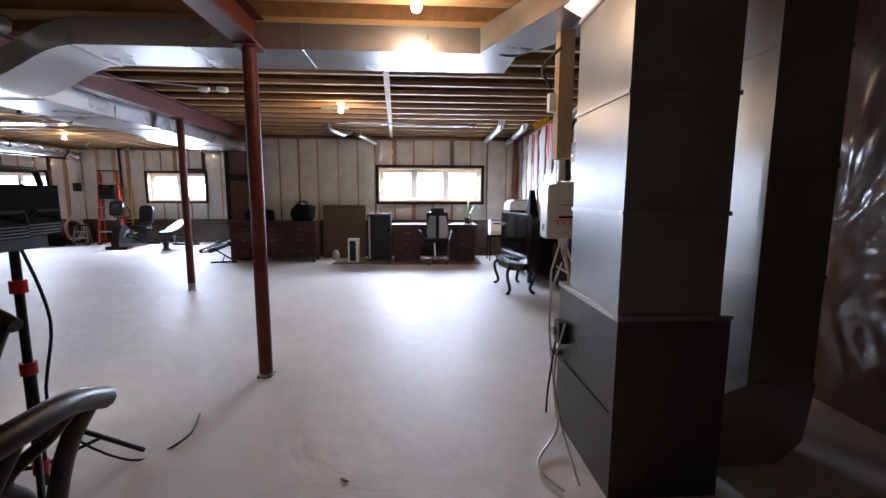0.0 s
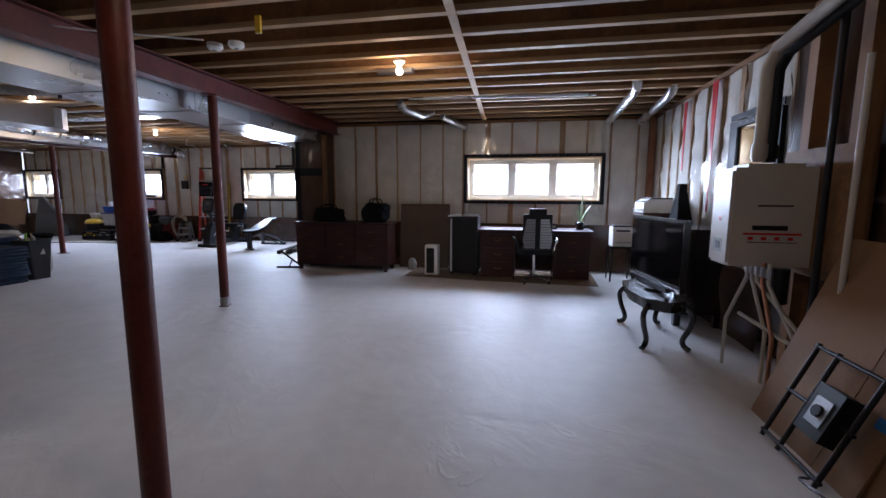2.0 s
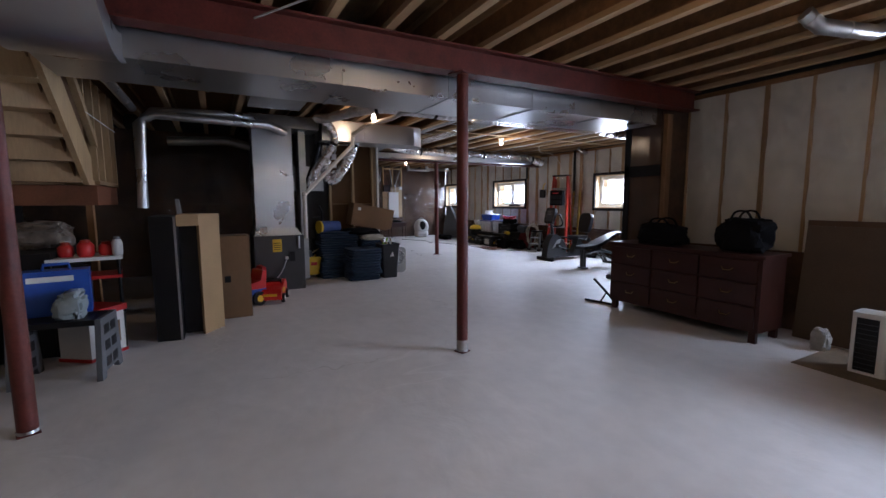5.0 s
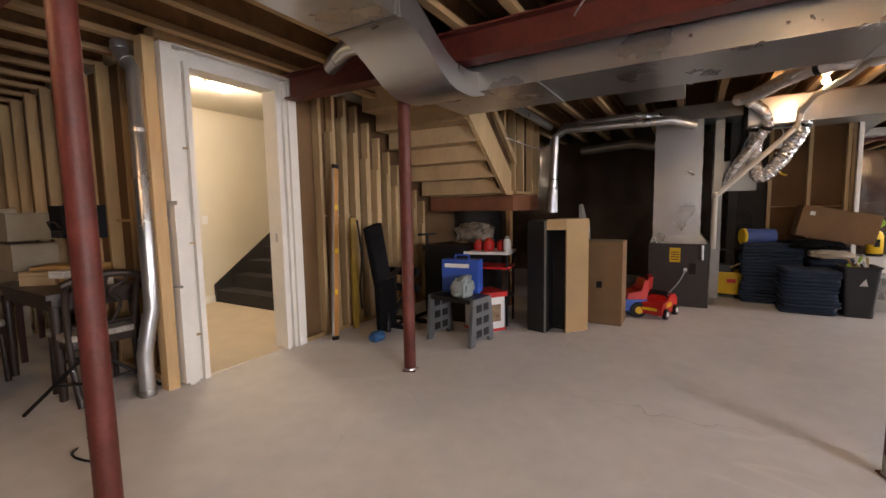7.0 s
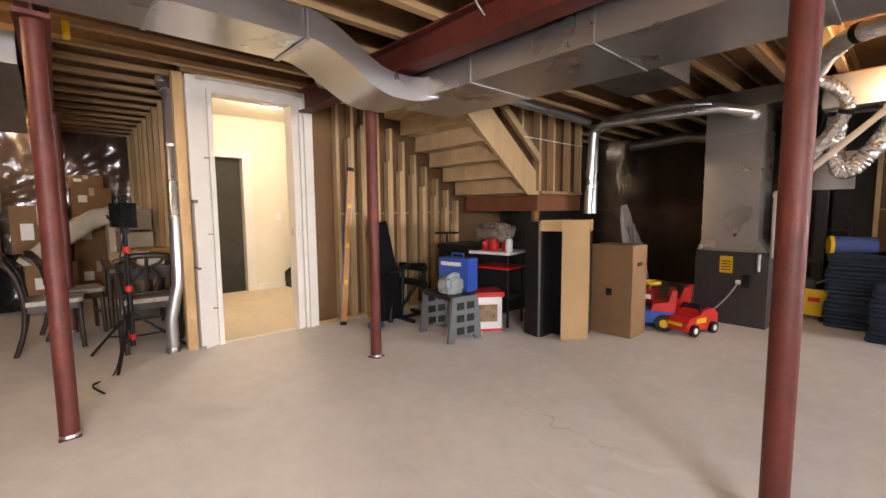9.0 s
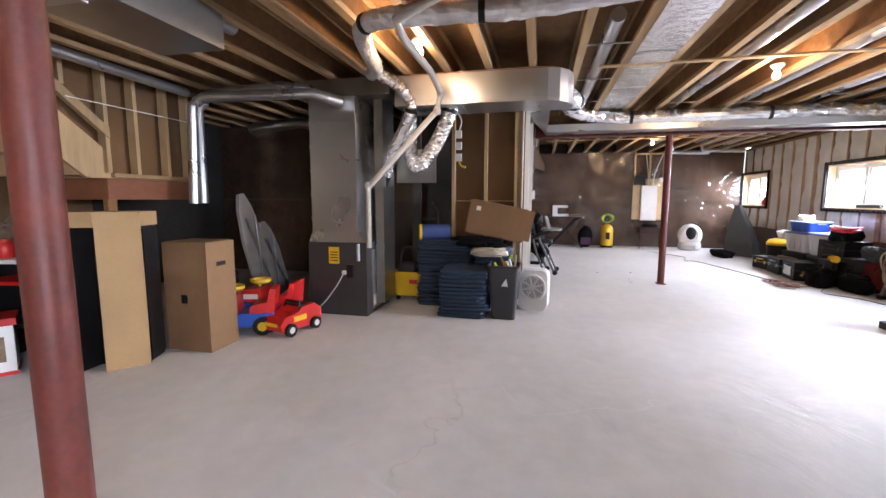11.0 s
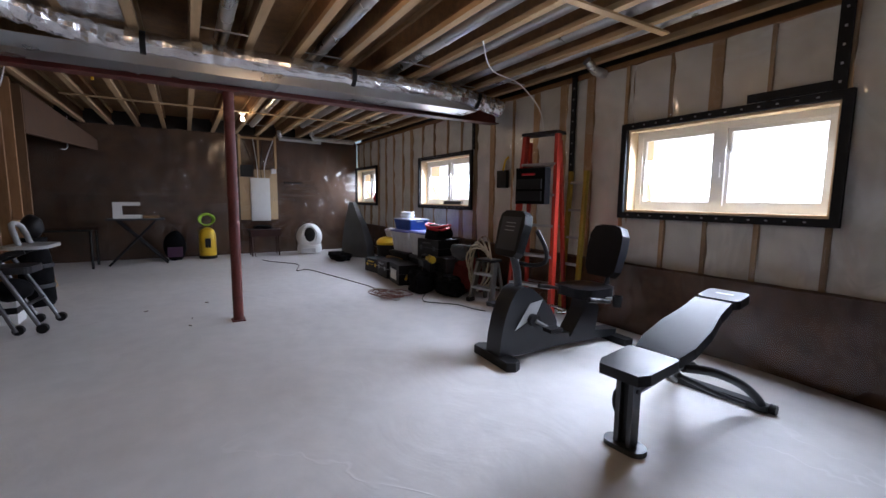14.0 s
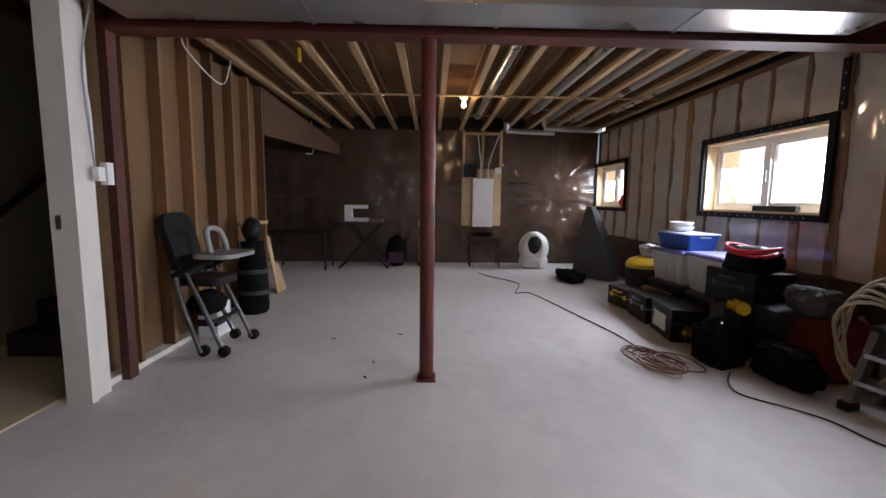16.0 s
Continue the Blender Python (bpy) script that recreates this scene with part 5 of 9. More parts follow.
# ---- north-east room ----


def drawers(parent, cols, rows, x0, x1, y, z0, z1, material, knob=CHROME, gap=0.012):
    """Raised drawer fronts on the face at y, each with its handle."""
    for i in range(cols):
        for j in range(rows):
            a = x0 + (x1 - x0) * i / cols + gap
            b = x0 + (x1 - x0) * (i + 1) / cols - gap
            c = z0 + (z1 - z0) * j / rows + gap
            d = z0 + (z1 - z0) * (j + 1) / rows - gap
            dr = box_part("drawer", (a, y - 0.016, c), (b, y, d), material, parent, bev=0.005)
            tube_part("handle", [((a + b) / 2 - 0.05, y - 0.018, (c + d) / 2 + 0.012), ((a + b) / 2 - 0.03, y - 0.035, (c + d) / 2 - 0.01), ((a + b) / 2 + 0.03, y - 0.035, (c + d) / 2 - 0.01), ((a + b) / 2 + 0.05, y - 0.018, (c + d) / 2 + 0.012)], 0.004, knob, dr, "small metal handle", n=6)


BRASS = mat("dull_brass", (0.32, 0.22, 0.10), 0.4, 1.0)
t = thing("dresser", "wide dark mahogany dresser with drawers, bags on top", "dresser")
box_part("body", (-3.02, 8.93, 0.10), (-1.44, 9.34, 0.76), MAHOGANY, t, bev=0.004)
box_part("top", (-3.05, 8.90, 0.76), (-1.41, 9.345, 0.79), MAHOGANY, t, bev=0.008)
drawers(t, 3, 3, -3.0, -1.46, 8.93, 0.13, 0.75, MAHOGANY, BRASS)
for x in (-2.99, -1.51):
    for y in (8.94, 9.29):
        box_part("leg", (x - 0.01, y, 0), (x + 0.05, y + 0.04, 0.10), MAHOGANY, t)


def lump_bag(name, label, cx, cy, z, w, d, h, material, seed, category="bag", handle=True):
    t = thing(name, label, category, pose(cx, cy, z))
    bm = bmesh.new()
    bmesh.ops.create_uvsphere(bm, u_segments=32, v_segments=20, radius=1)
    for v in bm.verts:
        p = v.co.copy()
        q = Vector([math.copysign(abs(c) ** 0.62, c) for c in p])
        n1 = noise.noise(p * 1.3 + Vector((seed * 5.1, seed, 0)))
        n2 = abs(noise.noise(p * 2.6 + Vector((seed, 4, seed * 2))))
        n3 = abs(noise.noise(p * 6 + Vector((1, seed, 7))))
        q *= 0.93 + 0.22 * n1 - 0.30 * n2 - 0.16 * n3
        v.co = Vector((q.x * w / 2, q.y * d / 2, max(0, h * 0.44 + q.z * h * 0.6)))
    part("body", bm, material, t, smooth=True)
    if handle:
        for s in (-1, 1):
            tube_part("strap", [(-w * 0.2, s * d * 0.2, h * 0.85), (-w * 0.1, s * d * 0.22, h * 1.15), (w * 0.1, s * d * 0.22, h * 1.15), (w * 0.2, s * d * 0.2, h * 0.85)], 0.01, material, t, smooth_line=4, n=6)
    return t


lump_bag("duffel_bag", "slumped black fabric bag on the dresser", -2.52, 9.12, 0.79, 0.62, 0.34, 0.24, BLACK_SOFT, 1)
lump_bag("backpack", "bulky black fabric backpack on the dresser", -1.70, 9.12, 0.79, 0.50, 0.34, 0.32, BLACK_SOFT, 2)
t = thing("leaning_board", "large brown hardboard leaning on the wall", "board", pose(-1.42, 9.50, 0) @ pose(0, 0, 0, -7))
box_part("sheet", (0, 0, 0), (0.86, 0.012, 1.08), mat("brown_hardboard", (0.11, 0.075, 0.05), 0.7, vary=0.2), t, bev=0.002)
box_part("edge", (0, -0.006, 1.04), (0.86, 0.018, 1.09), WALNUT, t, bev=0.003)
lump_bag("white_pouch", "small pale cloth pouch on the floor", -1.12, 9.25, 0, 0.15, 0.12, 0.2, mat("pale_cloth", (0.4, 0.39, 0.37), 0.9), 4, "pouch", False)
t = thing("air_purifier", "white upright air purifier with a dark grille", "air purifier", pose(-0.72, 8.98, 0))
bm = bmesh.new()
slab(bm, rounded(0.21, 0.20, 0.03), 0, 0.455)
part("housing", bm, WHITE, t, bev=0.006)
box_part("grille", (-0.07, -0.108, 0.03), (0.05, -0.099, 0.42), BLACK, t)
for i in range(10):
    box_part("slat", (-0.065, -0.111, 0.05 + i * 0.036), (0.045, -0.107, 0.055 + i * 0.036), CHARCOAL, t, bev=0)
t = thing("glass_cabinet", "tall black media cabinet with a chrome top edge", "cabinet", pose(-0.23, 9.15, 0))
box_part("body", (-0.22, -0.2, 0.04), (0.22, 0.22, 0.91), BLACK, t, bev=0.01)
box_part("top", (-0.235, -0.215, 0.91), (0.235, 0.23, 0.935), CHROME, t, bev=0.005)
box_part("door", (-0.15, -0.212, 0.06), (0.2, -0.2, 0.88), BLACK, t, bev=0.003)
box_part("side_rail", (-0.2, -0.214, 0.06), (-0.17, -0.2, 0.88), STEEL, t, bev=0.003)
for sx in (-1, 1):
    box_part("foot", (sx * 0.18 - 0.02, -0.18, 0), (sx * 0.18 + 0.02, 0.2, 0.04), BLACK, t)
bm = bmesh.new()
slab(bm, [(-1.1, 8.72), (-0.05, 8.62), (0.05, 8.9), (-0.05, 9.5), (-1.1, 9.45)], 0.0005, 0.006)
tagged(part("floor_mat", bm, mat("brown_mat", (0.20, 0.15, 0.10), 0.95, vary=0.3), None), "thin brown mat under the cabinet and purifier", "mat")

t = thing("desk", "dark mahogany pedestal desk with drawers under the window", "desk")
box_part("top", (0.02, 8.78, 0.70), (1.66, 9.42, 0.735), MAHOGANY, t, bev=0.008)
for a, b in ((0.06, 0.56), (1.12, 1.62)):
    p = box_part("pedestal", (a, 8.84, 0.03), (b, 9.38, 0.70), MAHOGANY, t)
    drawers(p, 1, 3, a + 0.02, b - 0.02, 8.84, 0.06, 0.68, MAHOGANY, BRASS)
box_part("modesty_panel", (0.56, 9.30, 0.2), (1.12, 9.32, 0.70), MAHOGANY, t)
box_part("centre_drawer", (0.58, 8.82, 0.60), (1.10, 8.84, 0.69), MAHOGANY, t)
bm = bmesh.new()
slab(bm, [(-0.02, 8.60), (1.72, 8.56), (1.74, 9.5), (-0.02, 9.5)], 0.0005, 0.005)
tagged(part("desk_mat", bm, mat("tan_mat", (0.24, 0.17, 0.11), 0.9, vary=0.25), None), "worn tan mat under the desk", "mat")

t = thing("office_chair", "office chair with a silver-striped ribbed back and chrome base", "chair", pose(0.84, 8.72, 0, 0, 0, 8))
for k in range(5):
    a = radians(72 * k + 20)
    lg = tube_part("base_leg", [(0, 0, 0.09), (0.29 * math.cos(a), 0.29 * math.sin(a), 0.065)], 0.016, CHROME, t)
    rod_part("castor", (0.29 * math.cos(a) - 0.012, 0.29 * math.sin(a), 0.028), (0.29 * math.cos(a) + 0.012, 0.29 * math.sin(a), 0.028), 0.028, BLACK, t)
rod_part("gas_column", (0, 0, 0.07), (0, 0, 0.42), 0.025, CHROME, t)
bm = bmesh.new()
slab(bm, rounded(0.48, 0.46, 0.09), 0.42, 0.49)
part("seat", bm, LEATHER, t, bev=0.02)
bm = bmesh.new()
slab(bm, rounded(0.40, 0.05, 0.02, cy=-0.22), 0.50, 0.98)
back = part("backrest", bm, BLACK, t, bev=0.01)
for i in range(11):
    w = 0.40 - 0.013 * abs(i - 3)
    for s, lo, hi in ((1, 0.035, w / 2), (-1, 0.035, w / 2)):
        box_part("rib", (min(s * lo, s * hi), -0.262, 0.515 + i * 0.037), (max(s * lo, s * hi), -0.245, 0.545 + i * 0.037), SILVER if s > 0 else STEEL, back, "silver rib", bev=0.004)
bm = bmesh.new()
slab(bm, rounded(0.24, 0.06, 0.025, cy=-0.23), 0.98, 1.06)
part("headrest", bm, LEATHER, t, bev=0.015)
for s in (-1, 1):
    tube_part("armrest", [(s * 0.23, -0.16, 0.46), (s * 0.29, -0.14, 0.62), (s * 0.29, 0.12, 0.63)], 0.018, CHROME if s > 0 else BLACK, t, smooth_line=4)

t = thing("potted_plant", "small long-leaved plant in a black pot on the desk", "plant", pose(1.50, 9.1, 0.735))
bm = bmesh.new()
lathe(bm, [(0.05, 0), (0.065, 0.02), (0.075, 0.11), (0.068, 0.112), (0.06, 0.09)])
part("pot", bm, EBONY, t, smooth=True)
for i, (dx, dy, h) in enumerate(((0.30, -0.05, 0.22), (0.22, 0.08, 0.28), (-0.05, -0.03, 0.30), (0.04, 0.02, 0.46), (-0.10, 0.05, 0.2), (0.27, 0.0, 0.14), (0.15, -0.1, 0.18))):
    bm = bmesh.new()
    rows = []
    for s in range(8):
        u = s / 7
        w = 0.016 * math.sin(math.pi * min(0.98, u * 0.9 + 0.08))
        c = Vector((dx * u, dy * u, 0.1 + h * math.sin(u * 1.9) / 0.95 * (1 - 0.15 * u)))
        side = Vector((-dy, dx, 0)).normalized() * w
        rows.append([c - side, c - Vector((0, 0, 0.003)), c + side])
    loft(bm, rows, closed=False)
    part("leaf", bm, LEAF if i != 3 else mat("pale_leaf", (0.5, 0.55, 0.42), 0.5), t, smooth=True)
t = thing("desk_dial", "small dark desk clock", "clock", pose(1.12, 9.1, 0.735))
bm = bmesh.new()
prism(bm, [(-0.05, 0), (0.05, 0), (0.045, 0.07), (0.02, 0.085), (-0.02, 0.085), (-0.045, 0.07)], "y", -0.02, 0.02)
part("case", bm, BLACK, t, bev=0.004)
box_part("dial", (-0.03, -0.023, 0.015), (0.03, -0.02, 0.06), GREY, t, bev=0)


def printer(name, label, m, w, d, h):
    t = thing(name, label, "printer", m)
    bm = bmesh.new()
    prism(bm, [(-d / 2, 0), (d / 2, 0), (d / 2, h), (-d / 2 + 0.06, h), (-d / 2, h * 0.7)], "x", -w / 2, w / 2)
    part("body", bm, WHITE, t, bev=0.012)
    box_part("lid", (-w / 2 + 0.02, -d / 2 + 0.08, h), (w / 2 - 0.02, d / 2 - 0.02, h + 0.02), CHARCOAL, t, bev=0.006)
    box_part("tray", (-w / 2 + 0.04, -d / 2 - 0.05, h * 0.2), (w / 2 - 0.04, -d / 2, h * 0.24), GREY, t)
    box_part("panel", (-w / 2 + 0.05, -d / 2 + 0.005, h * 0.78), (w / 2 - 0.05, -d / 2 + 0.05, h * 0.86), BLACK, t, bev=0.002)
    return t


printer("printer", "small white printer on a dark side table", pose(2.08, 9.1, 0.52, 0, 0, 0), 0.28, 0.30, 0.27)
t = thing("side_table", "small dark wooden side table under a printer", "table", pose(2.08, 9.1, 0))
box_part("tabletop", (-0.17, -0.18, 0.49), (0.17, 0.18, 0.52), EBONY, t)
for sx in (-1, 1):
    for sy in (-1, 1):
        rod_part("leg", (sx * 0.14, sy * 0.15, 0.49), (sx * 0.15, sy * 0.16, 0), 0.018, EBONY, t, r2=0.012)
t = thing("chest_of_drawers", "narrow mahogany chest of drawers with thin legs", "chest of drawers", pose(2.38, 8.55, 0, 0, 0, -90))
box_part("body", (-0.26, -0.2, 0.22), (0.26, 0.2, 1.0), MAHOGANY, t)
box_part("top", (-0.28, -0.22, 1.0), (0.28, 0.21, 1.03), MAHOGANY, t, bev=0.006)
drawers(t, 1, 4, -0.25, 0.25, -0.2, 0.24, 0.99, WALNUT, BRASS)
for sx in (-1, 1):
    for sy in (-1, 1):
        rod_part("leg", (sx * 0.23, sy * 0.17, 0.22), (sx * 0.23, sy * 0.17, 0), 0.02, MAHOGANY, t, r2=0.012)
printer("printer", "wide white flatbed printer on the chest of drawers", pose(2.35, 8.55, 1.03, 0, 0, -90), 0.46, 0.36, 0.17)

# ornate table with a television on it
t = thing("ornate_table", "black lacquered low table with carved cabriole legs", "table", pose(1.845, 6.505, 0, 0, 0, 2))
outline = []
for i in range(40):
    a = 2 * math.pi * i / 40
    rr = 1 + 0.045 * math.cos(8 * a)
    outline.append((0.215 * rr * math.copysign(abs(math.cos(a)) ** 0.75, math.cos(a)), 0.46 * rr * math.copysign(abs(math.sin(a)) ** 0.75, math.sin(a))))
bm = bmesh.new()
slab(bm, outline, 0.395, 0.425)
part("tabletop", bm, EBONY, t, bev=0.006)
bm = bmesh.new()
slab(bm, [(x * 0.9, y * 0.92) for x, y in outline], 0.33, 0.395)
part("apron", bm, EBONY, t, "carved black apron", bev=0.01)
for sx in (-1, 1):
    for sy in (-1, 1):
        tube_part("leg", [(sx * 0.14, sy * 0.35, 0.37), (sx * 0.185, sy * 0.385, 0.30), (sx * 0.175, sy * 0.375, 0.20), (sx * 0.14, sy * 0.34, 0.09), (sx * 0.15, sy * 0.35, 0.035), (sx * 0.185, sy * 0.385, 0.012)], 0.022, EBONY, t, smooth_line=5, radii=None, n=10)
t = thing("television", "large black flat television on a glossy stand, switched off", "television", pose(1.875, 6.66, 0.427, 0, 0, -83))
bm = bmesh.new()
slab(bm, rounded(0.46, 0.24, 0.1), 0, 0.014)
part("stand", bm, EBONY, t, bev=0.004)
box_part("neck", (-0.06, 0.0, 0.014), (0.06, 0.05, 0.12), EBONY, t)
bm = bmesh.new()
bx(bm, -0.54, -0.012, 0.05, 0.54, 0.04, 0.63)
part("casing", bm, EBONY, t, bev=0.012)
box_part("screen", (-0.515, -0.016, 0.10), (0.515, -0.012, 0.605), SCREEN, t, bev=0.001)
box_part("trim_strip", (-0.54, -0.020, 0.046), (0.54, -0.008, 0.062), CHROME, t, bev=0.002)
box_part("speaker_bar", (-0.40, -0.06, 0.02), (0.40, -0.03, 0.06), BLACK, t, bev=0.008)
# Plain black cabinet with two doors, no keyboard
t = thing("upright_piano", "black cabinet behind the television against the east wall", "cabinet", pose(2.34, 7.35, 0))
box_part("body", (-0.2, -0.50, 0.12), (0.24, 0.62, 0.90), EBONY, t, bev=0.01)
box_part("top", (-0.23, -0.53, 0.90), (0.25, 0.65, 0.94), EBONY, t, bev=0.008)
for y in (-0.46, 0.57):
    for x in (-0.17, 0.18):
        box_part("leg", (x - 0.03, y - 0.03, 0), (x + 0.03, y + 0.03, 0.12), EBONY, t)
for i in range(2):
    box_part("door", (-0.212, -0.48 + 0.55 * i, 0.15), (-0.2, 0.05 + 0.55 * i, 0.87), EBONY, t, bev=0.004)
t = thing("instrument_case", "black tapered case standing on the cabinet", "case", pose(2.42, 7.75, 0.94))
bm = bmesh.new()
loft(bm, [[(-0.08, -0.16, 0), (0.08, -0.16, 0), (0.08, 0.16, 0), (-0.08, 0.16, 0)], [(-0.07, -0.12, 0.14), (0.06, -0.12, 0.14), (0.06, 0.1, 0.14), (-0.07, 0.1, 0.14)], [(-0.05, -0.05, 0.34), (0.04, -0.05, 0.34), (0.04, 0.05, 0.34), (-0.05, 0.05, 0.34)], [(-0.04, -0.05, 0.44), (0.03, -0.05, 0.44), (0.03, 0.04, 0.44), (-0.04, 0.04, 0.44)]])
part("shell", bm, BLACK_SOFT, t, bev=0.015)

# red tape and loose film on the east wall
for y, z0, z1, w in ((8.37, 1.55, 2.38, 0.05), (7.53, 1.08, 2.42, 0.06)):
    bm = bmesh.new()
    prism(bm, [(y - w, z1), (y + w * 1.2, z1), (y + w * 0.6, (z0 + z1) / 2), (y + w * 0.3, z0), (y - w * 0.4, z0), (y - w * 0.5, (z0 + z1) / 2)], "x", EX - 0.03, EX - 0.024)
    structure("trim_red_tape", bm, PINKRED, "upright strip of red sheathing tape", category="tape")
for y0, y1, z0, z1 in ((6.24, 7.10, 1.935, 1.99), (7.012, 7.11, 1.42, 1.93)):
    bm = bmesh.new()
    bx(bm, EX - 0.034, y0, z0, EX - 0.026, y1, z1)
    structure("trim_black_tape", bm, TAPE, "strip of black tape round the small window", category="tape")
box_part("trim_corner_post", (EX - 0.10, NE - 0.2, 0.7), (EX - 0.02, NE - 0.1, JB - 0.08), REDWOOD)
tagged(bpy.data.objects["trim_corner_post"], "red-brown corner post of the wall", "post", kind="structure")

# tankless heater on its board
t = thing("heater_board", "strand board panel with timber posts that carries the water heater", "panel")
box_part("panel", (2.482, 5.30, 0.75), (2.50, 5.95, 1.55), OSB, t, bev=0.002)
for y in (4.8, 5.35, 5.8):
    box_part("post", (2.503, y - 0.045, 0), (2.60, y + 0.045, JB), STUD_WALL, t)
t = thing("tankless_water_heater", "white tankless water heater with stickers and pipes below", "water heater")
bm = bmesh.new()
bx(bm, 2.02, 5.57, 0.80, 2.48, 5.84, 1.43)
part("housing", bm, ENAMEL, t, bev=0.014)
box_part("front_cover", (2.004, 5.58, 0.82), (2.022, 5.83, 1.41), ENAMEL, t, bev=0.006)
box_part("display", (2.0, 5.675, 0.90), (2.005, 5.735, 0.95), BLACK, t, bev=0.002)
box_part("display_bezel", (2.002, 5.645, 0.88), (2.0035, 5.77, 0.97), GREY, t, bev=0)
rod_part("badge", (2.003, 5.70, 1.10), (2.0005, 5.70, 1.10), 0.016, PINKRED, t)
for x0, z0, x1, z1 in ((2.16, 1.185, 2.36, 1.195), (2.14, 1.035, 2.34, 1.065), (2.12, 0.955, 2.40, 0.96)):
    box_part("printed_line", (x0, 5.568, z0), (x1, 5.5695, z1), BLACK, t, bev=0)
box_part("warning_strip", (2.09, 5.568, 1.005), (2.42, 5.5695, 1.018), PINKRED, t, bev=0)
for i in range(4):
    box_part("warning_sticker", (2.12 + i * 0.075, 5.568, 0.972), (2.15 + i * 0.075, 5.5695, 0.992), PINKRED, t, bev=0)
box_part("top_cap", (2.10, 5.60, 1.43), (2.42, 5.81, 1.455), ENAMEL, t, bev=0.008)
for x, y, c in ((2.18, 5.66, PVC), (2.28, 5.74, BLACK)):
    tube_part("vent_pipe", [(x, y, 1.47), (x, y, 2.05), (x + 0.02, y - 0.06, 2.15), (x + 0.03, y - 0.6, 2.24), (x + 0.08, y - 1.6, 2.34)], 0.037, c, t, n=14)
    rod_part("collar", (x, y, 1.49), (x, y, 1.58), 0.046, c, t, n=14)
for y0, y1, x1, c in ((5.75, 5.95, 2.2, PVC), (5.68, 5.62, 2.3, PVC), (5.55, 5.5, 2.28, COPPER), (5.48, 5.35, 2.34, PVC), (5.62, 5.2, 2.36, PVC)):
    tube_part("water_pipe", [(2.22, y0, 0.83), (2.22, y0, 0.70), (x1, y1, 0.35), (x1, y1, 0.0)], 0.013, c, t, n=8)
    rod_part("fitting", (2.22, y0, 0.74), (2.22, y0, 0.80), 0.02, STEEL, t, n=8)
tube_part("cross_pipe", [(2.24, 5.85, 0.42), (2.34, 5.25, 0.34)], 0.013, PVC, t, n=8)
bm = bmesh.new()
rod(bm, (2.30, 5.52, 0.58), (2.30, 5.52, 0.8), 0.05)
part("filter_bowl", bm, BLACK, t, smooth=True)
rod_part("standpipe", (2.36, 5.08, 0.3), (2.36, 5.08, 1.95), 0.016, PVC, t)
rod_part("dark_pipe", (2.34, 5.26, 0.5), (2.34, 5.26, 2.4), 0.018, BLACK, t)

t = thing("cardboard_sheet", "large flattened cardboard leaning on the wall with blue tape", "cardboard", pose(2.06, 4.36, 0.0) @ pose(0, 0, 0, 0, 21, 0))
box_part("sheet", (0, 0.05, 0), (0.012, 0.85, 1.10), BOARD, t, bev=0.002)
box_part("sheet", (0.02, -0.35, 0.008), (0.032, 0.45, 0.95), BOARD, t, bev=0.002)
box_part("crease", (-0.002, 0.30, 0.0), (0.0, 0.306, 1.17), mat("cardboard_crease", (0.2, 0.12, 0.06), 0.9), t, bev=0)
for y, z in ((0.02, 0.32), (0.04, 0.6), (-0.3, 0.4)):
    box_part("tape", (-0.003, y, z), (0.0, y + 0.13, z + 0.05), mat("blue_painters_tape", (0.03, 0.19, 0.52), 0.6), t, "blue painter's tape", bev=0)
# Folded frame with a motor, its use unknown
t = thing("folding_trolley", "folded black metal frame with a small motor leaning on cardboard", "frame", pose(1.96, 4.48, 0.0) @ pose(0, 0, 0, 0, 23, 0) @ Matrix.Scale(0.92, 4))
for y in (0.0, 0.30, 0.45):
    tube_part("rail", [(0, y, 0.02), (0, y, 0.62)], 0.013, BLACK, t)
for z in (0.05, 0.32, 0.60):
    tube_part("crossbar", [(0, -0.02, z), (0, 0.47, z)], 0.011, BLACK, t)
box_part("motor", (-0.05, 0.06, 0.2), (0.03, 0.24, 0.46), BLACK, t, bev=0.01)
box_part("motor_plate", (-0.056, 0.09, 0.26), (-0.05, 0.2, 0.4), STEEL, t)
rod_part("motor_hub", (-0.07, 0.145, 0.33), (-0.05, 0.145, 0.33), 0.03, BLACK, t)
tube_part("cable", [(-0.02, 0.02, 0.04), (-0.15, -0.1, 0.06), (-0.2, -0.3, 0.1), (-0.1, -0.5, 0.13)], 0.006, BLACK, t, smooth_line=5, n=6)

# timber that hangs beside the first furnace, and bars on the floor by the projecting wall
t = thing("hanging_timber", "short timber post with a switch box hanging from the duct", "post")
box_part("timber", (1.36, 3.36, 1.53), (1.45, 3.45, 2.29), LUMBER, t)
box_part("switch_box", (1.318, 3.40, 1.82), (1.358, 3.45, 1.93), WHITE, t, "pale switch box", bev=0.006)
tube_part("conduit", [(1.32, 3.37, 1.95), (1.26, 3.38, 2.05), (1.30, 3.37, 2.12), (1.365, 3.352, 2.18)], 0.010, CHARCOAL, t, smooth_line=5, n=8)
bm = bmesh.new()
bx(bm, -0.06, 0, -0.02, 0.06, 0.003, 0.02)
part("yellow_tag", bm, YELLOW, t, "yellow paper tag").matrix_local = pose(1.29, 3.46, 1.76, 0, -25, 10)
t = thing("bar_stand", "thin black metal bars of a low stand on the floor", "stand")
tube_part("floor_bar", [(-3.40, 8.93, 0.014), (-2.98, 9.02, 0.014)], 0.014, BLACK, t, n=8)
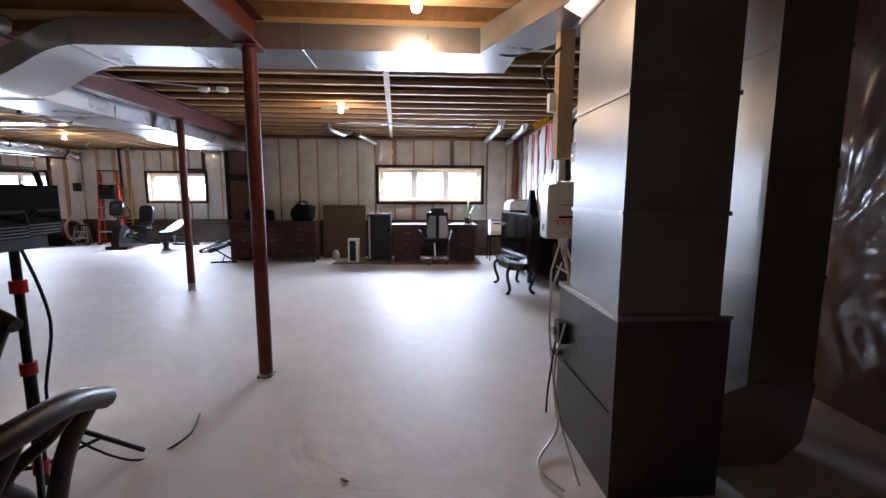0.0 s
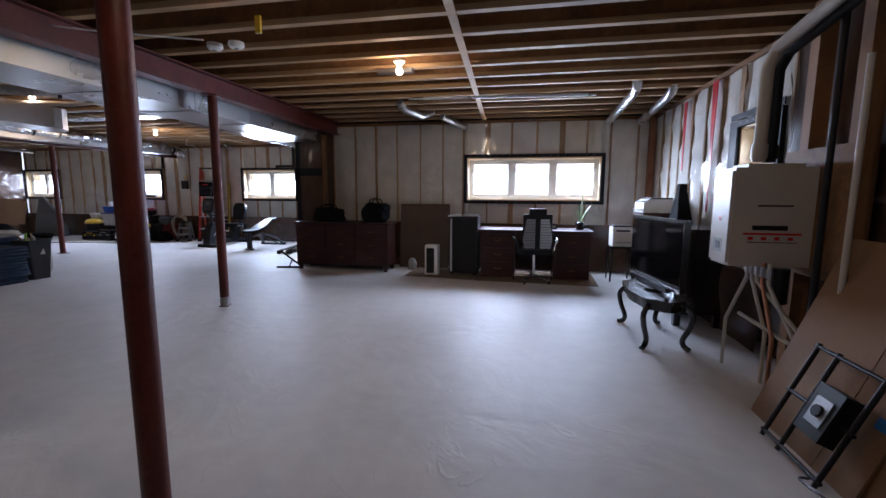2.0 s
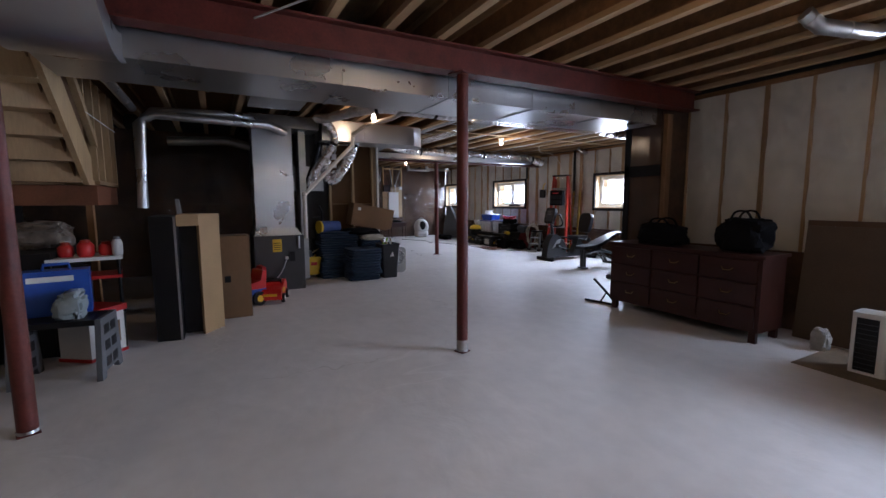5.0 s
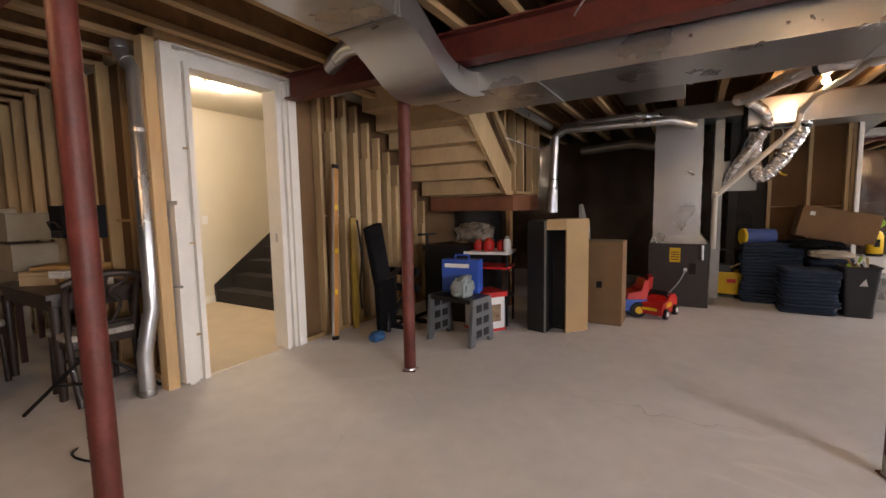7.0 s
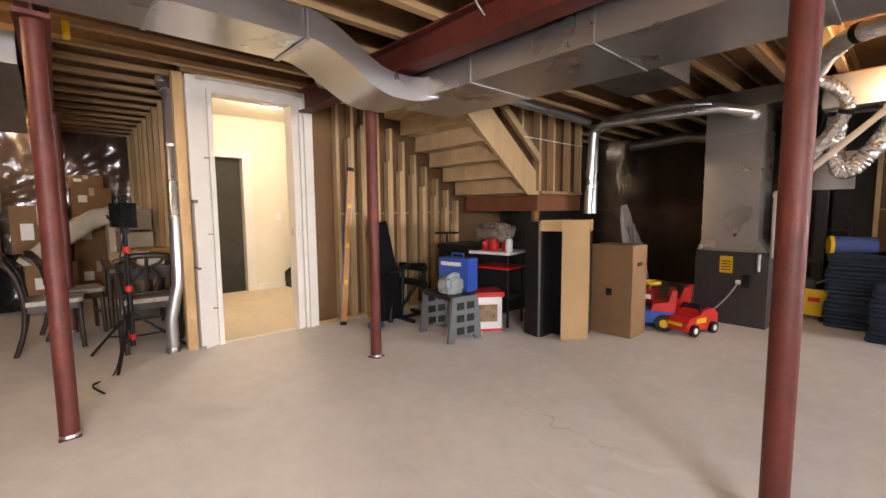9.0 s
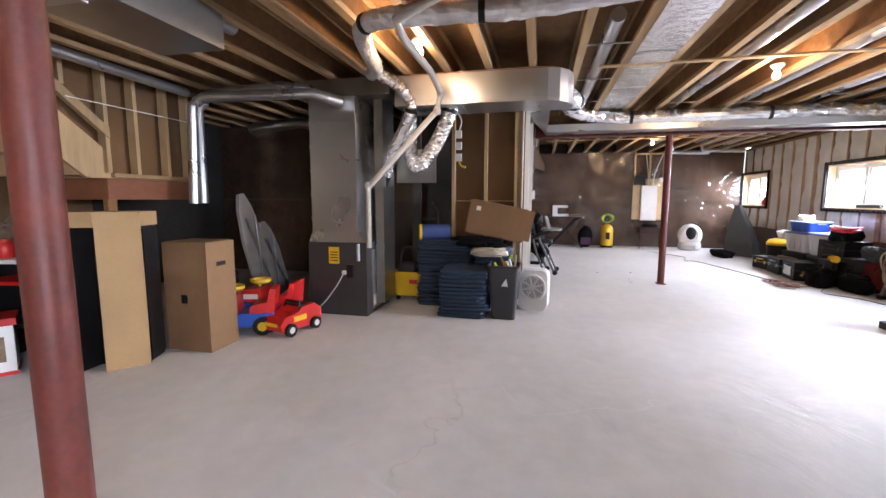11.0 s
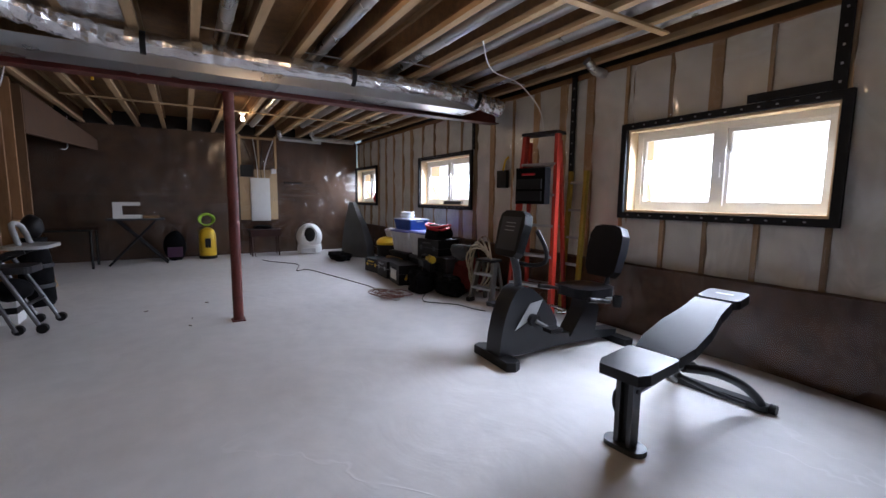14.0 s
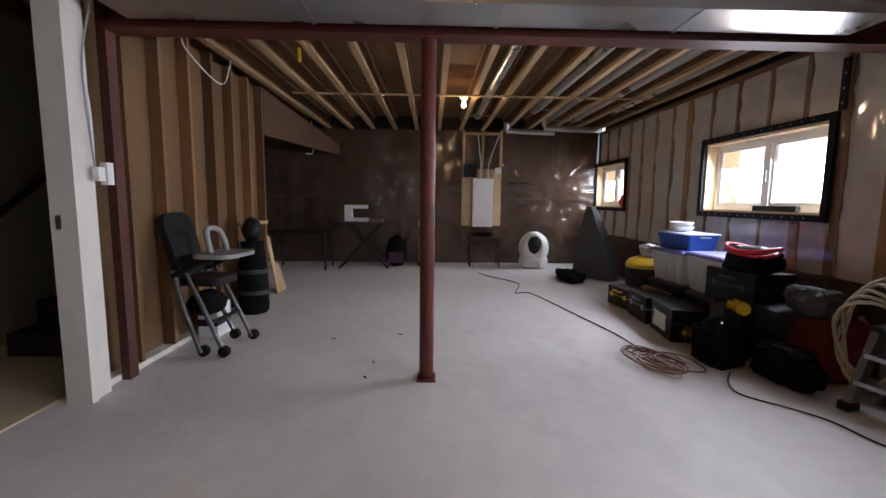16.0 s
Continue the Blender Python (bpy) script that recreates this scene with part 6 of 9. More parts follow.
tube_part("slanted_bar", [(-3.42, 9.10, 0.26), (-3.02, 9.06, 0.02)], 0.016, BLACK, t, n=8)
tube_part("upright_bar", [(-2.99, 9.03, 0.012), (-2.99, 9.03, 0.52)], 0.014, BLACK, t, n=8)
tube_part("brace", [(-3.2, 8.975, 0.02), (-3.2, 9.08, 0.13)], 0.010, BLACK, t, n=8)

# ---- under the stairs and furnace side ----
t = thing("spirit_level", "long orange spirit level with black ends leaning on studs", "spirit level", pose(-2.90, 2.72, 0) @ pose(0, 0, 0, 4, -7, 0))
box_part("body", (-0.03, -0.012, 0.04), (0.03, 0.012, 1.72), mat("varnished_orange_wood", (0.48, 0.22, 0.06), 0.4, vary=0.2, stretch=(1, 1, 0.1)), t)
for x in (-0.033, 0.0302):
    box_part("edge", (x, -0.0125, 0.04), (x + 0.0028, 0.0125, 1.72), SILVER, t, "bright aluminium edge", bev=0)
for z in (0.0, 1.72):
    box_part("end_cap", (-0.034, -0.015, z), (0.034, 0.015, z + 0.04), BLACK, t)
for z in (0.45, 0.86, 1.3):
    box_part("vial", (-0.02, -0.016, z), (0.02, 0.016, z + 0.05), YELLOW, t)
t = thing("yellow_level", "short yellow level with a black strap against the studs", "spirit level", pose(-3.32, 2.62, 0) @ pose(0, 0, 0, 3, -3, 0))
box_part("body", (-0.04, -0.012, 0.0), (0.04, 0.012, 1.2), mat("mustard_level", (0.33, 0.20, 0.03), 0.5), t)
tube_part("strap", [(-0.05, 0.02, 1.18), (-0.09, 0.03, 0.8), (-0.05, 0.03, 0.45), (-0.07, 0.03, 0.2)], 0.012, BLACK, t, smooth_line=5, n=6)
t = thing("folded_bench", "folded black exercise bench stored under the stairs", "exercise bench", pose(-3.22, 2.98, 0))
bm = bmesh.new()
slab(bm, rounded(0.24, 0.075, 0.03), 0.0, 0.62)
part("back_pad", bm, BLACK_SOFT, t, bev=0.015).matrix_local = pose(-0.10, 0.02, 0.52, 0, 13, 0)
bm = bmesh.new()
slab(bm, rounded(0.26, 0.10, 0.035), 0.06, 0.56)
part("seat_pad", bm, BLACK_SOFT, t, bev=0.015).matrix_local = pose(-0.10, 0.06, 0, 0, 2, 0)
tube_part("frame", [(-0.06, 0.1, 0.03), (-0.12, 0.05, 0.56), (-0.42, -0.02, 0.62), (-0.66, -0.02, 0.60)], 0.03, BLACK, t)
for x in (-0.28, -0.6):
    tube_part("leg", [(x, -0.22, 0.025), (x, 0.24, 0.025)], 0.025, BLACK, t)
    tube_part("upright", [(x, 0.0, 0.03), (x - 0.04, 0.0, 0.6)], 0.024, BLACK, t)
tube_part("strut", [(-0.2, 0.04, 0.1), (-0.62, 0.02, 0.5)], 0.02, BLACK, t)
for z in (0.60, 0.42):
    rod_part("roller", (-0.46, -0.22, z), (-0.46, 0.22, z), 0.042, BLACK_SOFT, t)
tube_part("bar", [(-0.84, -0.02, 0.98), (-1.22, -0.02, 0.97)], 0.014, BLACK, t)
tube_part("bar_post", [(-1.03, -0.02, 0.02), (-1.03, -0.02, 0.98)], 0.018, BLACK, t)
tube_part("bar_foot", [(-1.15, -0.02, 0.02), (-0.3, -0.02, 0.02)], 0.02, BLACK, t)
lump_bag("blue_rag", "crumpled blue rag on the floor", -3.08, 3.10, 0, 0.2, 0.14, 0.09, mat("blue_rag", (0.03, 0.14, 0.33), 0.9, vary=0.3), 6, "rag", False)
STOOLGREY = mat("dark_grey_stool", (0.10, 0.105, 0.112), 0.5, vary=0.15, bump=0.05)
t = thing("step_stool", "grey plastic folding step stool with cut-outs", "stool", pose(-3.50, 3.80, 0, 0, 0, -8))
for y in (-0.25, 0.25):
    bm = bmesh.new()
    s = 1 if y > 0 else -1
    outline = [(-0.20, 0), (-0.13, 0), (-0.11, 0.05), (0.11, 0.05), (0.13, 0), (0.20, 0), (0.15, 0.44), (-0.15, 0.44)]
    prism(bm, outline, "y", y - 0.018, y + 0.018)
    pnl = part("side_panel", bm, STOOLGREY, t, bev=0.006)
    for z in (0.11, 0.23, 0.35):
        for x in (-0.06, 0.06):
            box_part("cut_out", (x - 0.045, y - 0.02, z - 0.035), (x + 0.045, y + 0.02, z + 0.035), BLACK, pnl, "dark cut-out", bev=0.004)
box_part("step", (-0.16, -0.235, 0.40), (0.16, 0.235, 0.44), BLACK, t)
t = thing("blue_crate", "blue plastic carrying case on the step stool", "case", pose(-3.68, 3.74, 0.44, 0, 0, -82))
box_part("shell", (-0.19, -0.08, 0), (0.19, 0.08, 0.33), BLUE, t, bev=0.02)
box_part("label", (-0.1, 0.081, 0.25), (0.16, 0.084, 0.29), WHITE, t, bev=0)
tube_part("handle", [(-0.08, 0, 0.32), (-0.07, 0, 0.37), (0.07, 0, 0.37), (0.08, 0, 0.32)], 0.012, BLUE, t)
lump_bag("plastic_bag", "knotted translucent grey plastic bag on the stool", -3.46, 3.86, 0.44, 0.27, 0.2, 0.2, BAGFILM, 8, "plastic bag", False)
t = thing("toy_oven", "white and red toy oven with an orange window", "toy", pose(-3.95, 3.86, 0, 0, 0, -35))
box_part("base", (-0.17, -0.15, 0), (0.17, 0.15, 0.025), RED, t, bev=0.008)
box_part("body", (-0.16, -0.14, 0.025), (0.16, 0.14, 0.36), WHITE, t, bev=0.01)
box_part("lid", (-0.18, -0.16, 0.36), (0.18, 0.16, 0.41), RED, t, bev=0.012)
box_part("oven_window", (-0.11, 0.141, 0.1), (0.09, 0.146, 0.28), mat("oven_print", (0.25, 0.16, 0.09), 0.3, vary=0.6, scale=12), t, bev=0.002)
box_part("side_print", (-0.165, -0.11, 0.06), (-0.161, 0.1, 0.32), mat("dark_print", (0.05, 0.03, 0.02), 0.4, vary=0.8, scale=16), t, bev=0)
t = thing("toy_shelf", "small shelf with a white top that carries toy tins", "shelf", pose(-4.24, 3.80, 0, 0, 0, 100))
box_part("top", (-0.25, -0.2, 0.78), (0.25, 0.22, 0.81), WHITE, t, bev=0.01)
box_part("middle", (-0.24, -0.18, 0.62), (0.24, 0.18, 0.645), RED, t, bev=0.006)
box_part("lower", (-0.24, -0.18, 0.3), (0.24, 0.18, 0.33), BLACK, t)
for sx in (-1, 1):
    for sy in (-1, 1):
        rod_part("leg", (sx * 0.22, sy * 0.16, 0), (sx * 0.22, sy * 0.16, 0.78), 0.014, BLACK, t)
for i, (x, y, r, h, c) in enumerate(((-0.12, 0.05, 0.055, 0.10, RED), (0.02, 0.08, 0.06, 0.12, RED), (0.15, 0.03, 0.055, 0.1, RED), (0.24, 0.1, 0.04, 0.14, WHITE))):
    tn = thing("toy_tin", "small red toy jar with an orange lid on the shelf" if c is RED else "small white toy cup on the shelf", "toy", pose(-4.24 + y, 3.80 + x, 0.81), "toy jars")
    bm = bmesh.new()
    lathe(bm, [(r * 0.8, 0), (r, 0.02), (r, h * 0.8), (r * 0.7, h)])
    part("jar", bm, c, tn, smooth=True)
    bm = bmesh.new()
    lathe(bm, [(r * 0.6, h), (r * 0.6, h + 0.02), (r * 0.3, h + 0.025)])
    part("lid", bm, ORANGE if c is RED else GREY, tn, smooth=True)
lump_bag("plastic_sheet", "heap of clear crumpled plastic sheet behind the shelf", -4.62, 3.42, 0.86, 0.5, 0.5, 0.24, mat("crumpled_clear_plastic", (0.22, 0.19, 0.16), 0.3, vary=0.5, scale=10, bump=0.8, bump_scale=22), 10, "plastic sheet", False)
t = thing("storage_chest", "dark storage chest under the landing", "chest", pose(-4.55, 3.35, 0))
box_part("body", (-0.5, -0.3, 0), (0.5, 0.25, 0.8), BLACK, t, bev=0.015)
box_part("lid", (-0.52, -0.32, 0.8), (0.52, 0.27, 0.86), BLACK, t, bev=0.015)

t = thing("open_carton", "tall carton with a black half, a tan cardboard side and a black-filled recess", "carton")
bm = bmesh.new()
prism(bm, [(-4.10, 4.28), (-4.06, 4.47), (-4.08, 4.49), (-4.60, 4.49), (-4.60, 4.28)], "z", 0, 1.14)
part("black_half", bm, BLACK, t, bev=0.004)
box_part("edge_strip", (-4.078, 4.468, 0), (-4.06, 4.485, 1.14), STEEL, t, bev=0)
bm = bmesh.new()
prism(bm, [(-4.16, 4.665), (-4.37, 4.835), (-4.385, 4.82), (-4.19, 4.645)], "z", 0, 1.15)
part("cardboard_side", bm, BOARD_PALE, t, bev=0.002)
bm = bmesh.new()
prism(bm, [(-4.06, 4.492), (-4.155, 4.662), (-4.37, 4.838), (-4.60, 4.74), (-4.60, 4.494)], "z", 1.05, 1.155)
part("top_flap", bm, BOARD_PALE, t, bev=0.002)
# Solid black body that fills the recess
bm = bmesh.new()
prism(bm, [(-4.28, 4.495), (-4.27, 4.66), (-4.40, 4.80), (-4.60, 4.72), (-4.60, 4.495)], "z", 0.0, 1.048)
part("recess_filler", bm, BLACK, t)
# Black strip behind the cardboard side
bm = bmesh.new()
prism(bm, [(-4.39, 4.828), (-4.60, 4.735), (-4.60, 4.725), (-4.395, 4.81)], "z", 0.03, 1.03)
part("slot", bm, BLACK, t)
t = thing("tall_box", "tall brown cardboard box with a dark hand hole", "cardboard box", pose(0, 0, 0))
box_part("carton", (-4.98, 4.70, 0), (-4.66, 5.12, 0.90), BOARD, t, bev=0.004)
# Darker cardboard sheet over the top, shadow put into its colour
box_part("top_shade", (-4.96, 4.72, 0.900), (-4.68, 5.10, 0.905), mat("cardboard_shadow", (0.16, 0.1, 0.05), 0.9), t, bev=0)
box_part("hand_hole", (-4.87, 5.119, 0.70), (-4.77, 5.1225, 0.735), BLACK, t, bev=0)
box_part("print_mark", (-4.659, 4.86, 0.40), (-4.657, 4.92, 0.47), BLACK, t, bev=0)
lump_bag("black_bag", "black bag slumped beside the boxes", -5.55, 4.45, 0, 0.5, 0.36, 0.62, BLACK_SOFT, 12, "bag", False)


def wheel(parent, c, r, w, axis=(0, 1, 0), tyre=BLACK, rim=WHITE):
    c, a = Vector(c), Vector(axis).normalized()
    ty = rod_part("wheel", c - a * w / 2, c + a * w / 2, r, tyre, parent, n=18)
    rod_part("rim", c - a * (w / 2 + 0.004), c + a * (w / 2 + 0.004), r * 0.5, rim, ty, n=12)
    return ty


t = thing("ride_on_toy", "red and blue ride-on toy truck with yellow steering wheel", "toy car", pose(-5.22, 4.99, 0, 0, 0, -66), "ride-on toys")
bm = bmesh.new()
prism(bm, [(-0.30, 0.07), (0.30, 0.07), (0.31, 0.17), (0.2, 0.20), (-0.30, 0.20)], "y", -0.14, 0.14)
part("chassis", bm, BLUE, t, bev=0.02)
bm = bmesh.new()
prism(bm, [(0.02, 0.20), (0.29, 0.19), (0.30, 0.31), (0.22, 0.35), (0.04, 0.36)], "y", -0.14, 0.14)
part("bonnet", bm, RED, t, bev=0.03)
bm = bmesh.new()
prism(bm, [(-0.30, 0.20), (-0.08, 0.20), (-0.10, 0.27), (-0.24, 0.30), (-0.27, 0.42), (-0.32, 0.42)], "y", -0.13, 0.13)
part("seat", bm, RED, t, bev=0.02)
bm = bmesh.new()
lathe(bm, [(0.085, 0.40), (0.105, 0.42), (0.10, 0.445), (0.07, 0.44), (0.06, 0.41)], 0.08, 0)
part("steering_wheel", bm, YELLOW, t, "yellow steering wheel", smooth=True)
rod_part("column", (0.10, 0, 0.34), (0.08, 0, 0.42), 0.015, YELLOW, t)
for x in (-0.2, 0.2):
    for y in (-0.15, 0.15):
        wheel(t, (x, y, 0.085), 0.085, 0.05, rim=YELLOW)
for y in (-0.09, 0.09):
    rod_part("headlight", (0.295, y, 0.26), (0.312, y, 0.26), 0.03, YELLOW, t)
box_part("decal", (0.05, 0.139, 0.26), (0.2, 0.1435, 0.31), WHITE, t, bev=0)
bm = bmesh.new()
prism(bm, [(0.07, 0.16), (0.10, 0.22), (0.2, 0.245), (0.30, 0.22), (0.33, 0.15), (0.30, 0.13), (0.27, 0.185), (0.2, 0.205), (0.13, 0.185), (0.1, 0.14)], "y", 0.13, 0.19)
part("mudguard", bm, BLUE, t, bev=0.008)
copy_thing(t, pose(-5.58, 5.02, 0, 0, 0, -80))
t = thing("toy_car", "small red toy car with white hubcaps", "toy car", pose(-5.36, 5.42, 0, 0, 0, -16))
bm = bmesh.new()
prism(bm, [(-0.24, 0.05), (0.23, 0.05), (0.25, 0.12), (0.20, 0.18), (0.05, 0.20), (0.0, 0.24), (-0.16, 0.25), (-0.24, 0.19)], "y", -0.13, 0.13)
part("body", bm, RED, t, bev=0.025)
box_part("cockpit", (-0.12, -0.09, 0.23), (0.0, 0.09, 0.256), BLACK, t, bev=0.01)
tube_part("windscreen", [(0.02, -0.1, 0.2), (-0.01, -0.09, 0.28), (-0.01, 0.09, 0.28), (0.02, 0.1, 0.2)], 0.012, BLACK, t)
for x in (-0.15, 0.15):
    for y in (-0.14, 0.14):
        wheel(t, (x, y, 0.06), 0.06, 0.04)
box_part("decal", (-0.05, 0.129, 0.12), (0.1, 0.1335, 0.17), YELLOW, t, bev=0)
box_part("decal", (0.245, -0.08, 0.10), (0.252, 0.08, 0.13), YELLOW, t, bev=0)
for (x, y, tilt, h, g) in ((-6.33, 4.50, 13, 1.34, GREY), (-6.74, 4.40, 15, 1.0, SILVER)):
    t = thing("ironing_board", "grey ironing board leaning in the dark corner", "ironing board", pose(x, y, 0) @ pose(0, 0, 0, 5, tilt, 0), "ironing boards")
    bm = bmesh.new()
    prism(bm, [(-0.17, 0.02), (0.17, 0.02), (0.17, h * 0.6), (0.11, h * 0.88), (0.04, h), (-0.04, h), (-0.11, h * 0.88), (-0.17, h * 0.6)], "y", -0.02, 0.02)
    part("deck", bm, mat("grey_board_cover", (0.36, 0.35, 0.335), 0.8, vary=0.15), t, bev=0.008)
    tube_part("leg", [(-0.1, 0.04, 0.1), (0.08, 0.05, h * 0.8)], 0.012, STEEL, t)
    tube_part("leg", [(0.1, 0.045, 0.1), (-0.08, 0.055, h * 0.8)], 0.012, STEEL, t)

# moving blankets, bin, fan, bucket
rnd = random.Random(4)
for sx, sy, w, d, n, lab in ((-6.36, 6.92, 0.50, 0.50, 6, "front"), (-6.82, 6.62, 0.5, 0.62, 9, "rear"), (-6.78, 7.18, 0.4, 0.42, 8, "rear")):
    z = 0.0
    for i in range(n):
        h = rnd.uniform(0.080, 0.092)
        t = thing("folded_blanket", "folded navy moving blanket in a stack", "blanket", pose(sx + rnd.uniform(-0.02, 0.02), sy + rnd.uniform(-0.02, 0.02), z, 0, 0, rnd.uniform(-5, 5)), "stacked moving blankets")
        bm = bmesh.new()
        for k in range(2):
            zz = h * k / 2
            ring = []
            for q, (px, py) in enumerate(rounded(w - 0.01 * k, d - 0.01 * (k % 2), 0.05, 3)):
                ring.append((px * (1 + 0.015 * math.sin(q * 2.1 + i)), py * (1 + 0.015 * math.cos(q * 1.7 + i))))
            r0 = [(a, b, zz + 0.002 + 0.004 * math.sin(q * 1.3 + i * 2)) for q, (a, b) in enumerate(ring)]
            r1 = [(a * 1.035, b * 1.035, zz + h * 0.14 + 0.003 * math.sin(q * 0.9 + i)) for q, (a, b) in enumerate(ring)]
            r2 = [(a * 1.035, b * 1.035, zz + h * 0.34 + 0.003 * math.sin(q * 1.1 + i)) for q, (a, b) in enumerate(ring)]
            r3 = [(a * 0.985, b * 0.985, zz + h / 2 - 0.002) for a, b in ring]
            loft(bm, [r0, r1, r2, r3])
        part("fold", bm, DENIM, t, smooth=True)
        z += h
t = thing("dust_bin", "tapered charcoal plastic bin full of odds and ends", "bin", pose(-6.30, 7.35, 0))
bm = bmesh.new()
loft(bm, [[(x, y, 0) for x, y in rounded(0.26, 0.24, 0.03)], [(x, y, 0.54) for x, y in rounded(0.33, 0.31, 0.03)], [(x, y, 0.57) for x, y in rounded(0.36, 0.34, 0.03)], [(x, y, 0.57) for x, y in rounded(0.33, 0.31, 0.03)], [(x, y, 0.5) for x, y in rounded(0.32, 0.30, 0.03)]])
part("bin", bm, CHARCOAL, t, smooth=False)
bm = bmesh.new()
prism(bm, [(-0.02, 0.36), (0.05, 0.36), (0.03, 0.44)], "x", 0.160, 0.164)
o = part("sticker", bm, WHITE, t, "white triangular sticker")
for i in range(7):
    a, b = rnd.uniform(-0.12, 0.12), rnd.uniform(-0.1, 0.1)
    tube_part("stick", [(a, b, 0.45), (a + rnd.uniform(-0.12, 0.12), b + rnd.uniform(-0.1, 0.1), rnd.uniform(0.58, 0.66))], 0.014, (PLY, WHITE, GREEN, BOARD_PALE)[i % 4], t, "odd sticks and offcuts", n=6)
t = thing("box_fan", "white portable fan with a round grille on the floor", "fan", pose(-6.72, 7.66, 0, 0, 0, -8))
bm = bmesh.new()
prism(bm, [(x, z + 0.23) for x, z in rounded(0.32, 0.46, 0.08, 5)], "x", -0.12, 0.12)
part("housing", bm, WHITE, t, bev=0.015)
bm = bmesh.new()
rod(bm, (0.12, 0, 0.27), (0.126, 0, 0.27), 0.125, n=24)
part("grille_back", bm, GREY, t)
for k in range(4):
    a = math.pi * k / 4 + 0.3
    rod_part("spoke", (0.132, -0.13 * math.cos(a), 0.27 - 0.13 * math.sin(a)), (0.132, 0.13 * math.cos(a), 0.27 + 0.13 * math.sin(a)), 0.008, WHITE, t, n=6)
for r in (0.045, 0.06, 0.075, 0.09, 0.105, 0.12, 0.138):
    tube_part("grille_ring", [(0.131, r * math.cos(2 * math.pi * k / 24), 0.27 + r * math.sin(2 * math.pi * k / 24)) for k in range(25)], 0.0035 if r < 0.13 else 0.012, WHITE, t, n=6)
rod_part("hub", (0.12, 0, 0.27), (0.138, 0, 0.27), 0.035, WHITE, t)
t = thing("mop_bucket", "yellow wheeled mop bucket with a grey wringer", "mop bucket", pose(-6.9, 6.14, 0))
bm = bmesh.new()
loft(bm, [[(x, y, 0.06) for x, y in rounded(0.30, 0.36, 0.05)], [(x, y, 0.36) for x, y in rounded(0.36, 0.42, 0.05)], [(x, y, 0.36) for x, y in rounded(0.33, 0.39, 0.05)], [(x, y, 0.25) for x, y in rounded(0.31, 0.37, 0.05)]])
part("bucket", bm, YELLOW, t)
for x in (-0.12, 0.12):
    for y in (-0.14, 0.14):
        rod_part("castor", (x - 0.012, y, 0.03), (x + 0.012, y, 0.03), 0.03, BLACK, t)
tube_part("wringer_handle", [(0.0, -0.15, 0.36), (0.0, -0.12, 0.62), (0.0, 0.06, 0.62), (0.0, 0.10, 0.36)], 0.012, CHARCOAL, t, smooth_line=4)
box_part("wringer", (-0.12, -0.14, 0.30), (0.12, 0.06, 0.45), CHARCOAL, t, bev=0.01)
tube_part("mop_handle", [(0.02, 0.05, 0.4), (0.1, 0.42, 0.62)], 0.012, PLY, t)
box_part("print", (0.178, 0.02, 0.22), (0.181, 0.12, 0.27), PINKRED, t, bev=0)
t = thing("carton_on_stack", "large open cardboard carton tipped on the blanket stack", "cardboard box", pose(-6.86, 7.14, 0.80) @ pose(0, 0, 0, -11, 0, 0))
box_part("carton", (-0.2, -0.30, 0.02), (0.14, 0.36, 0.40), BOARD, t, bev=0.003)
box_part("flap", (0.10, 0.36, 0.05), (0.14, 0.44, 0.40), BOARD, t, bev=0.002)
box_part("sticker", (0.141, -0.22, 0.29), (0.143, -0.17, 0.34), WHITE, t, bev=0)
lump_bag("dark_pad", "folded black pad under the carton", -6.72, 7.0, 0.70, 0.5, 0.75, 0.12, BLACK_SOFT, 14, "pad", False)
lump_bag("pale_cloth", "pale folded cloth on the blanket stack", -6.6, 7.15, 0.62, 0.4, 0.5, 0.1, mat("cream_cloth", (0.45, 0.40, 0.32), 0.9), 15, "cloth", False)
t = thing("wrapped_roll", "blue and yellow roll lying on the blankets", "roll", pose(-6.75, 6.45, 0.76))
rod_part("roll", (0.05, -0.12, 0.09), (-0.05, 0.2, 0.09), 0.10, mat("navy_roll", (0.03, 0.06, 0.2), 0.7), t, n=18)
rod_part("end_cap", (0.06, -0.15, 0.09), (0.05, -0.12, 0.09), 0.105, YELLOW, t, n=18)
t = thing("hand_truck", "dark hand truck standing in the plant room", "hand truck", pose(-7.05, 6.3, 0))
for y in (-0.14, 0.14):
    tube_part("rail", [(0, y, 0.05), (0, y, 1.1), (0.06, y * 0.6, 1.2)], 0.015, CHARCOAL, t)
for z in (0.3, 0.65, 1.0):
    tube_part("crossbar", [(0, -0.14, z), (0, 0.14, z)], 0.012, CHARCOAL, t)
for y in (-0.18, 0.18):
    wheel(t, (-0.02, y, 0.1), 0.1, 0.04, rim=STEEL)
box_part("toe_plate", (0, -0.17, 0.01), (0.2, 0.17, 0.02), STEEL, t)
t = thing("wall_switches", "row of white electrical boxes with wires on the partition stud", "electrical box")
for z in (1.72, 1.86, 2.0):
    box_part("box", (-7.135, 6.66, z), (-7.095, 6.73, z + 0.09), WHITE, t)
tube_part("wire", [(-7.11, 6.70, 2.09), (-7.10, 6.73, 2.2), (-7.11, 6.68, 2.3)], 0.008, WHITE, t, smooth_line=4)
tube_part("yellow_lead", [(-7.10, 6.70, 1.72), (-7.08, 6.73, 1.66), (-7.07, 6.79, 1.64)], 0.012, YELLOW, t, smooth_line=4)

# ---- south room ----


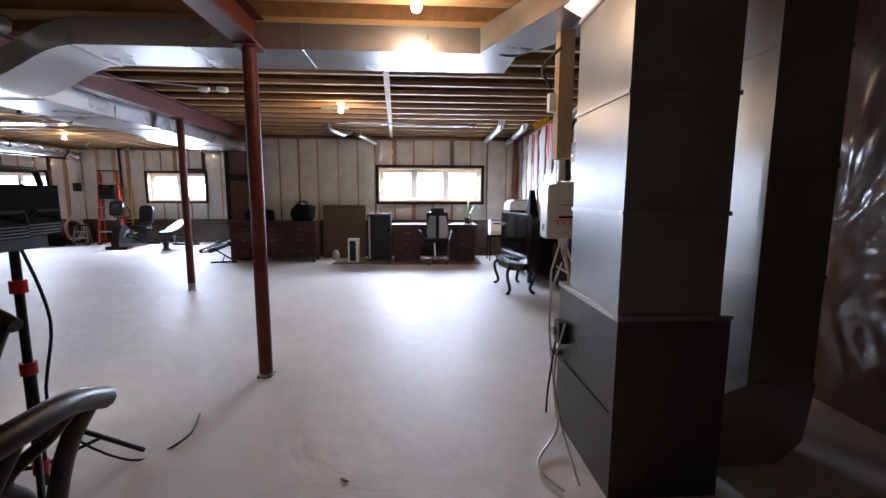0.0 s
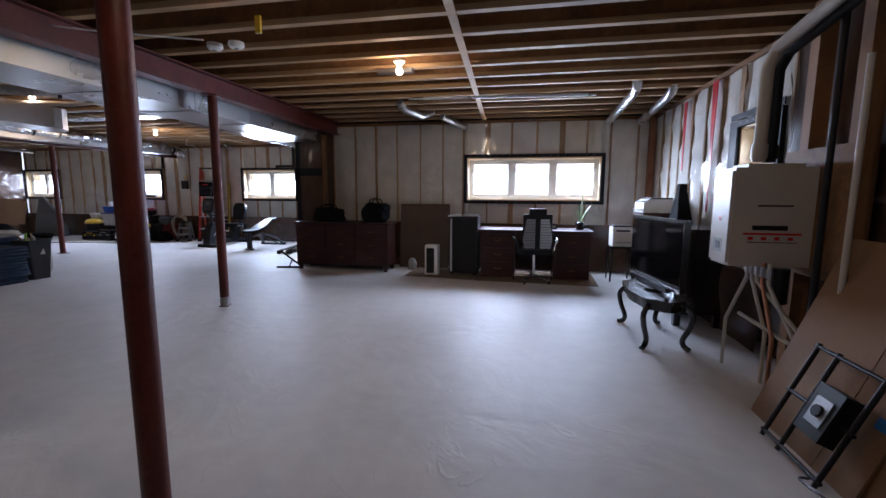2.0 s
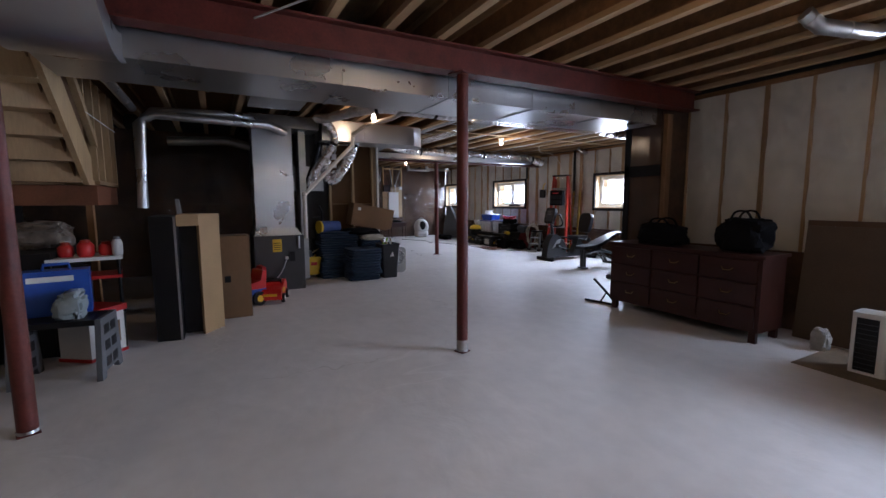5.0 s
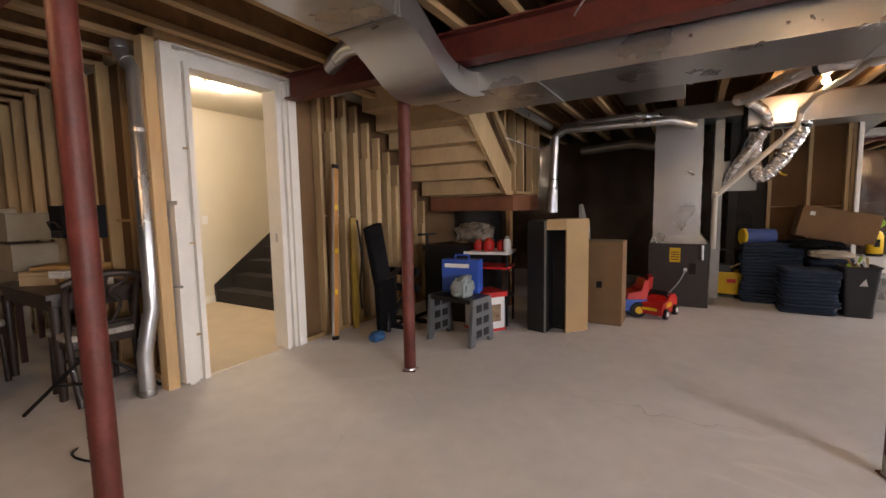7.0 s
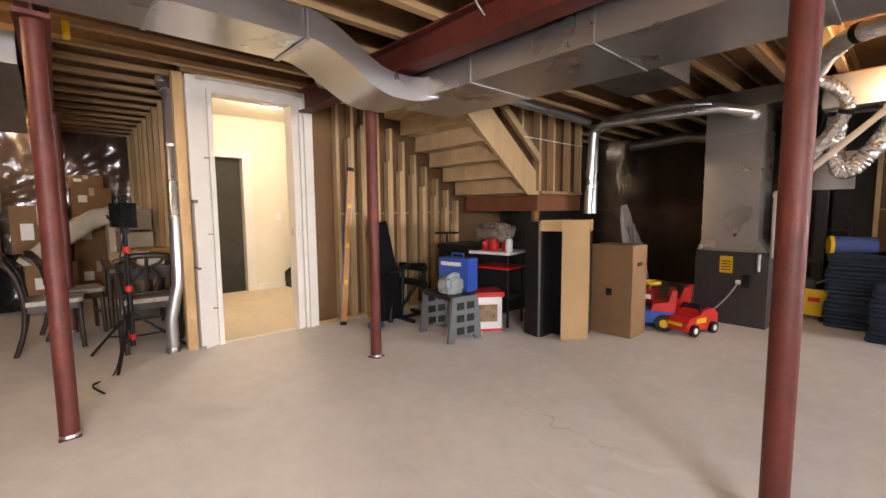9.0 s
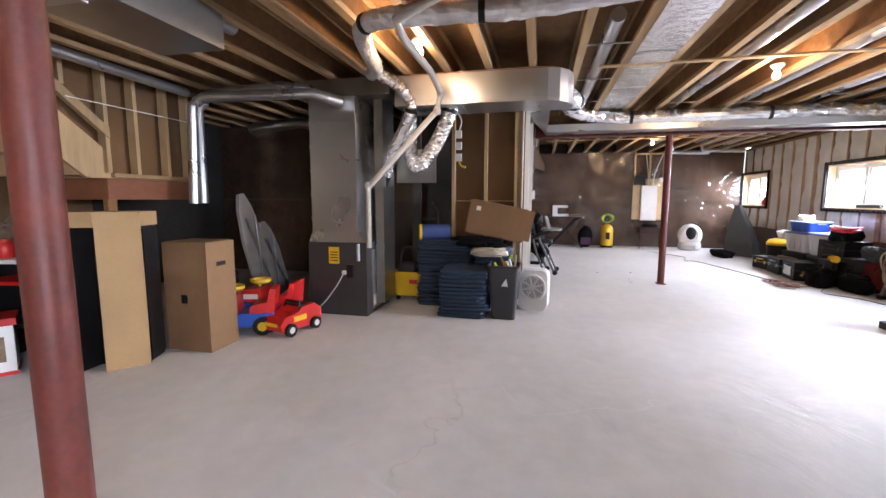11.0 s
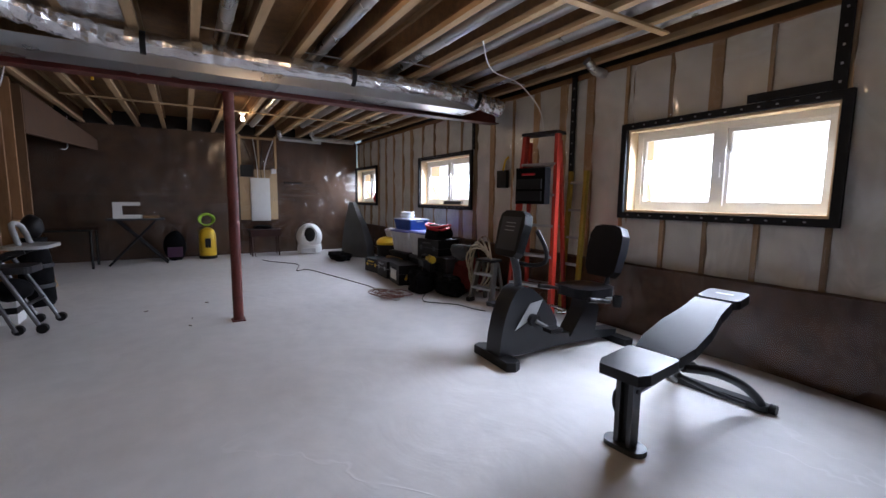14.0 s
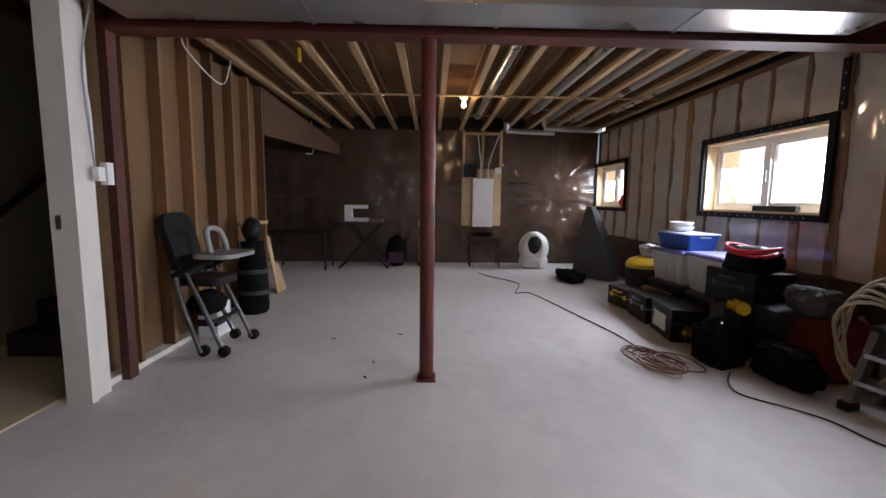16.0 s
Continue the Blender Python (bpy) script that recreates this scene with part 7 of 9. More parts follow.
def carton(x, y, z, w, d, h, turn, label, red=False, open_top=False, material=BOARD):
    t = thing("cardboard_box", label, "cardboard box", pose(x, y, z, 0, 0, turn), "stacked moving boxes")
    bm = bmesh.new()
    bx(bm, -w / 2, -d / 2, 0, w / 2, d / 2, h)
    part("carton", bm, material, t, bev=0.004)
    if open_top:
        for s in (-1, 1):
            bm = bmesh.new()
            bx(bm, 0, -d / 2, 0, 0.004, d / 2, w * 0.42)
            part("flap", bm, BOARD_PALE, t).matrix_local = pose(s * w / 2, 0, h) @ pose(0, 0, 0, 0, s * 52, 0)
        # Dark sheet across the solid carton stands in for its shaded inside
        box_part("inside", (-w / 2 + 0.01, -d / 2 + 0.01, h), (w / 2 - 0.01, d / 2 - 0.01, h + 0.002), mat("box_inside_shade", (0.12, 0.08, 0.05), 0.9), t, bev=0)
    else:
        box_part("tape", (-0.03, -d / 2 - 0.002, h * 0.72), (0.03, d / 2 + 0.002, h + 0.002), PINKRED if red else mat("packing_tape", (0.48, 0.40, 0.28), 0.35), t, "strip of packing tape", bev=0)
        if red:
            box_part("red_tape", (-w / 2 - 0.002, -d / 2 - 0.002, h * 0.8), (w / 2 + 0.002, d / 2 + 0.002, h * 0.88), PINKRED, t, "band of red tape", bev=0)
        box_part("sticker", (w * 0.12, d / 2 + 0.001, h * 0.5), (w * 0.34, d / 2 + 0.003, h * 0.74), WHITE, t, bev=0)
    return t


carton(0.34, -0.92, 0, 0.52, 0.46, 0.60, 6, "open brown cardboard box with raised flaps", open_top=True)
carton(-0.42, -1.50, 0, 0.52, 0.42, 0.42, -2, "open brown cardboard box with papers", open_top=True)
carton(-0.44, -1.50, 0.42, 0.60, 0.44, 0.95, 2, "large tall brown moving box")
carton(0.22, -1.44, 0, 0.52, 0.42, 0.68, 0, "brown moving box at the foot of a stack")
carton(0.22, -1.44, 0.68, 0.50, 0.40, 0.60, 3, "tall brown moving box banded with red tape", red=True)
carton(0.16, -1.42, 1.28, 0.44, 0.36, 0.26, -3, "small moving box with a printed side", material=mat("printed_carton", (0.42, 0.40, 0.38), 0.7, vary=0.4, scale=14))
carton(0.18, -1.46, 1.54, 0.40, 0.34, 0.16, 4, "flat brown box on top of a stack")
carton(-1.04, -1.42, 0, 0.52, 0.46, 0.55, 0, "brown moving box in a stack")
carton(-1.04, -1.42, 0.55, 0.54, 0.46, 0.66, 3, "large brown moving box in a stack")
carton(-0.98, -1.50, 1.63, 0.40, 0.34, 0.18, -2, "flat brown box on top of a stack")
carton(-1.02, -1.46, 1.21, 0.46, 0.38, 0.42, 2, "brown moving box with white labels on top")
carton(0.80, -1.42, 0, 0.55, 0.5, 0.6, 2, "brown moving box at the foot of a stack")
carton(0.80, -1.42, 0.6, 0.5, 0.46, 0.55, -3, "brown moving box in a stack", red=True)
carton(1.42, -1.40, 0, 0.55, 0.5, 0.5, 4, "brown moving box on the floor")
carton(1.42, -1.40, 0.5, 0.5, 0.46, 0.5, -4, "brown moving box in a stack")
t = thing("rubbish_bag", "full knotted black rubbish bag on the floor", "rubbish bag", pose(-0.22, -0.94, 0) @ Matrix.Scale(1.04, 4))
bm = bmesh.new()
ball(bm, (0, 0, 0.28), 0.33, 0.28, 0.36, 28, 16, 0.22, 21, 0)
part("bag", bm, mat("glossy_black_film", (0.012, 0.012, 0.013), 0.25, vary=0.2, bump=0.9, bump_scale=18), t, smooth=True)
bm = bmesh.new()
loft(bm, [[(0.03 * math.cos(a), 0.03 * math.sin(a), 0.58) for a in (0, 1.05, 2.1, 3.14, 4.2, 5.2)], [(0.09 * math.cos(a) * (1 + 0.3 * math.sin(3 * a)), 0.07 * math.sin(a), 0.70) for a in (0, 1.05, 2.1, 3.14, 4.2, 5.2)]])
part("knot", bm, BLACK, t)
# Bent roll in film; what it wraps is unknown
t = thing("wrapped_headboard", "long bent roll wrapped in cream film with red and brown tape", "wrapped roll", pose(0, -0.5, 0))
bm = bmesh.new()
line = curve_pts([(-0.30, 0, 0.60), (-0.60, 0, 0.88), (-0.92, 0, 1.14), (-1.15, 0, 1.22), (-1.50, 0, 1.24)], 5)
rings = []
for i, p in enumerate(line):
    d = (line[min(i + 1, len(line) - 1)] - line[max(i - 1, 0)]).normalized()
    up = Vector((-d.z, 0, d.x)) * (-1 if d.x < 0 else 1)
    rings.append([p + Vector((0, v, 0)) + up * u * (1 + 0.05 * math.sin(i * 1.7)) for u, v in rounded(0.24, 0.18, 0.06, 3)])
loft(bm, rings)
part("roll", bm, mat("cream_wrap", (0.55, 0.50, 0.40), 0.5, vary=0.15, bump=0.4, bump_scale=14), t, smooth=True)
for i, c in ((5, PINKRED), (1, WALNUT)):
    bm = bmesh.new()
    loft(bm, [[line[i] + (q - line[i]) * 1.03 for q in rings[i]], [line[i + 1] + (q - line[i + 1]) * 1.03 for q in rings[i + 1]]])
    part("tape_band", bm, c, t)
carton(-1.30, -0.5, 0, 0.36, 0.42, 1.09, 0, "tall cream carton under a wrapped roll", material=mat("cream_carton", (0.52, 0.45, 0.33), 0.8, vary=0.12))
carton(-0.52, -0.62, 0, 0.5, 0.42, 0.62, 5, "brown box under a wrapped roll")
for z, w, c in ((0.80, 0.62, "cream_box"), (1.08, 0.5, "white_box"), (0.56, 0.7, "tan_box")):
    t = thing("storage_box", "pale long storage box stacked by the stud wall", "box", pose(-1.33, 0.3, z - 0.02), "pale stacked boxes")
    box_part("body", (-0.16, -w / 2, 0), (0.16, w / 2, 0.235), mat(c, (0.36, 0.31, 0.23), 0.7, vary=0.15), t, bev=0.004)
    box_part("lid", (-0.165, -w / 2 - 0.005, 0.236), (0.165, w / 2 + 0.005, 0.25), mat(c + "_lid", (0.31, 0.26, 0.19), 0.7), t, bev=0.003)
t = thing("storage_rack", "dark rack that carries pale boxes", "rack", pose(-1.33, 0.3, 0))
box_part("shelf", (-0.2, -0.45, 0.50), (0.2, 0.45, 0.535), MAHOGANY, t)
for sx in (-1, 1):
    for sy in (-1, 1):
        box_part("leg", (sx * 0.18 - 0.02, sy * 0.42 - 0.02, 0), (sx * 0.18 + 0.02, sy * 0.42 + 0.02, 0.50), MAHOGANY, t)

DINING = mat("dark_dining_wood", (0.025, 0.015, 0.011), 0.4, vary=0.4, scale=5, stretch=(1, 1, 0.2))
SEATCLOTH = mat("pale_patterned_seat", (0.36, 0.33, 0.29), 0.9, vary=0.45, scale=18)
t = thing("dining_table", "dark wooden dining table heaped with small boxes", "table", pose(-1.22, 1.55, 0))
box_part("tabletop", (-0.30, -0.55, 0.72), (0.28, 0.55, 0.755), DINING, t, bev=0.01)
box_part("apron", (-0.26, -0.50, 0.63), (0.24, 0.50, 0.72), DINING, t)
for sx in (-0.25, 0.22):
    for sy in (-0.48, 0.48):
        rod_part("leg", (sx, sy, 0.66), (sx, sy, 0), 0.035, DINING, t, r2=0.025)
for i, (x, y, w, d, h, c) in enumerate(((-0.05, 0.32, 0.22, 0.18, 0.08, "ivory"), (0.05, 0.3, 0.2, 0.16, 0.05, "white"), (-0.12, 0.05, 0.26, 0.2, 0.14, "ochre"), (0.08, -0.1, 0.18, 0.24, 0.1, "tan"), (-0.05, -0.34, 0.3, 0.2, 0.12, "ochre"))):
    col = {"ivory": (0.55, 0.50, 0.42), "white": (0.7, 0.69, 0.66), "ochre": (0.45, 0.25, 0.08), "tan": (0.4, 0.28, 0.16)}[c]
    b = thing("small_box", "small %s box on the dining table" % c, "box", pose(-1.22 + x, 1.55 + y, 0.755 + (0.08 if i == 1 else 0), 0, 0, 13 * i), "small boxes on the table")
    box_part("carton", (-w / 2, -d / 2, 0), (w / 2, d / 2, h), mat("small_box_" + c + str(i), col, 0.7, vary=0.2), b, bev=0.003)
    box_part("lid_line", (-w / 2 - 0.002, -d / 2 - 0.002, h * 0.7), (w / 2 + 0.002, d / 2 + 0.002, h * 0.74), mat("small_box_line_" + str(i), tuple(v * 0.5 for v in col), 0.7), b, bev=0)


def dining_chair(m):
    t = thing("dining_chair", "dark wooden dining chair with pierced back and patterned seat", "chair", m, "dining chairs")
    bm = bmesh.new()
    slab(bm, rounded(0.43, 0.43, 0.06), 0.44, 0.48)
    part("seat", bm, SEATCLOTH, t, bev=0.015)
    bm = bmesh.new()
    slab(bm, rounded(0.41, 0.41, 0.04), 0.38, 0.44)
    part("seat_frame", bm, DINING, t)
    for s in (-1, 1):
        tube_part("front_leg", [(0.18, s * 0.18, 0.40), (0.19, s * 0.185, 0)], 0.02, DINING, t)
        tube_part("back_post", [(-0.27, s * 0.18, 0), (-0.21, s * 0.185, 0.2), (-0.19, s * 0.19, 0.45), (-0.23, s * 0.20, 0.7), (-0.31, s * 0.205, 0.86)], 0.021, DINING, t, smooth_line=4)
    tube_part("crest_rail", [(-0.305, -0.235, 0.83), (-0.325, -0.12, 0.875), (-0.335, 0, 0.885), (-0.325, 0.12, 0.875), (-0.305, 0.235, 0.83)], 0.027, DINING, t, smooth_line=5)
    tube_part("lower_rail", [(-0.20, -0.18, 0.53), (-0.21, 0.18, 0.53)], 0.016, DINING, t)
    for s in (-1, 1):
        tube_part("splat", [(-0.205, s * 0.05, 0.53), (-0.235, s * 0.10, 0.66), (-0.26, s * 0.03, 0.76), (-0.29, s * 0.10, 0.81), (-0.32, s * 0.13, 0.86)], 0.013, DINING, t, smooth_line=5)
    tube_part("splat", [(-0.205, 0, 0.53), (-0.26, 0, 0.75), (-0.325, 0, 0.87)], 0.014, DINING, t)
    tube_part("stretcher", [(0.17, -0.17, 0.22), (0.17, 0.17, 0.22)], 0.012, DINING, t)
    return t


c0 = dining_chair(pose(-0.55, 1.50, 0, 0, 0, 180))
copy_thing(c0, pose(-0.72, 1.02, 0, 0, 0, 188))
copy_thing(c0, pose(-1.20, 2.02, 0, 0, 0, 268))
t = thing("work_light", "black tripod work light with two square lamp heads, unlit", "work light", pose(-1.04, 2.44, 0))
rod_part("pole", (0, 0, 0.18), (0, 0, 1.12), 0.016, BLACK, t)
rod_part("lower_tube", (0, 0, 0.12), (0, 0, 0.62), 0.021, BLACK, t)
for z in (0.2, 0.62, 0.95):
    rod_part("collar", (0, 0, z - 0.025), (0, 0, z + 0.025), 0.028, RED, t)
for a in (70, 190, 310):
    c, s = math.cos(radians(a)), math.sin(radians(a))
    lg = tube_part("leg", [(0, 0, 0.42), (0.42 * c, 0.42 * s, 0.015)], 0.012, BLACK, t)
    tube_part("brace", [(0, 0, 0.2), (0.24 * c, 0.24 * s, 0.19)], 0.008, BLACK, t)
for i, (x, y) in enumerate(((-0.02, 0.10), (0.03, -0.11))):
    hd = box_part("lamp_head", (x - 0.05, y - 0.095, 1.14), (x + 0.05, y + 0.095, 1.34), BLACK_SOFT, t, bev=0.012)
    box_part("lens", (x - 0.054, y - 0.05, 1.20), (x + 0.04, y + 0.05, 1.28), mat("lamp_lens_%d" % i, (0.22, 0.22, 0.20), 0.25), hd, "pale square lens", bev=0.004)
    tube_part("guard", [(x + 0.052, y - 0.085, 1.2), (x + 0.075, y - 0.05, 1.24), (x + 0.075, y + 0.05, 1.24), (x + 0.052, y + 0.085, 1.2)], 0.006, BLACK, hd, n=6)
    for k in range(4):
        box_part("fin", (x - 0.052, y - 0.09, 1.145 + 0.012 * k), (x + 0.052, y + 0.09, 1.15 + 0.012 * k), CHARCOAL, hd, bev=0)
tube_part("handle", [(0, -0.15, 1.34), (0, -0.13, 1.40), (0, 0.13, 1.40), (0, 0.15, 1.34)], 0.012, BLACK, t)
box_part("bracket", (-0.02, -0.13, 1.09), (0.02, 0.13, 1.14), BLACK, t)
tube_part("cord", [(0, 0.02, 1.12), (0.06, 0.05, 0.8), (0.05, 0.02, 0.4), (0.15, 0.3, 0.02), (0.3, 0.5, 0.012), (0.25, 0.75, 0.012)], 0.006, BLACK, t, smooth_line=6, n=6)

# ---- gym and west room ----
t = thing("weight_bench", "adjustable weight bench with black pads on a grey steel frame", "weight bench", pose(-5.31, 10.88, 0, 0, 0, 4) @ Matrix.Scale(0.95, 4))
FRAME = mat("gunmetal_frame", (0.055, 0.057, 0.06), 0.35, 0.5, vary=0.15)
for s_ in (-1, 1):
    bm = bmesh.new()
    prism(bm, [(-0.035, 0.025), (0.035, 0.025), (0.035, 0.36), (0.06, 0.395), (-0.06, 0.395), (-0.035, 0.36)], "x", s_ * 0.034 - 0.013, s_ * 0.034 + 0.013)
    part("front_post", bm, FRAME, t, bev=0.006)
    rod_part("post_bolt", (s_ * 0.047, 0.0, 0.32), (s_ * 0.056, 0.0, 0.32), 0.012, BLACK, t)
bm = bmesh.new()
slab(bm, rounded(0.22, 0.12, 0.055), 0, 0.028)
part("front_foot", bm, FRAME, t, bev=0.008)
box_part("post_web", (-0.02, -0.012, 0.03), (0.02, 0.012, 0.37), BLACK, t)
tube_part("carry_handle", [(-0.05, 0.03, 0.30), (-0.10, 0.045, 0.25), (-0.10, 0.045, 0.17), (-0.05, 0.03, 0.12)], 0.009, BLACK, t, smooth_line=4)
tube_part("main_beam", [(0, 0.02, 0.30), (0, 0.20, 0.315), (0, 0.40, 0.335), (0, 0.55, 0.325), (0, 0.66, 0.29)], 0.036, FRAME, t, smooth_line=5, flat=0.85)
for s_ in (-1, 1):
    tube_part("rear_leg", [(s_ * 0.03, 0.50, 0.325), (s_ * 0.11, 0.68, 0.285), (s_ * 0.19, 0.86, 0.20), (s_ * 0.235, 0.99, 0.10), (s_ * 0.25, 1.06, 0.03)], 0.026, FRAME, t, smooth_line=5)
    tube_part("lower_brace", [(s_ * 0.03, 0.46, 0.29), (s_ * 0.12, 0.70, 0.16), (s_ * 0.20, 0.92, 0.06)], 0.014, FRAME, t, smooth_line=4)
    rod_part("transport_wheel", (s_ * 0.29, 1.06, 0.03), (s_ * 0.325, 1.06, 0.03), 0.03, BLACK, t)
bm = bmesh.new()
slab(bm, rounded(0.58, 0.07, 0.034, cy=1.06), 0.0, 0.045)
part("rear_foot", bm, FRAME, t, bev=0.012)
rod_part("adjuster", (0, 0.36, 0.30), (0, 0.66, 0.53), 0.02, FRAME, t)
bm = bmesh.new()
prism(bm, [(0.30, 0.33), (0.48, 0.34), (0.60, 0.47), (0.56, 0.50), (0.30, 0.40)], "x", -0.022, 0.022)
part("hinge_plate", bm, FRAME, t, bev=0.004)
rod_part("pin", (-0.07, 0.5, 0.42), (0.07, 0.5, 0.42), 0.012, CHROME, t)
bm = bmesh.new()
prism(bm, [(-0.105, -0.16), (0.105, -0.16), (0.135, -0.10), (0.14, 0.15), (0.12, 0.17), (-0.12, 0.17), (-0.14, 0.15), (-0.135, -0.10)], "z", 0, 0.055)
part("seat_pad", bm, LEATHER, t, bev=0.016, segs=3).matrix_local = pose(0, 0.06, 0.40, 4, 0, 0)
bm = bmesh.new()
prism(bm, [(-0.12, 0), (0.12, 0), (0.145, 0.12), (0.14, 0.32), (0.11, 0.5), (0.105, 0.66), (-0.105, 0.66), (-0.11, 0.5), (-0.14, 0.32), (-0.145, 0.12)], "z", 0, 0.06)
part("back_pad", bm, LEATHER, t, bev=0.018, segs=3).matrix_local = pose(0, 0.27, 0.405, 18, 0, 0)
bm = bmesh.new()
prism(bm, rounded(0.24, 0.19, 0.035, 4, 0, 0.1), "z", 0, 0.055)
part("head_pad", bm, LEATHER, t, bev=0.018, segs=3).matrix_local = pose(0, 0.935, 0.612, 8, 0, 0)
bm = bmesh.new()
bx(bm, -0.05, 0.11, 0.0552, 0.05, 0.125, 0.0558)
part("pad_print", bm, GREY, t, "small pale print on the pad").matrix_local = pose(0, 0.935, 0.612, 8, 0, 0)

t = thing("exercise_bike", "grey and black recumbent exercise bike with a screen console", "exercise bike", pose(-6.52, 11.03, 0, 0, 0, -4) @ Matrix.Scale(0.95, 4))
SHELL = mat("graphite_shell", (0.013, 0.014, 0.017), 0.36, 0.1, vary=0.15)
bm = bmesh.new()
prism(bm, [(-0.03, 0.07), (0.10, 0.05), (0.46, 0.06), (0.52, 0.14), (0.53, 0.28), (0.46, 0.40), (0.36, 0.50), (0.27, 0.57), (0.19, 0.595), (0.12, 0.57), (0.06, 0.48), (0.015, 0.36), (-0.02, 0.20)], "x", -0.095, 0.095)
part("drive_housing", bm, SHELL, t, bev=0.04, smooth=True, segs=3)
for s in (-1, 1):
    bm = bmesh.new()
    prism(bm, [(0.10, 0.26), (0.30, 0.36), (0.36, 0.48), (0.24, 0.46)], "x", s * 0.103, s * 0.108)
    part("side_panel", bm, SILVER, t, "silver side panel")
    rod_part("crank", (s * 0.11, 0.26, 0.33), (s * 0.15, 0.26, 0.33), 0.05, BLACK, t)
    tube_part("crank_arm", [(s * 0.15, 0.26, 0.33), (s * 0.15, 0.26 + s * 0.13, 0.33 - s * 0.07)], 0.014, STEEL, t)
    box_part("pedal", (s * 0.155 - 0.0, 0.26 + s * 0.13 - 0.06, 0.33 - s * 0.07 - 0.015), (s * 0.25, 0.26 + s * 0.13 + 0.06, 0.33 - s * 0.07 + 0.015), BLACK, t, bev=0.006)
bm = bmesh.new()
prism(bm, [(-0.23, -0.06), (0.23, -0.06), (0.26, 0.0), (0.23, 0.06), (-0.23, 0.06), (-0.26, 0.0)], "z", 0.0, 0.07)
part("front_foot", bm, BLACK, t, bev=0.015)
bm = bmesh.new()
prism(bm, [(0.4, 0.05), (1.26, 0.05), (1.28, 0.11), (0.9, 0.14), (0.5, 0.16)], "x", -0.06, 0.06)
part("main_rail", bm, SHELL, t, bev=0.015)
bm = bmesh.new()
prism(bm, [(-0.22, 1.2), (0.22, 1.2), (0.22, 1.3), (-0.22, 1.3)], "z", 0.0, 0.06)
part("rear_foot", bm, BLACK, t, bev=0.015)
bm = bmesh.new()
prism(bm, [(0.70, 0.12), (0.98, 0.12), (1.02, 0.34), (0.95, 0.44), (0.86, 0.44), (0.84, 0.34)], "x", -0.08, 0.08)
part("seat_pedestal", bm, SHELL, t, bev=0.025)
tube_part("console_post", [(0, 0.20, 0.52), (0, 0.18, 0.70), (0, 0.14, 0.84)], 0.032, SHELL, t)
bm = bmesh.new()
prism(bm, [(-0.11, -0.18), (0.11, -0.18), (0.145, -0.14), (0.165, 0.08), (0.15, 0.15), (0.10, 0.18), (-0.10, 0.18), (-0.15, 0.15), (-0.165, 0.08), (-0.145, -0.14)], "y", -0.04, 0.035)
con = part("console", bm, BLACK, t, "black screen console", bev=0.016, segs=3)
bm = bmesh.new()
for k in range(3):
    bx(bm, -0.06, -0.0435, 0.02 + 0.03 * k, 0.06, -0.0422, 0.026 + 0.03 * k)
part("vent_lines", bm, GREY, con)
con.matrix_local = pose(0, 0.13, 1.0, -14, 0, 0)
box_part("screen", (-0.11, 0.036, -0.04), (0.11, 0.039, 0.13), SCREEN, con, bev=0.001)
box_part("console_back", (-0.12, -0.042, -0.13), (0.12, -0.035, 0.13), CHARCOAL, con, bev=0.003)
for s in (-1, 1):
    tube_part("front_handle", [(0, 0.19, 0.77), (s * 0.12, 0.24, 0.765), (s * 0.20, 0.29, 0.80), (s * 0.225, 0.27, 0.90), (s * 0.20, 0.20, 1.04)], 0.017, BLACK, t, smooth_line=5)
    tube_part("seat_handle", [(s * 0.10, 0.95, 0.42), (s * 0.27, 0.92, 0.44), (s * 0.30, 0.78, 0.47), (s * 0.30, 0.66, 0.49)], 0.016, BLACK, t, smooth_line=5)
    rod_part("grip", (s * 0.30, 0.66, 0.49), (s * 0.30, 0.80, 0.467), 0.021, BLACK, t)
bm = bmesh.new()
slab(bm, rounded(0.40, 0.40, 0.12, 5, 0, 0.92), 0.45, 0.53)
part("seat", bm, LEATHER, t, bev=0.025)
bm = bmesh.new()
prism(bm, [(-0.12, -0.23), (0.12, -0.23), (0.165, -0.17), (0.185, 0.02), (0.18, 0.14), (0.14, 0.21), (0.07, 0.23), (-0.07, 0.23), (-0.14, 0.21), (-0.18, 0.14), (-0.185, 0.02), (-0.165, -0.17)], "y", -0.045, 0.045)
part("backrest", bm, LEATHER, t, bev=0.02).matrix_local = pose(0, 1.16, 0.82, -12, 0, 0)
box_part("rail_print", (-0.0635, 0.62, 0.085), (-0.061, 0.78, 0.10), GREY, t, bev=0)
for s in (-1, 1):
    bm = bmesh.new()
    lathe(bm, [(0.035, 0.0), (0.042, 0.09), (0.038, 0.09), (0.032, 0.01)], s * 0.30, 0.98, 14)
    part("cup_holder", bm, BLACK, t, smooth=True).location.z = 0.40
    tube_part("cup_arm", [(s * 0.10, 0.95, 0.43), (s * 0.27, 0.98, 0.46)], 0.014, SILVER, t)
tube_part("pedal_guard", [(-0.05, 0.56, 0.34), (-0.10, 0.62, 0.36), (0.10, 0.62, 0.36), (0.05, 0.56, 0.34)], 0.012, CHROME, t, smooth_line=4)
tube_part("back_support", [(0, 1.0, 0.44), (0, 1.18, 0.52), (0, 1.21, 0.8)], 0.022, BLACK, t, smooth_line=4)


def hex_ring(c, r, x):
    return [(x, c[0] + r * math.cos(math.pi / 3 * k + 0.52), c[1] + r * math.sin(math.pi / 3 * k + 0.52)) for k in range(6)]


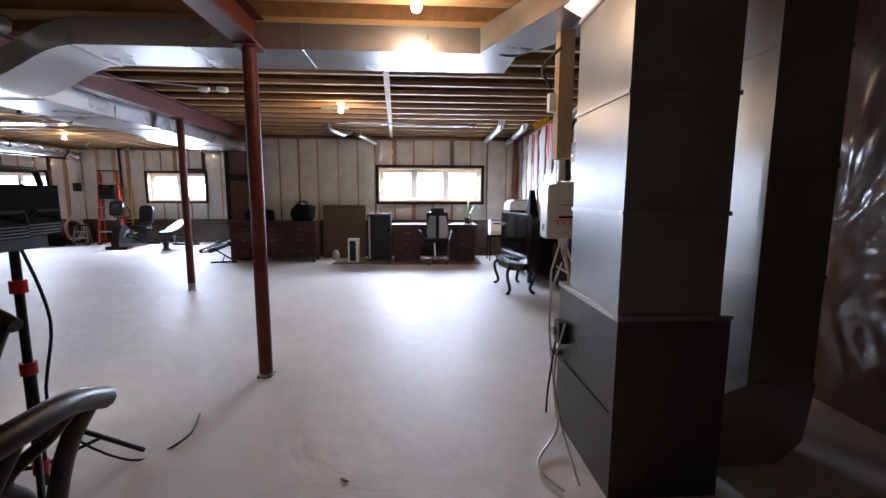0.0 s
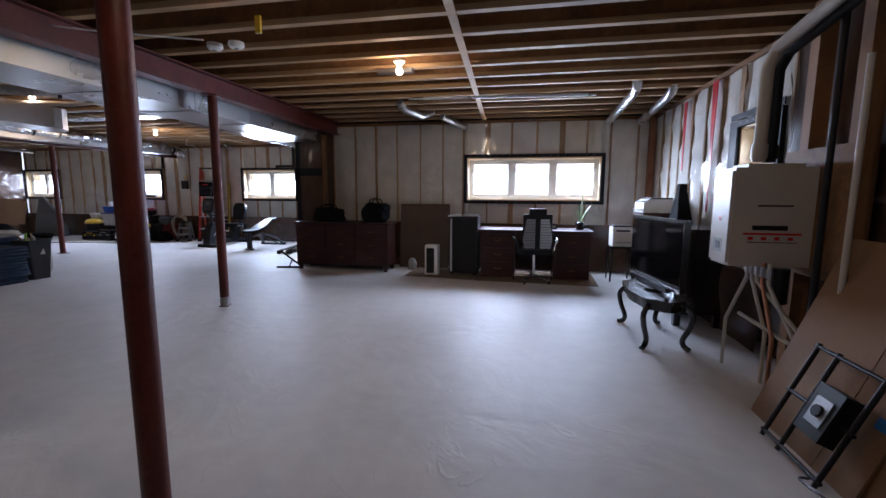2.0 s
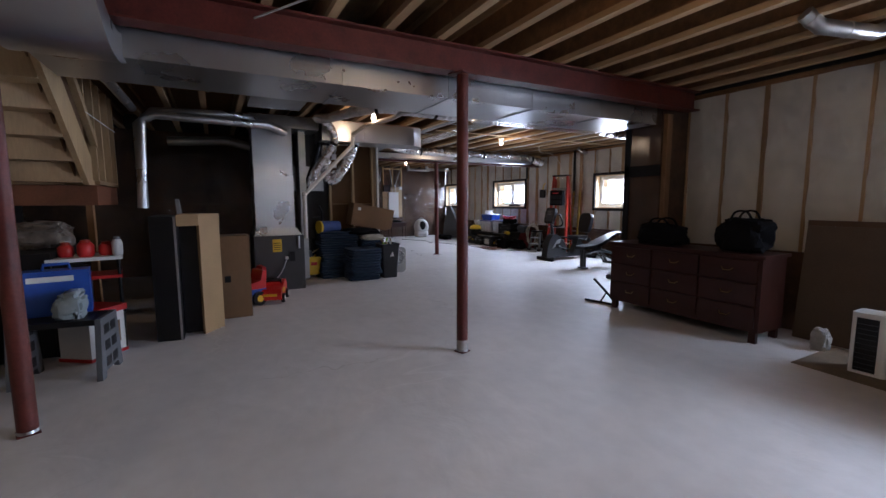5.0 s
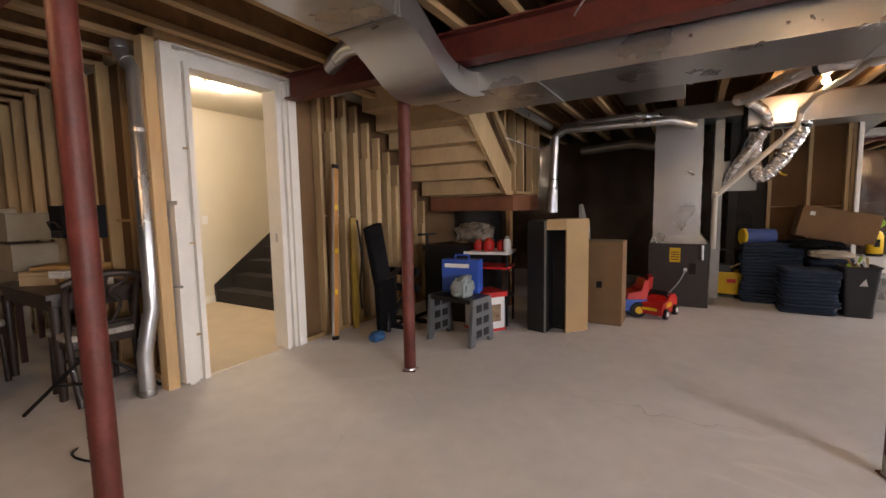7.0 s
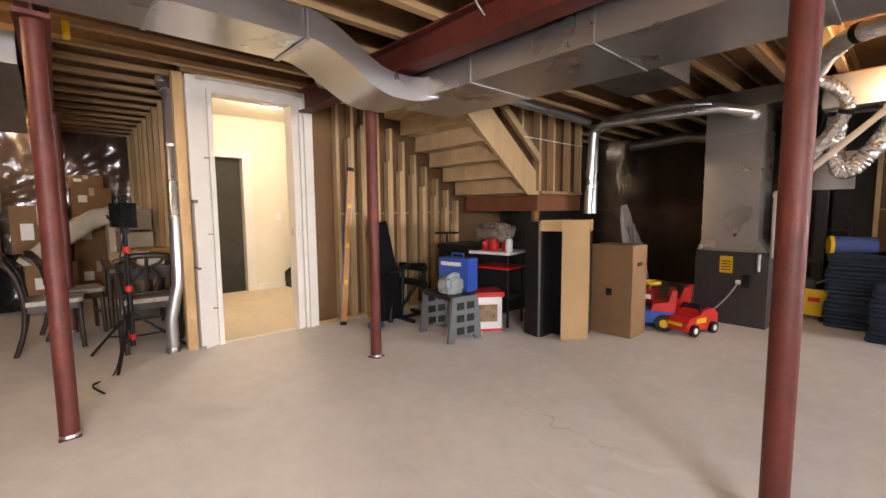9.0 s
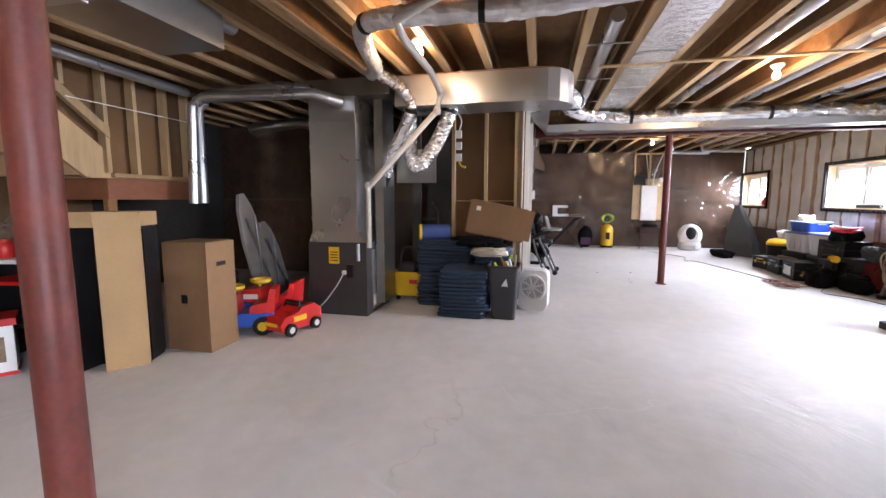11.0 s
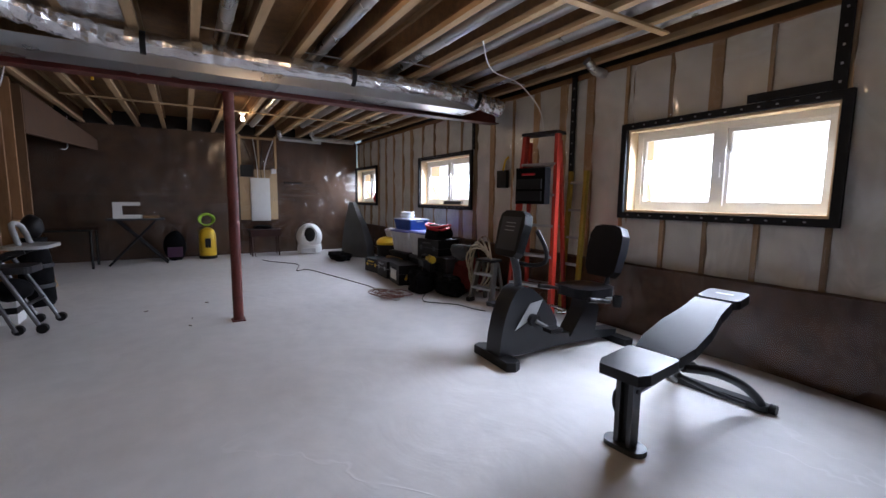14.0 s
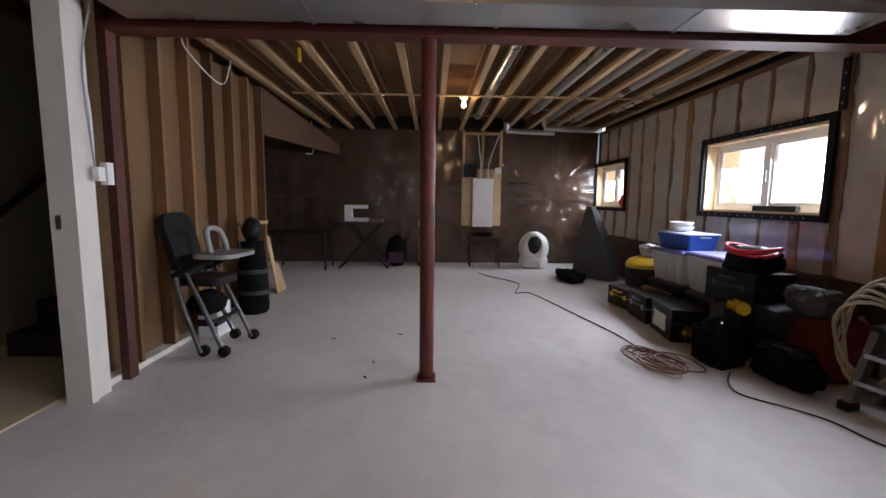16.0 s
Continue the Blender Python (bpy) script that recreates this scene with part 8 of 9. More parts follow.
def dumbbell(m, r, length, material, lab):
    t = thing("dumbbell", lab, "dumbbell", m, "row of dumbbells")
    for s in (-1, 1):
        bm = bmesh.new()
        h = length * 0.27
        x = s * (length / 2 - h / 2)
        loft(bm, [hex_ring((0, r * 0.87), r * 0.86, x - h / 2), hex_ring((0, r * 0.87), r, x - h / 4), hex_ring((0, r * 0.87), r, x + h / 4), hex_ring((0, r * 0.87), r * 0.86, x + h / 2)])
        hd = part("head", bm, material, t)
        hd.rotation_euler = (0, 0, 0)
        box_part("weight_mark", (x - 0.012, -0.015, r * 1.735), (x + 0.012, 0.015, r * 1.742), GREY if material is not BLACK else CHARCOAL, hd, bev=0)
    rod_part("grip", (-length * 0.24, 0, r * 0.87), (length * 0.24, 0, r * 0.87), 0.014, CHROME, t)
    return t


HEXGREY = mat("grey_cast_iron", (0.20, 0.205, 0.21), 0.5, 0.4, vary=0.2, bump=0.1)
HEXBLACK = mat("black_rubber_hex", (0.02, 0.02, 0.022), 0.6, vary=0.2)
for i, (x, y, r, ln, mt) in enumerate(((-4.20, 10.42, 0.045, 0.26, HEXBLACK), (-4.22, 10.56, 0.046, 0.26, HEXBLACK), (-4.23, 10.72, 0.046, 0.26, HEXGREY), (-4.25, 10.86, 0.048, 0.27, HEXGREY), (-4.27, 11.01, 0.05, 0.27, HEXGREY), (-4.29, 11.16, 0.051, 0.28, HEXGREY), (-4.32, 11.32, 0.053, 0.28, HEXGREY), (-4.34, 11.47, 0.055, 0.29, HEXGREY), (-4.38, 11.72, 0.075, 0.36, HEXBLACK), (-4.42, 11.93, 0.075, 0.36, HEXBLACK))):
    dumbbell(pose(x, y, 0, 0, 0, 12 + (i % 3) * 2 - 2), r, ln, mt, "small black hex dumbbell on the floor" if mt is HEXBLACK and r < 0.05 else "large black rubber hex dumbbell near the wall" if mt is HEXBLACK else "grey cast iron hex dumbbell in a row")


def step_ladder(name, label, m, h, w, material, rungs, spread, top=BLACK):
    t = thing(name, label, "ladder", m)
    for s in (-1, 1):
        bm = bmesh.new()
        loft(bm, [[(s * w / 2 + a, b, 0) for a, b in ((-0.02, -0.035), (0.02, -0.035), (0.02, 0.035), (-0.02, 0.035))], [(s * w * 0.36 + a, spread + b, h) for a, b in ((-0.02, -0.035), (0.02, -0.035), (0.02, 0.035), (-0.02, 0.035))]])
        part("front_rail", bm, material, t, bev=0.004)
        bm = bmesh.new()
        loft(bm, [[(s * w * 0.46 + a, spread * 1.5 + 0.1 + b, 0) for a, b in ((-0.015, -0.02), (0.015, -0.02), (0.015, 0.02), (-0.015, 0.02))], [(s * w * 0.34 + a, spread + 0.06 + b, h * 0.97) for a, b in ((-0.015, -0.02), (0.015, -0.02), (0.015, 0.02), (-0.015, 0.02))]])
        part("rear_rail", bm, material, t, bev=0.003)
        box_part("foot", (s * w / 2 - 0.03, -0.045, 0), (s * w / 2 + 0.03, 0.045, 0.05), BLACK, t)
    for k in range(1, rungs + 1):
        u = k / (rungs + 1)
        ww = w / 2 - (w * 0.14) * u
        box_part("step", (-ww, spread * u - 0.04, h * u), (ww, spread * u + 0.05, h * u + 0.025), STEEL, t)
        if k % 2:
            tube_part("rear_bar", [(-ww, spread * 1.5 + 0.1 - (spread * 0.5) * u, h * u), (ww, spread * 1.5 + 0.1 - (spread * 0.5) * u, h * u)], 0.01, STEEL, t)
    box_part("top_cap", (-w * 0.40, spread - 0.06, h), (w * 0.40, spread + 0.12, h + 0.03), top, t, bev=0.012)
    return t


step_ladder("orange_ladder", "tall orange fibreglass step ladder against the wall", pose(-7.36, 12.12, 0, 0, 0, 14), 1.86, 0.52, ORANGE, 5, 0.14)
t = thing("yellow_ladder", "yellow fibreglass ladder behind the orange one", "ladder", pose(-7.14, 12.46, 0) @ pose(0, 0, 0, -3, 0, 0))
for s in (-1, 1):
    box_part("rail", (s * 0.10 - 0.02, -0.02, 0), (s * 0.10 + 0.02, 0.02, 1.50), mat("yellow_fibreglass_%d" % (s + 1), (0.30, 0.21, 0.02), 0.5), t)
for k in range(5):
    box_part("rung", (-0.08, -0.02, 0.25 + 0.28 * k), (0.08, 0.02, 0.275 + 0.28 * k), STEEL, t)
t = thing("tool_pouch", "black tool pouch with a red label hung in the ladder", "tool pouch", pose(-7.34, 12.10, 1.16, 0, 0, 14))
box_part("pouch", (-0.17, -0.05, 0), (0.17, 0.05, 0.36), BLACK_SOFT, t, bev=0.02)
for z in (0.03, 0.15):
    box_part("pocket", (-0.15, -0.075, z), (0.14, -0.05, z + 0.1), BLACK, t, bev=0.008)
box_part("red_label", (-0.08, -0.08, 0.285), (0.06, -0.052, 0.303), PINKRED, t, bev=0.003)
t = step_ladder("short_step_ladder", "short aluminium step ladder with a coiled hose on it", pose(-8.02, 11.98, 0, 0, 0, 12), 0.48, 0.32, mat("grey_aluminium", (0.19, 0.18, 0.165), 0.5, 0.6), 2, 0.10)
t = thing("coiled_hose", "beige hose coiled over the short step ladder", "hose", pose(-8.24, 12.1, 0.0))
for k in range(5):
    r = 0.26 + 0.015 * k
    tube_part("loop", [(r * math.cos(a) * 0.75, 0.05 * math.sin(a * 2 + k) + 0.02 * k - 0.02, 0.36 + 0.02 * k + r * math.sin(a)) for a in [2 * math.pi * q / 24 for q in range(25)]], 0.011, mat("beige_hose_%d" % k, (0.42, 0.36, 0.26), 0.6), t, n=6)

# pile of totes, bags and tools along the window wall


def tote(name, label, m, w, d, h, body, lid, category="storage tote", grp="storage totes"):
    t = thing(name, label, category, m, grp)
    bm = bmesh.new()
    loft(bm, [[(x, y, 0) for x, y in rounded(w * 0.86, d * 0.86, 0.03)], [(x, y, h * 0.9) for x, y in rounded(w, d, 0.03)]])
    part("tub", bm, body, t, bev=0.004)
    bm = bmesh.new()
    loft(bm, [[(x, y, h * 0.9) for x, y in rounded(w * 1.05, d * 1.05, 0.035)], [(x, y, h * 0.96) for x, y in rounded(w * 1.05, d * 1.05, 0.035)], [(x, y, h) for x, y in rounded(w * 0.95, d * 0.95, 0.03)]])
    part("lid", bm, lid, t, bev=0.003)
    for s in (-1, 1):
        box_part("handle", (s * w * 0.5 - 0.02, -d * 0.16, h * 0.74), (s * w * 0.5 + 0.02, d * 0.16, h * 0.82), lid, t, bev=0.006)
    for k in (-0.25, 0, 0.25):
        box_part("rib", (k * w - 0.01, -d * 0.485, h * 0.1), (k * w + 0.01, -d * 0.455, h * 0.86), body, t, bev=0.003)
    return t


CLEAR = mat("milky_tub_plastic", (0.55, 0.56, 0.57), 0.4, vary=0.1, bump=0.04)
PURPLE = mat("blue_purple_lid", (0.12, 0.13, 0.35), 0.4)
tote("black_tote", "black storage tote at the foot of the pile", pose(-10.25, 12.18, 0, 0, 0, 3), 0.62, 0.42, 0.36, BLACK, BLACK)
tote("black_tote", "black storage tote at the foot of the pile", pose(-9.55, 12.16, 0, 0, 0, -3), 0.6, 0.42, 0.36, BLACK, CHARCOAL)
tote("clear_tote", "milky storage tote with a blue lid on the pile", pose(-10.32, 12.22, 0.36, 0, 0, 2), 0.58, 0.42, 0.34, CLEAR, PURPLE)
tote("clear_tote", "milky storage tote with a blue lid on the pile", pose(-9.68, 12.22, 0.36, 0, 0, -2), 0.58, 0.42, 0.36, CLEAR, PURPLE)
tote("blue_tote", "bright blue storage tub on top of the pile", pose(-10.35, 12.25, 0.70, 0, 0, 4), 0.54, 0.36, 0.18, BLUE, mat("pale_blue_lid", (0.35, 0.42, 0.55), 0.4))
for z, r in ((0.88, 0.12), (0.93, 0.115)):
    t = thing("white_bowl", "white plastic bowl stacked on a blue tub", "bowl", pose(-10.42, 12.22, z), "white bowls")
    bm = bmesh.new()
    lathe(bm, [(r * 0.7, 0), (r * 0.95, 0.03), (r, 0.05), (r * 0.9, 0.052), (r * 0.8, 0.02)])
    part("bowl", bm, WHITE, t, smooth=True)
    tube_part("rim", [(r * math.cos(2 * math.pi * k / 18), r * math.sin(2 * math.pi * k / 18), 0.05) for k in range(19)], 0.006, WHITE, t, n=6)
t = thing("shop_vacuum", "black wet vacuum with a yellow lid", "vacuum", pose(-10.98, 12.12, 0))
bm = bmesh.new()
lathe(bm, [(0.17, 0.05), (0.19, 0.1), (0.2, 0.38), (0.19, 0.4)])
part("drum", bm, BLACK, t, smooth=True)
bm = bmesh.new()
lathe(bm, [(0.205, 0.4), (0.21, 0.44), (0.17, 0.5), (0.08, 0.53)])
part("lid", bm, YELLOW, t, smooth=True)
bm = bmesh.new()
lathe(bm, [(0.21, 0.06), (0.215, 0.09), (0.19, 0.1)])
part("base_ring", bm, YELLOW, t, smooth=True)
for k in range(4):
    a = math.pi / 2 * k + 0.4
    rod_part("castor", (0.17 * math.cos(a) - 0.012, 0.17 * math.sin(a), 0.028), (0.17 * math.cos(a) + 0.012, 0.17 * math.sin(a), 0.028), 0.028, BLACK, t)
lump_bag("white_bags", "crumpled white plastic bags on the pile", -10.98, 12.2, 0.53, 0.34, 0.26, 0.16, mat("white_bag_film", (0.7, 0.7, 0.72), 0.4, vary=0.1, bump=0.5), 41, "plastic bag", False)


def tool_case(name, label, m, w, d, h, body, trim):
    t = thing(name, label, "tool case", m, "tool cases")
    box_part("shell", (-w / 2, -d / 2, 0), (w / 2, d / 2, h), body, t, bev=0.015)
    box_part("seam", (-w / 2 - 0.002, -d / 2 - 0.002, h * 0.55), (w / 2 + 0.002, d / 2 + 0.002, h * 0.58), trim, t, bev=0)
    for x in (-0.3, 0.3):
        box_part("latch", (x * w - 0.02, -d / 2 - 0.008, h * 0.45), (x * w + 0.02, -d / 2, h * 0.66), trim, t, bev=0.003)
    tube_part("handle", [(-w * 0.16, -d / 2, h * 0.8), (-w * 0.14, -d / 2 - 0.03, h * 0.82), (w * 0.14, -d / 2 - 0.03, h * 0.82), (w * 0.16, -d / 2, h * 0.8)], 0.01, trim, t)
    return t


tool_case("drill_case", "black tool case with yellow latches on the floor", pose(-10.62, 11.80, 0, 0, 0, 8), 0.42, 0.3, 0.22, BLACK, YELLOW)
tool_case("drill_case", "black tool case with grey latches on the floor", pose(-10.1, 11.78, 0, 0, 0, -4), 0.44, 0.3, 0.26, BLACK, GREY)
t = tool_case("power_tool_box", "black tool box with a large white label on the floor", pose(-9.56, 11.74, 0, 0, 0, -8), 0.46, 0.3, 0.28, BLACK, CHARCOAL)
box_part("label", (-0.16, -0.158, 0.06), (0.12, -0.152, 0.2), WHITE, t, "white paper label", bev=0)
tool_case("stacked_case", "black tool case stacked on others", pose(-9.30, 12.15, 0.36, 0, 0, 6), 0.5, 0.36, 0.28, BLACK, CHARCOAL)
tool_case("stacked_case", "charcoal tool case stacked on others", pose(-9.0, 12.18, 0.0, 0, 0, -3), 0.5, 0.4, 0.42, CHARCOAL, BLACK)
t = lump_bag("tool_bag", "open black tool bag with red rim and white rags", -9.22, 12.10, 0.64, 0.52, 0.36, 0.20, BLACK_SOFT, 43, "tool bag", False)
rnd = random.Random(19)
for k in range(2):
    tube_part("red_rim", [((0.21 + 0.02 * k) * math.cos(a), (0.14 + 0.01 * k) * math.sin(a), 0.155 + 0.035 * k + 0.018 * math.sin(2 * a + k)) for a in [2 * math.pi * q / 18 for q in range(19)]], 0.016, PINKRED, t, "red rim of the bag", n=8)
for k in range(5):
    a, b = rnd.uniform(-0.15, 0.15), rnd.uniform(-0.09, 0.09)
    bm = bmesh.new()
    ball(bm, (a, b, 0.185), 0.05, 0.03, 0.022, 10, 6, 0.3, 60 + k)
    part("rag", bm, (WHITE, PINKRED, WHITE, BLACK, GREY)[k], t, "crumpled rag", smooth=True)
t = thing("tool_heap", "heap of small hand tools and fittings by the tool cases", "tools", pose(-9.38, 11.70, 0))
for k in range(22):
    x, y, z = rnd.uniform(-0.12, 0.30), rnd.uniform(-0.06, 0.14), rnd.uniform(0.02, 0.22)
    a = rnd.uniform(0, 3.1)
    ln_ = rnd.uniform(0.04, 0.10)
    c = (BLACK, CHARCOAL, STEEL, BRASS, BLACK, YELLOW, SILVER)[k % 7]
    tube_part("tool", [(x - ln_ * math.cos(a), y - 0.5 * ln_ * math.sin(a), max(0.015, z - 0.03)), (x, y, z), (x + ln_ * math.cos(a), y + 0.5 * ln_ * math.sin(a), max(0.015, z + rnd.uniform(-0.05, 0.02)))], rnd.uniform(0.010, 0.022), c, t, n=7)
lump_bag("dark_sack", "black canvas sack slumped between the cases", -8.92, 11.66, 0, 0.46, 0.34, 0.30, BLACK_SOFT, 71, "bag", False)
lump_bag("grey_case", "grey soft case lying on the pile", -8.72, 12.22, 0.40, 0.40, 0.30, 0.22, mat("slate_cloth", (0.06, 0.065, 0.07), 0.9), 72, "bag", False)
t = thing("timber_offcut", "short pale timber offcut lying among the tool cases", "timber", pose(-10.34, 11.98, 0.22, 0, 0, 12))
box_part("block", (-0.22, -0.045, 0), (0.22, 0.045, 0.04), LUMBER, t)
box_part("end_grain", (0.2202, -0.043, 0.002), (0.2215, 0.043, 0.038), PLY, t, bev=0)
t = thing("air_compressor", "black portable compressor with brass fittings", "compressor", pose(-9.12, 11.86, 0, 0, 0, -10))
rod_part("tank", (-0.2, 0, 0.14), (0.2, 0, 0.14), 0.11, BLACK, t, n=20)
box_part("pump", (-0.1, -0.08, 0.24), (0.12, 0.08, 0.38), CHARCOAL, t, bev=0.012)
rod_part("gauge", (0.14, -0.1, 0.27), (0.14, -0.12, 0.27), 0.03, CHROME, t)
rod_part("fitting", (0.02, -0.14, 0.2), (0.02, -0.11, 0.2), 0.018, BRASS, t)
tube_part("handle", [(-0.18, 0, 0.24), (-0.16, 0, 0.42), (0.16, 0, 0.42), (0.18, 0, 0.24)], 0.012, BLACK, t, smooth_line=3)
for x in (-0.16, 0.16):
    box_part("foot", (x - 0.02, -0.1, 0), (x + 0.02, 0.1, 0.05), BLACK, t)
rod_part("orange_motor", (0.05, 0.02, 0.4), (0.2, 0.02, 0.4), 0.05, YELLOW, t)
lump_bag("red_bag", "red and black canvas bag slumped by the wall", -8.66, 12.25, 0, 0.56, 0.46, 0.44, mat("dark_red_canvas", (0.13, 0.008, 0.010), 0.8, vary=0.4, scale=5), 44, "bag")
lump_bag("black_case_pile", "black soft case in front of the red bag", -8.55, 11.88, 0, 0.5, 0.3, 0.26, BLACK_SOFT, 45, "bag", False)
t = thing("grey_sled", "grey moulded plastic sled standing on end against the wall", "sled", pose(-12.35, 12.05, 0, 0, 0, 30))
bm = bmesh.new()
loft(bm, [[(-0.34, -0.12, 0.02), (0.34, -0.12, 0.02), (0.34, 0.12, 0.02), (-0.34, 0.12, 0.02)], [(-0.33, -0.1, 0.3), (0.3, -0.1, 0.3), (0.3, 0.12, 0.3), (-0.33, 0.12, 0.3)], [(-0.30, -0.06, 0.65), (0.15, -0.06, 0.65), (0.15, 0.12, 0.65), (-0.3, 0.12, 0.65)], [(-0.26, 0.0, 0.95), (-0.05, 0.0, 0.95), (-0.05, 0.14, 0.95), (-0.26, 0.14, 0.95)], [(-0.24, 0.02, 1.12), (-0.14, 0.02, 1.12), (-0.14, 0.12, 1.12), (-0.24, 0.12, 1.12)]])
part("shell", bm, mat("slate_plastic", (0.085, 0.09, 0.095), 0.55, vary=0.2), t, bev=0.03)
lump_bag("black_cover", "dark cloth cover at the foot of the sled", -12.2, 11.62, 0, 0.8, 0.4, 0.16, BLACK_SOFT, 47, "cloth", False)
t = thing("litter_robot", "white globe-shaped automatic litter box with a dark opening", "litter box", pose(-13.45, 11.35, 0, 0, 0, -18))
bm = bmesh.new()
lathe(bm, [(0.20, 0), (0.25, 0.03), (0.26, 0.12), (0.24, 0.2)])
part("base", bm, WHITE, t, smooth=True)
bm = bmesh.new()
ball(bm, (0, 0, 0.36), 0.25, 0.27, 0.29, 24, 16)
part("globe", bm, WHITE, t, smooth=True)
bm = bmesh.new()
ball(bm, (0.17, 0.02, 0.40), 0.10, 0.13, 0.17, 18, 12)
part("opening", bm, BLACK, t, "dark round opening", smooth=True)
tube_part("rim", [(0.20 - 0.03 * abs(math.sin(a)), 0.02 + 0.15 * math.cos(a), 0.40 + 0.19 * math.sin(a)) for a in [2 * math.pi * k / 24 for k in range(25)]], 0.022, WHITE, t)
box_part("drawer", (0.18, -0.14, 0.04), (0.262, 0.14, 0.13), mat("litter_drawer", (0.6, 0.6, 0.6), 0.45), t, bev=0.01)

# west wall: panel, small table, tank, stand, backpack
t = thing("electric_panel", "white electrical panel on a plywood board with wires", "electrical panel", pose(WX + 0.0, 10.45, 0))
box_part("backboard", (0.005, -0.38, 0.72), (0.03, 0.36, 1.78), PLY, t, bev=0.002)
box_part("panel", (0.03, -0.18, 0.70), (0.09, 0.2, 1.60), WHITE, t, bev=0.006)
box_part("panel_door", (0.09, -0.15, 0.76), (0.096, 0.17, 1.54), WHITE, t, bev=0.003)
box_part("meter", (0.03, -0.36, 1.62), (0.12, -0.12, 1.86), BLACK, t, bev=0.01)
for y in (-0.36, 0.0, 0.34):
    box_part("stud", (0.0, y - 0.02, 1.80), (0.06, y + 0.02, JB), LUMBER, t)
box_part("plate", (0.0, -0.38, 2.40), (0.06, 0.36, 2.44), LUMBER, t)
box_part("junction_box", (0.03, 0.24, 1.70), (0.09, 0.34, 1.80), WHITE, t)
for k in range(4):
    tube_part("cable", [(0.07, -0.1 + 0.07 * k, 1.60), (0.06, -0.12 + 0.08 * k, 1.9), (0.06, -0.3 + 0.2 * k, 2.4)], 0.007, WHITE if k % 2 else BLACK, t, smooth_line=3, n=6)
box_part("wall_shelf", (0.02, 0.5, 1.50), (0.16, 0.85, 1.53), BLACK, t)
t = thing("small_table", "small dark wooden table below the electrical panel", "table", pose(-13.55, 10.46, 0))
box_part("tabletop", (-0.2, -0.31, 0.52), (0.2, 0.31, 0.545), MAHOGANY, t)
box_part("drawer_box", (-0.17, -0.28, 0.40), (0.17, 0.28, 0.52), MAHOGANY, t)
for sx in (-1, 1):
    for sy in (-1, 1):
        rod_part("leg", (sx * 0.15, sy * 0.26, 0.42), (sx * 0.15, sy * 0.26, 0), 0.022, MAHOGANY, t, r2=0.014)
lump_bag("table_clutter", "dark small parts heaped on the little table", -13.58, 10.45, 0.545, 0.3, 0.42, 0.08, BLACK_SOFT, 49, "clutter", False)
t = thing("yellow_tank", "yellow pressure tank with a coiled lime green hose on top", "tank", pose(-13.55, 9.42, 0))
bm = bmesh.new()
lathe(bm, [(0.13, 0.03), (0.15, 0.08), (0.15, 0.46), (0.12, 0.55), (0.05, 0.60)])
part("tank", bm, YELLOW, t, smooth=True)
bm = bmesh.new()
lathe(bm, [(0.15, 0), (0.16, 0.01), (0.16, 0.05), (0.14, 0.06)])
part("base", bm, BLACK, t, smooth=True)
box_part("label", (0.142, -0.05, 0.22), (0.153, 0.05, 0.4), BLACK, t, bev=0)
for k in range(7):
    tube_part("hose_loop", [((0.05 + 0.004 * k) * math.sin(a * 1.0) * 0.6 + 0.01 * (k - 3), 0.13 * math.cos(a) * (0.8 + 0.05 * k), 0.74 + 0.11 * math.sin(a) + 0.004 * k) for a in [2 * math.pi * q / 20 for q in range(21)]], 0.012, GREEN, t, "lime green hose", n=6)
t = thing("upright_vacuum", "black upright bag beside the yellow tank", "backpack", pose(-13.5, 8.88, 0))
bm = bmesh.new()
ball(bm, (0, 0, 0.26), 0.15, 0.19, 0.3, 16, 12, 0.08, 51, 0)
part("body", bm, BLACK_SOFT, t, smooth=True)
box_part("pocket", (0.1, -0.12, 0.08), (0.17, 0.12, 0.26), mat("plum_pocket", (0.06, 0.02, 0.05), 0.8), t, bev=0.02)
tube_part("top_loop", [(0, -0.04, 0.54), (0, -0.03, 0.6), (0, 0.03, 0.6), (0, 0.04, 0.54)], 0.01, BLACK, t)
t = thing("workbench_stand", "folding black workbench with a sewing machine on it", "workbench", pose(-13.25, 8.35, 0))
for s in (-1, 1):
    tube_part("leg", [(s * 0.16, -0.42, 0.01), (s * 0.16, 0.28, 0.78)], 0.018, BLACK, t)
    tube_part("leg", [(s * 0.13, 0.42, 0.01), (s * 0.13, -0.28, 0.78)], 0.018, BLACK, t)
box_part("jaw", (-0.2, -0.42, 0.78), (-0.02, 0.40, 0.81), BLACK, t)
box_part("jaw", (0.02, -0.42, 0.78), (0.2, 0.40, 0.81), CHARCOAL, t)
t = thing("sewing_machine", "white sewing machine on the folding bench", "sewing machine", pose(-13.25, 8.22, 0.81))
box_part("bed", (-0.08, -0.2, 0), (0.08, 0.2, 0.06), WHITE, t, bev=0.01)
box_part("pillar", (-0.07, -0.2, 0.06), (0.07, -0.08, 0.22), WHITE, t, bev=0.012)
box_part("arm", (-0.06, -0.2, 0.22), (0.06, 0.18, 0.28), WHITE, t, bev=0.015)
box_part("tool_tray", (-0.12, 0.22, 0.0), (0.1, 0.45, 0.05), BOARD, t)
t = thing("dark_table", "dark table standing in the shadow below the stairs", "table", pose(-13.2, 7.3, 0))
box_part("tabletop", (-0.3, -0.5, 0.62), (0.3, 0.48, 0.65), EBONY, t)
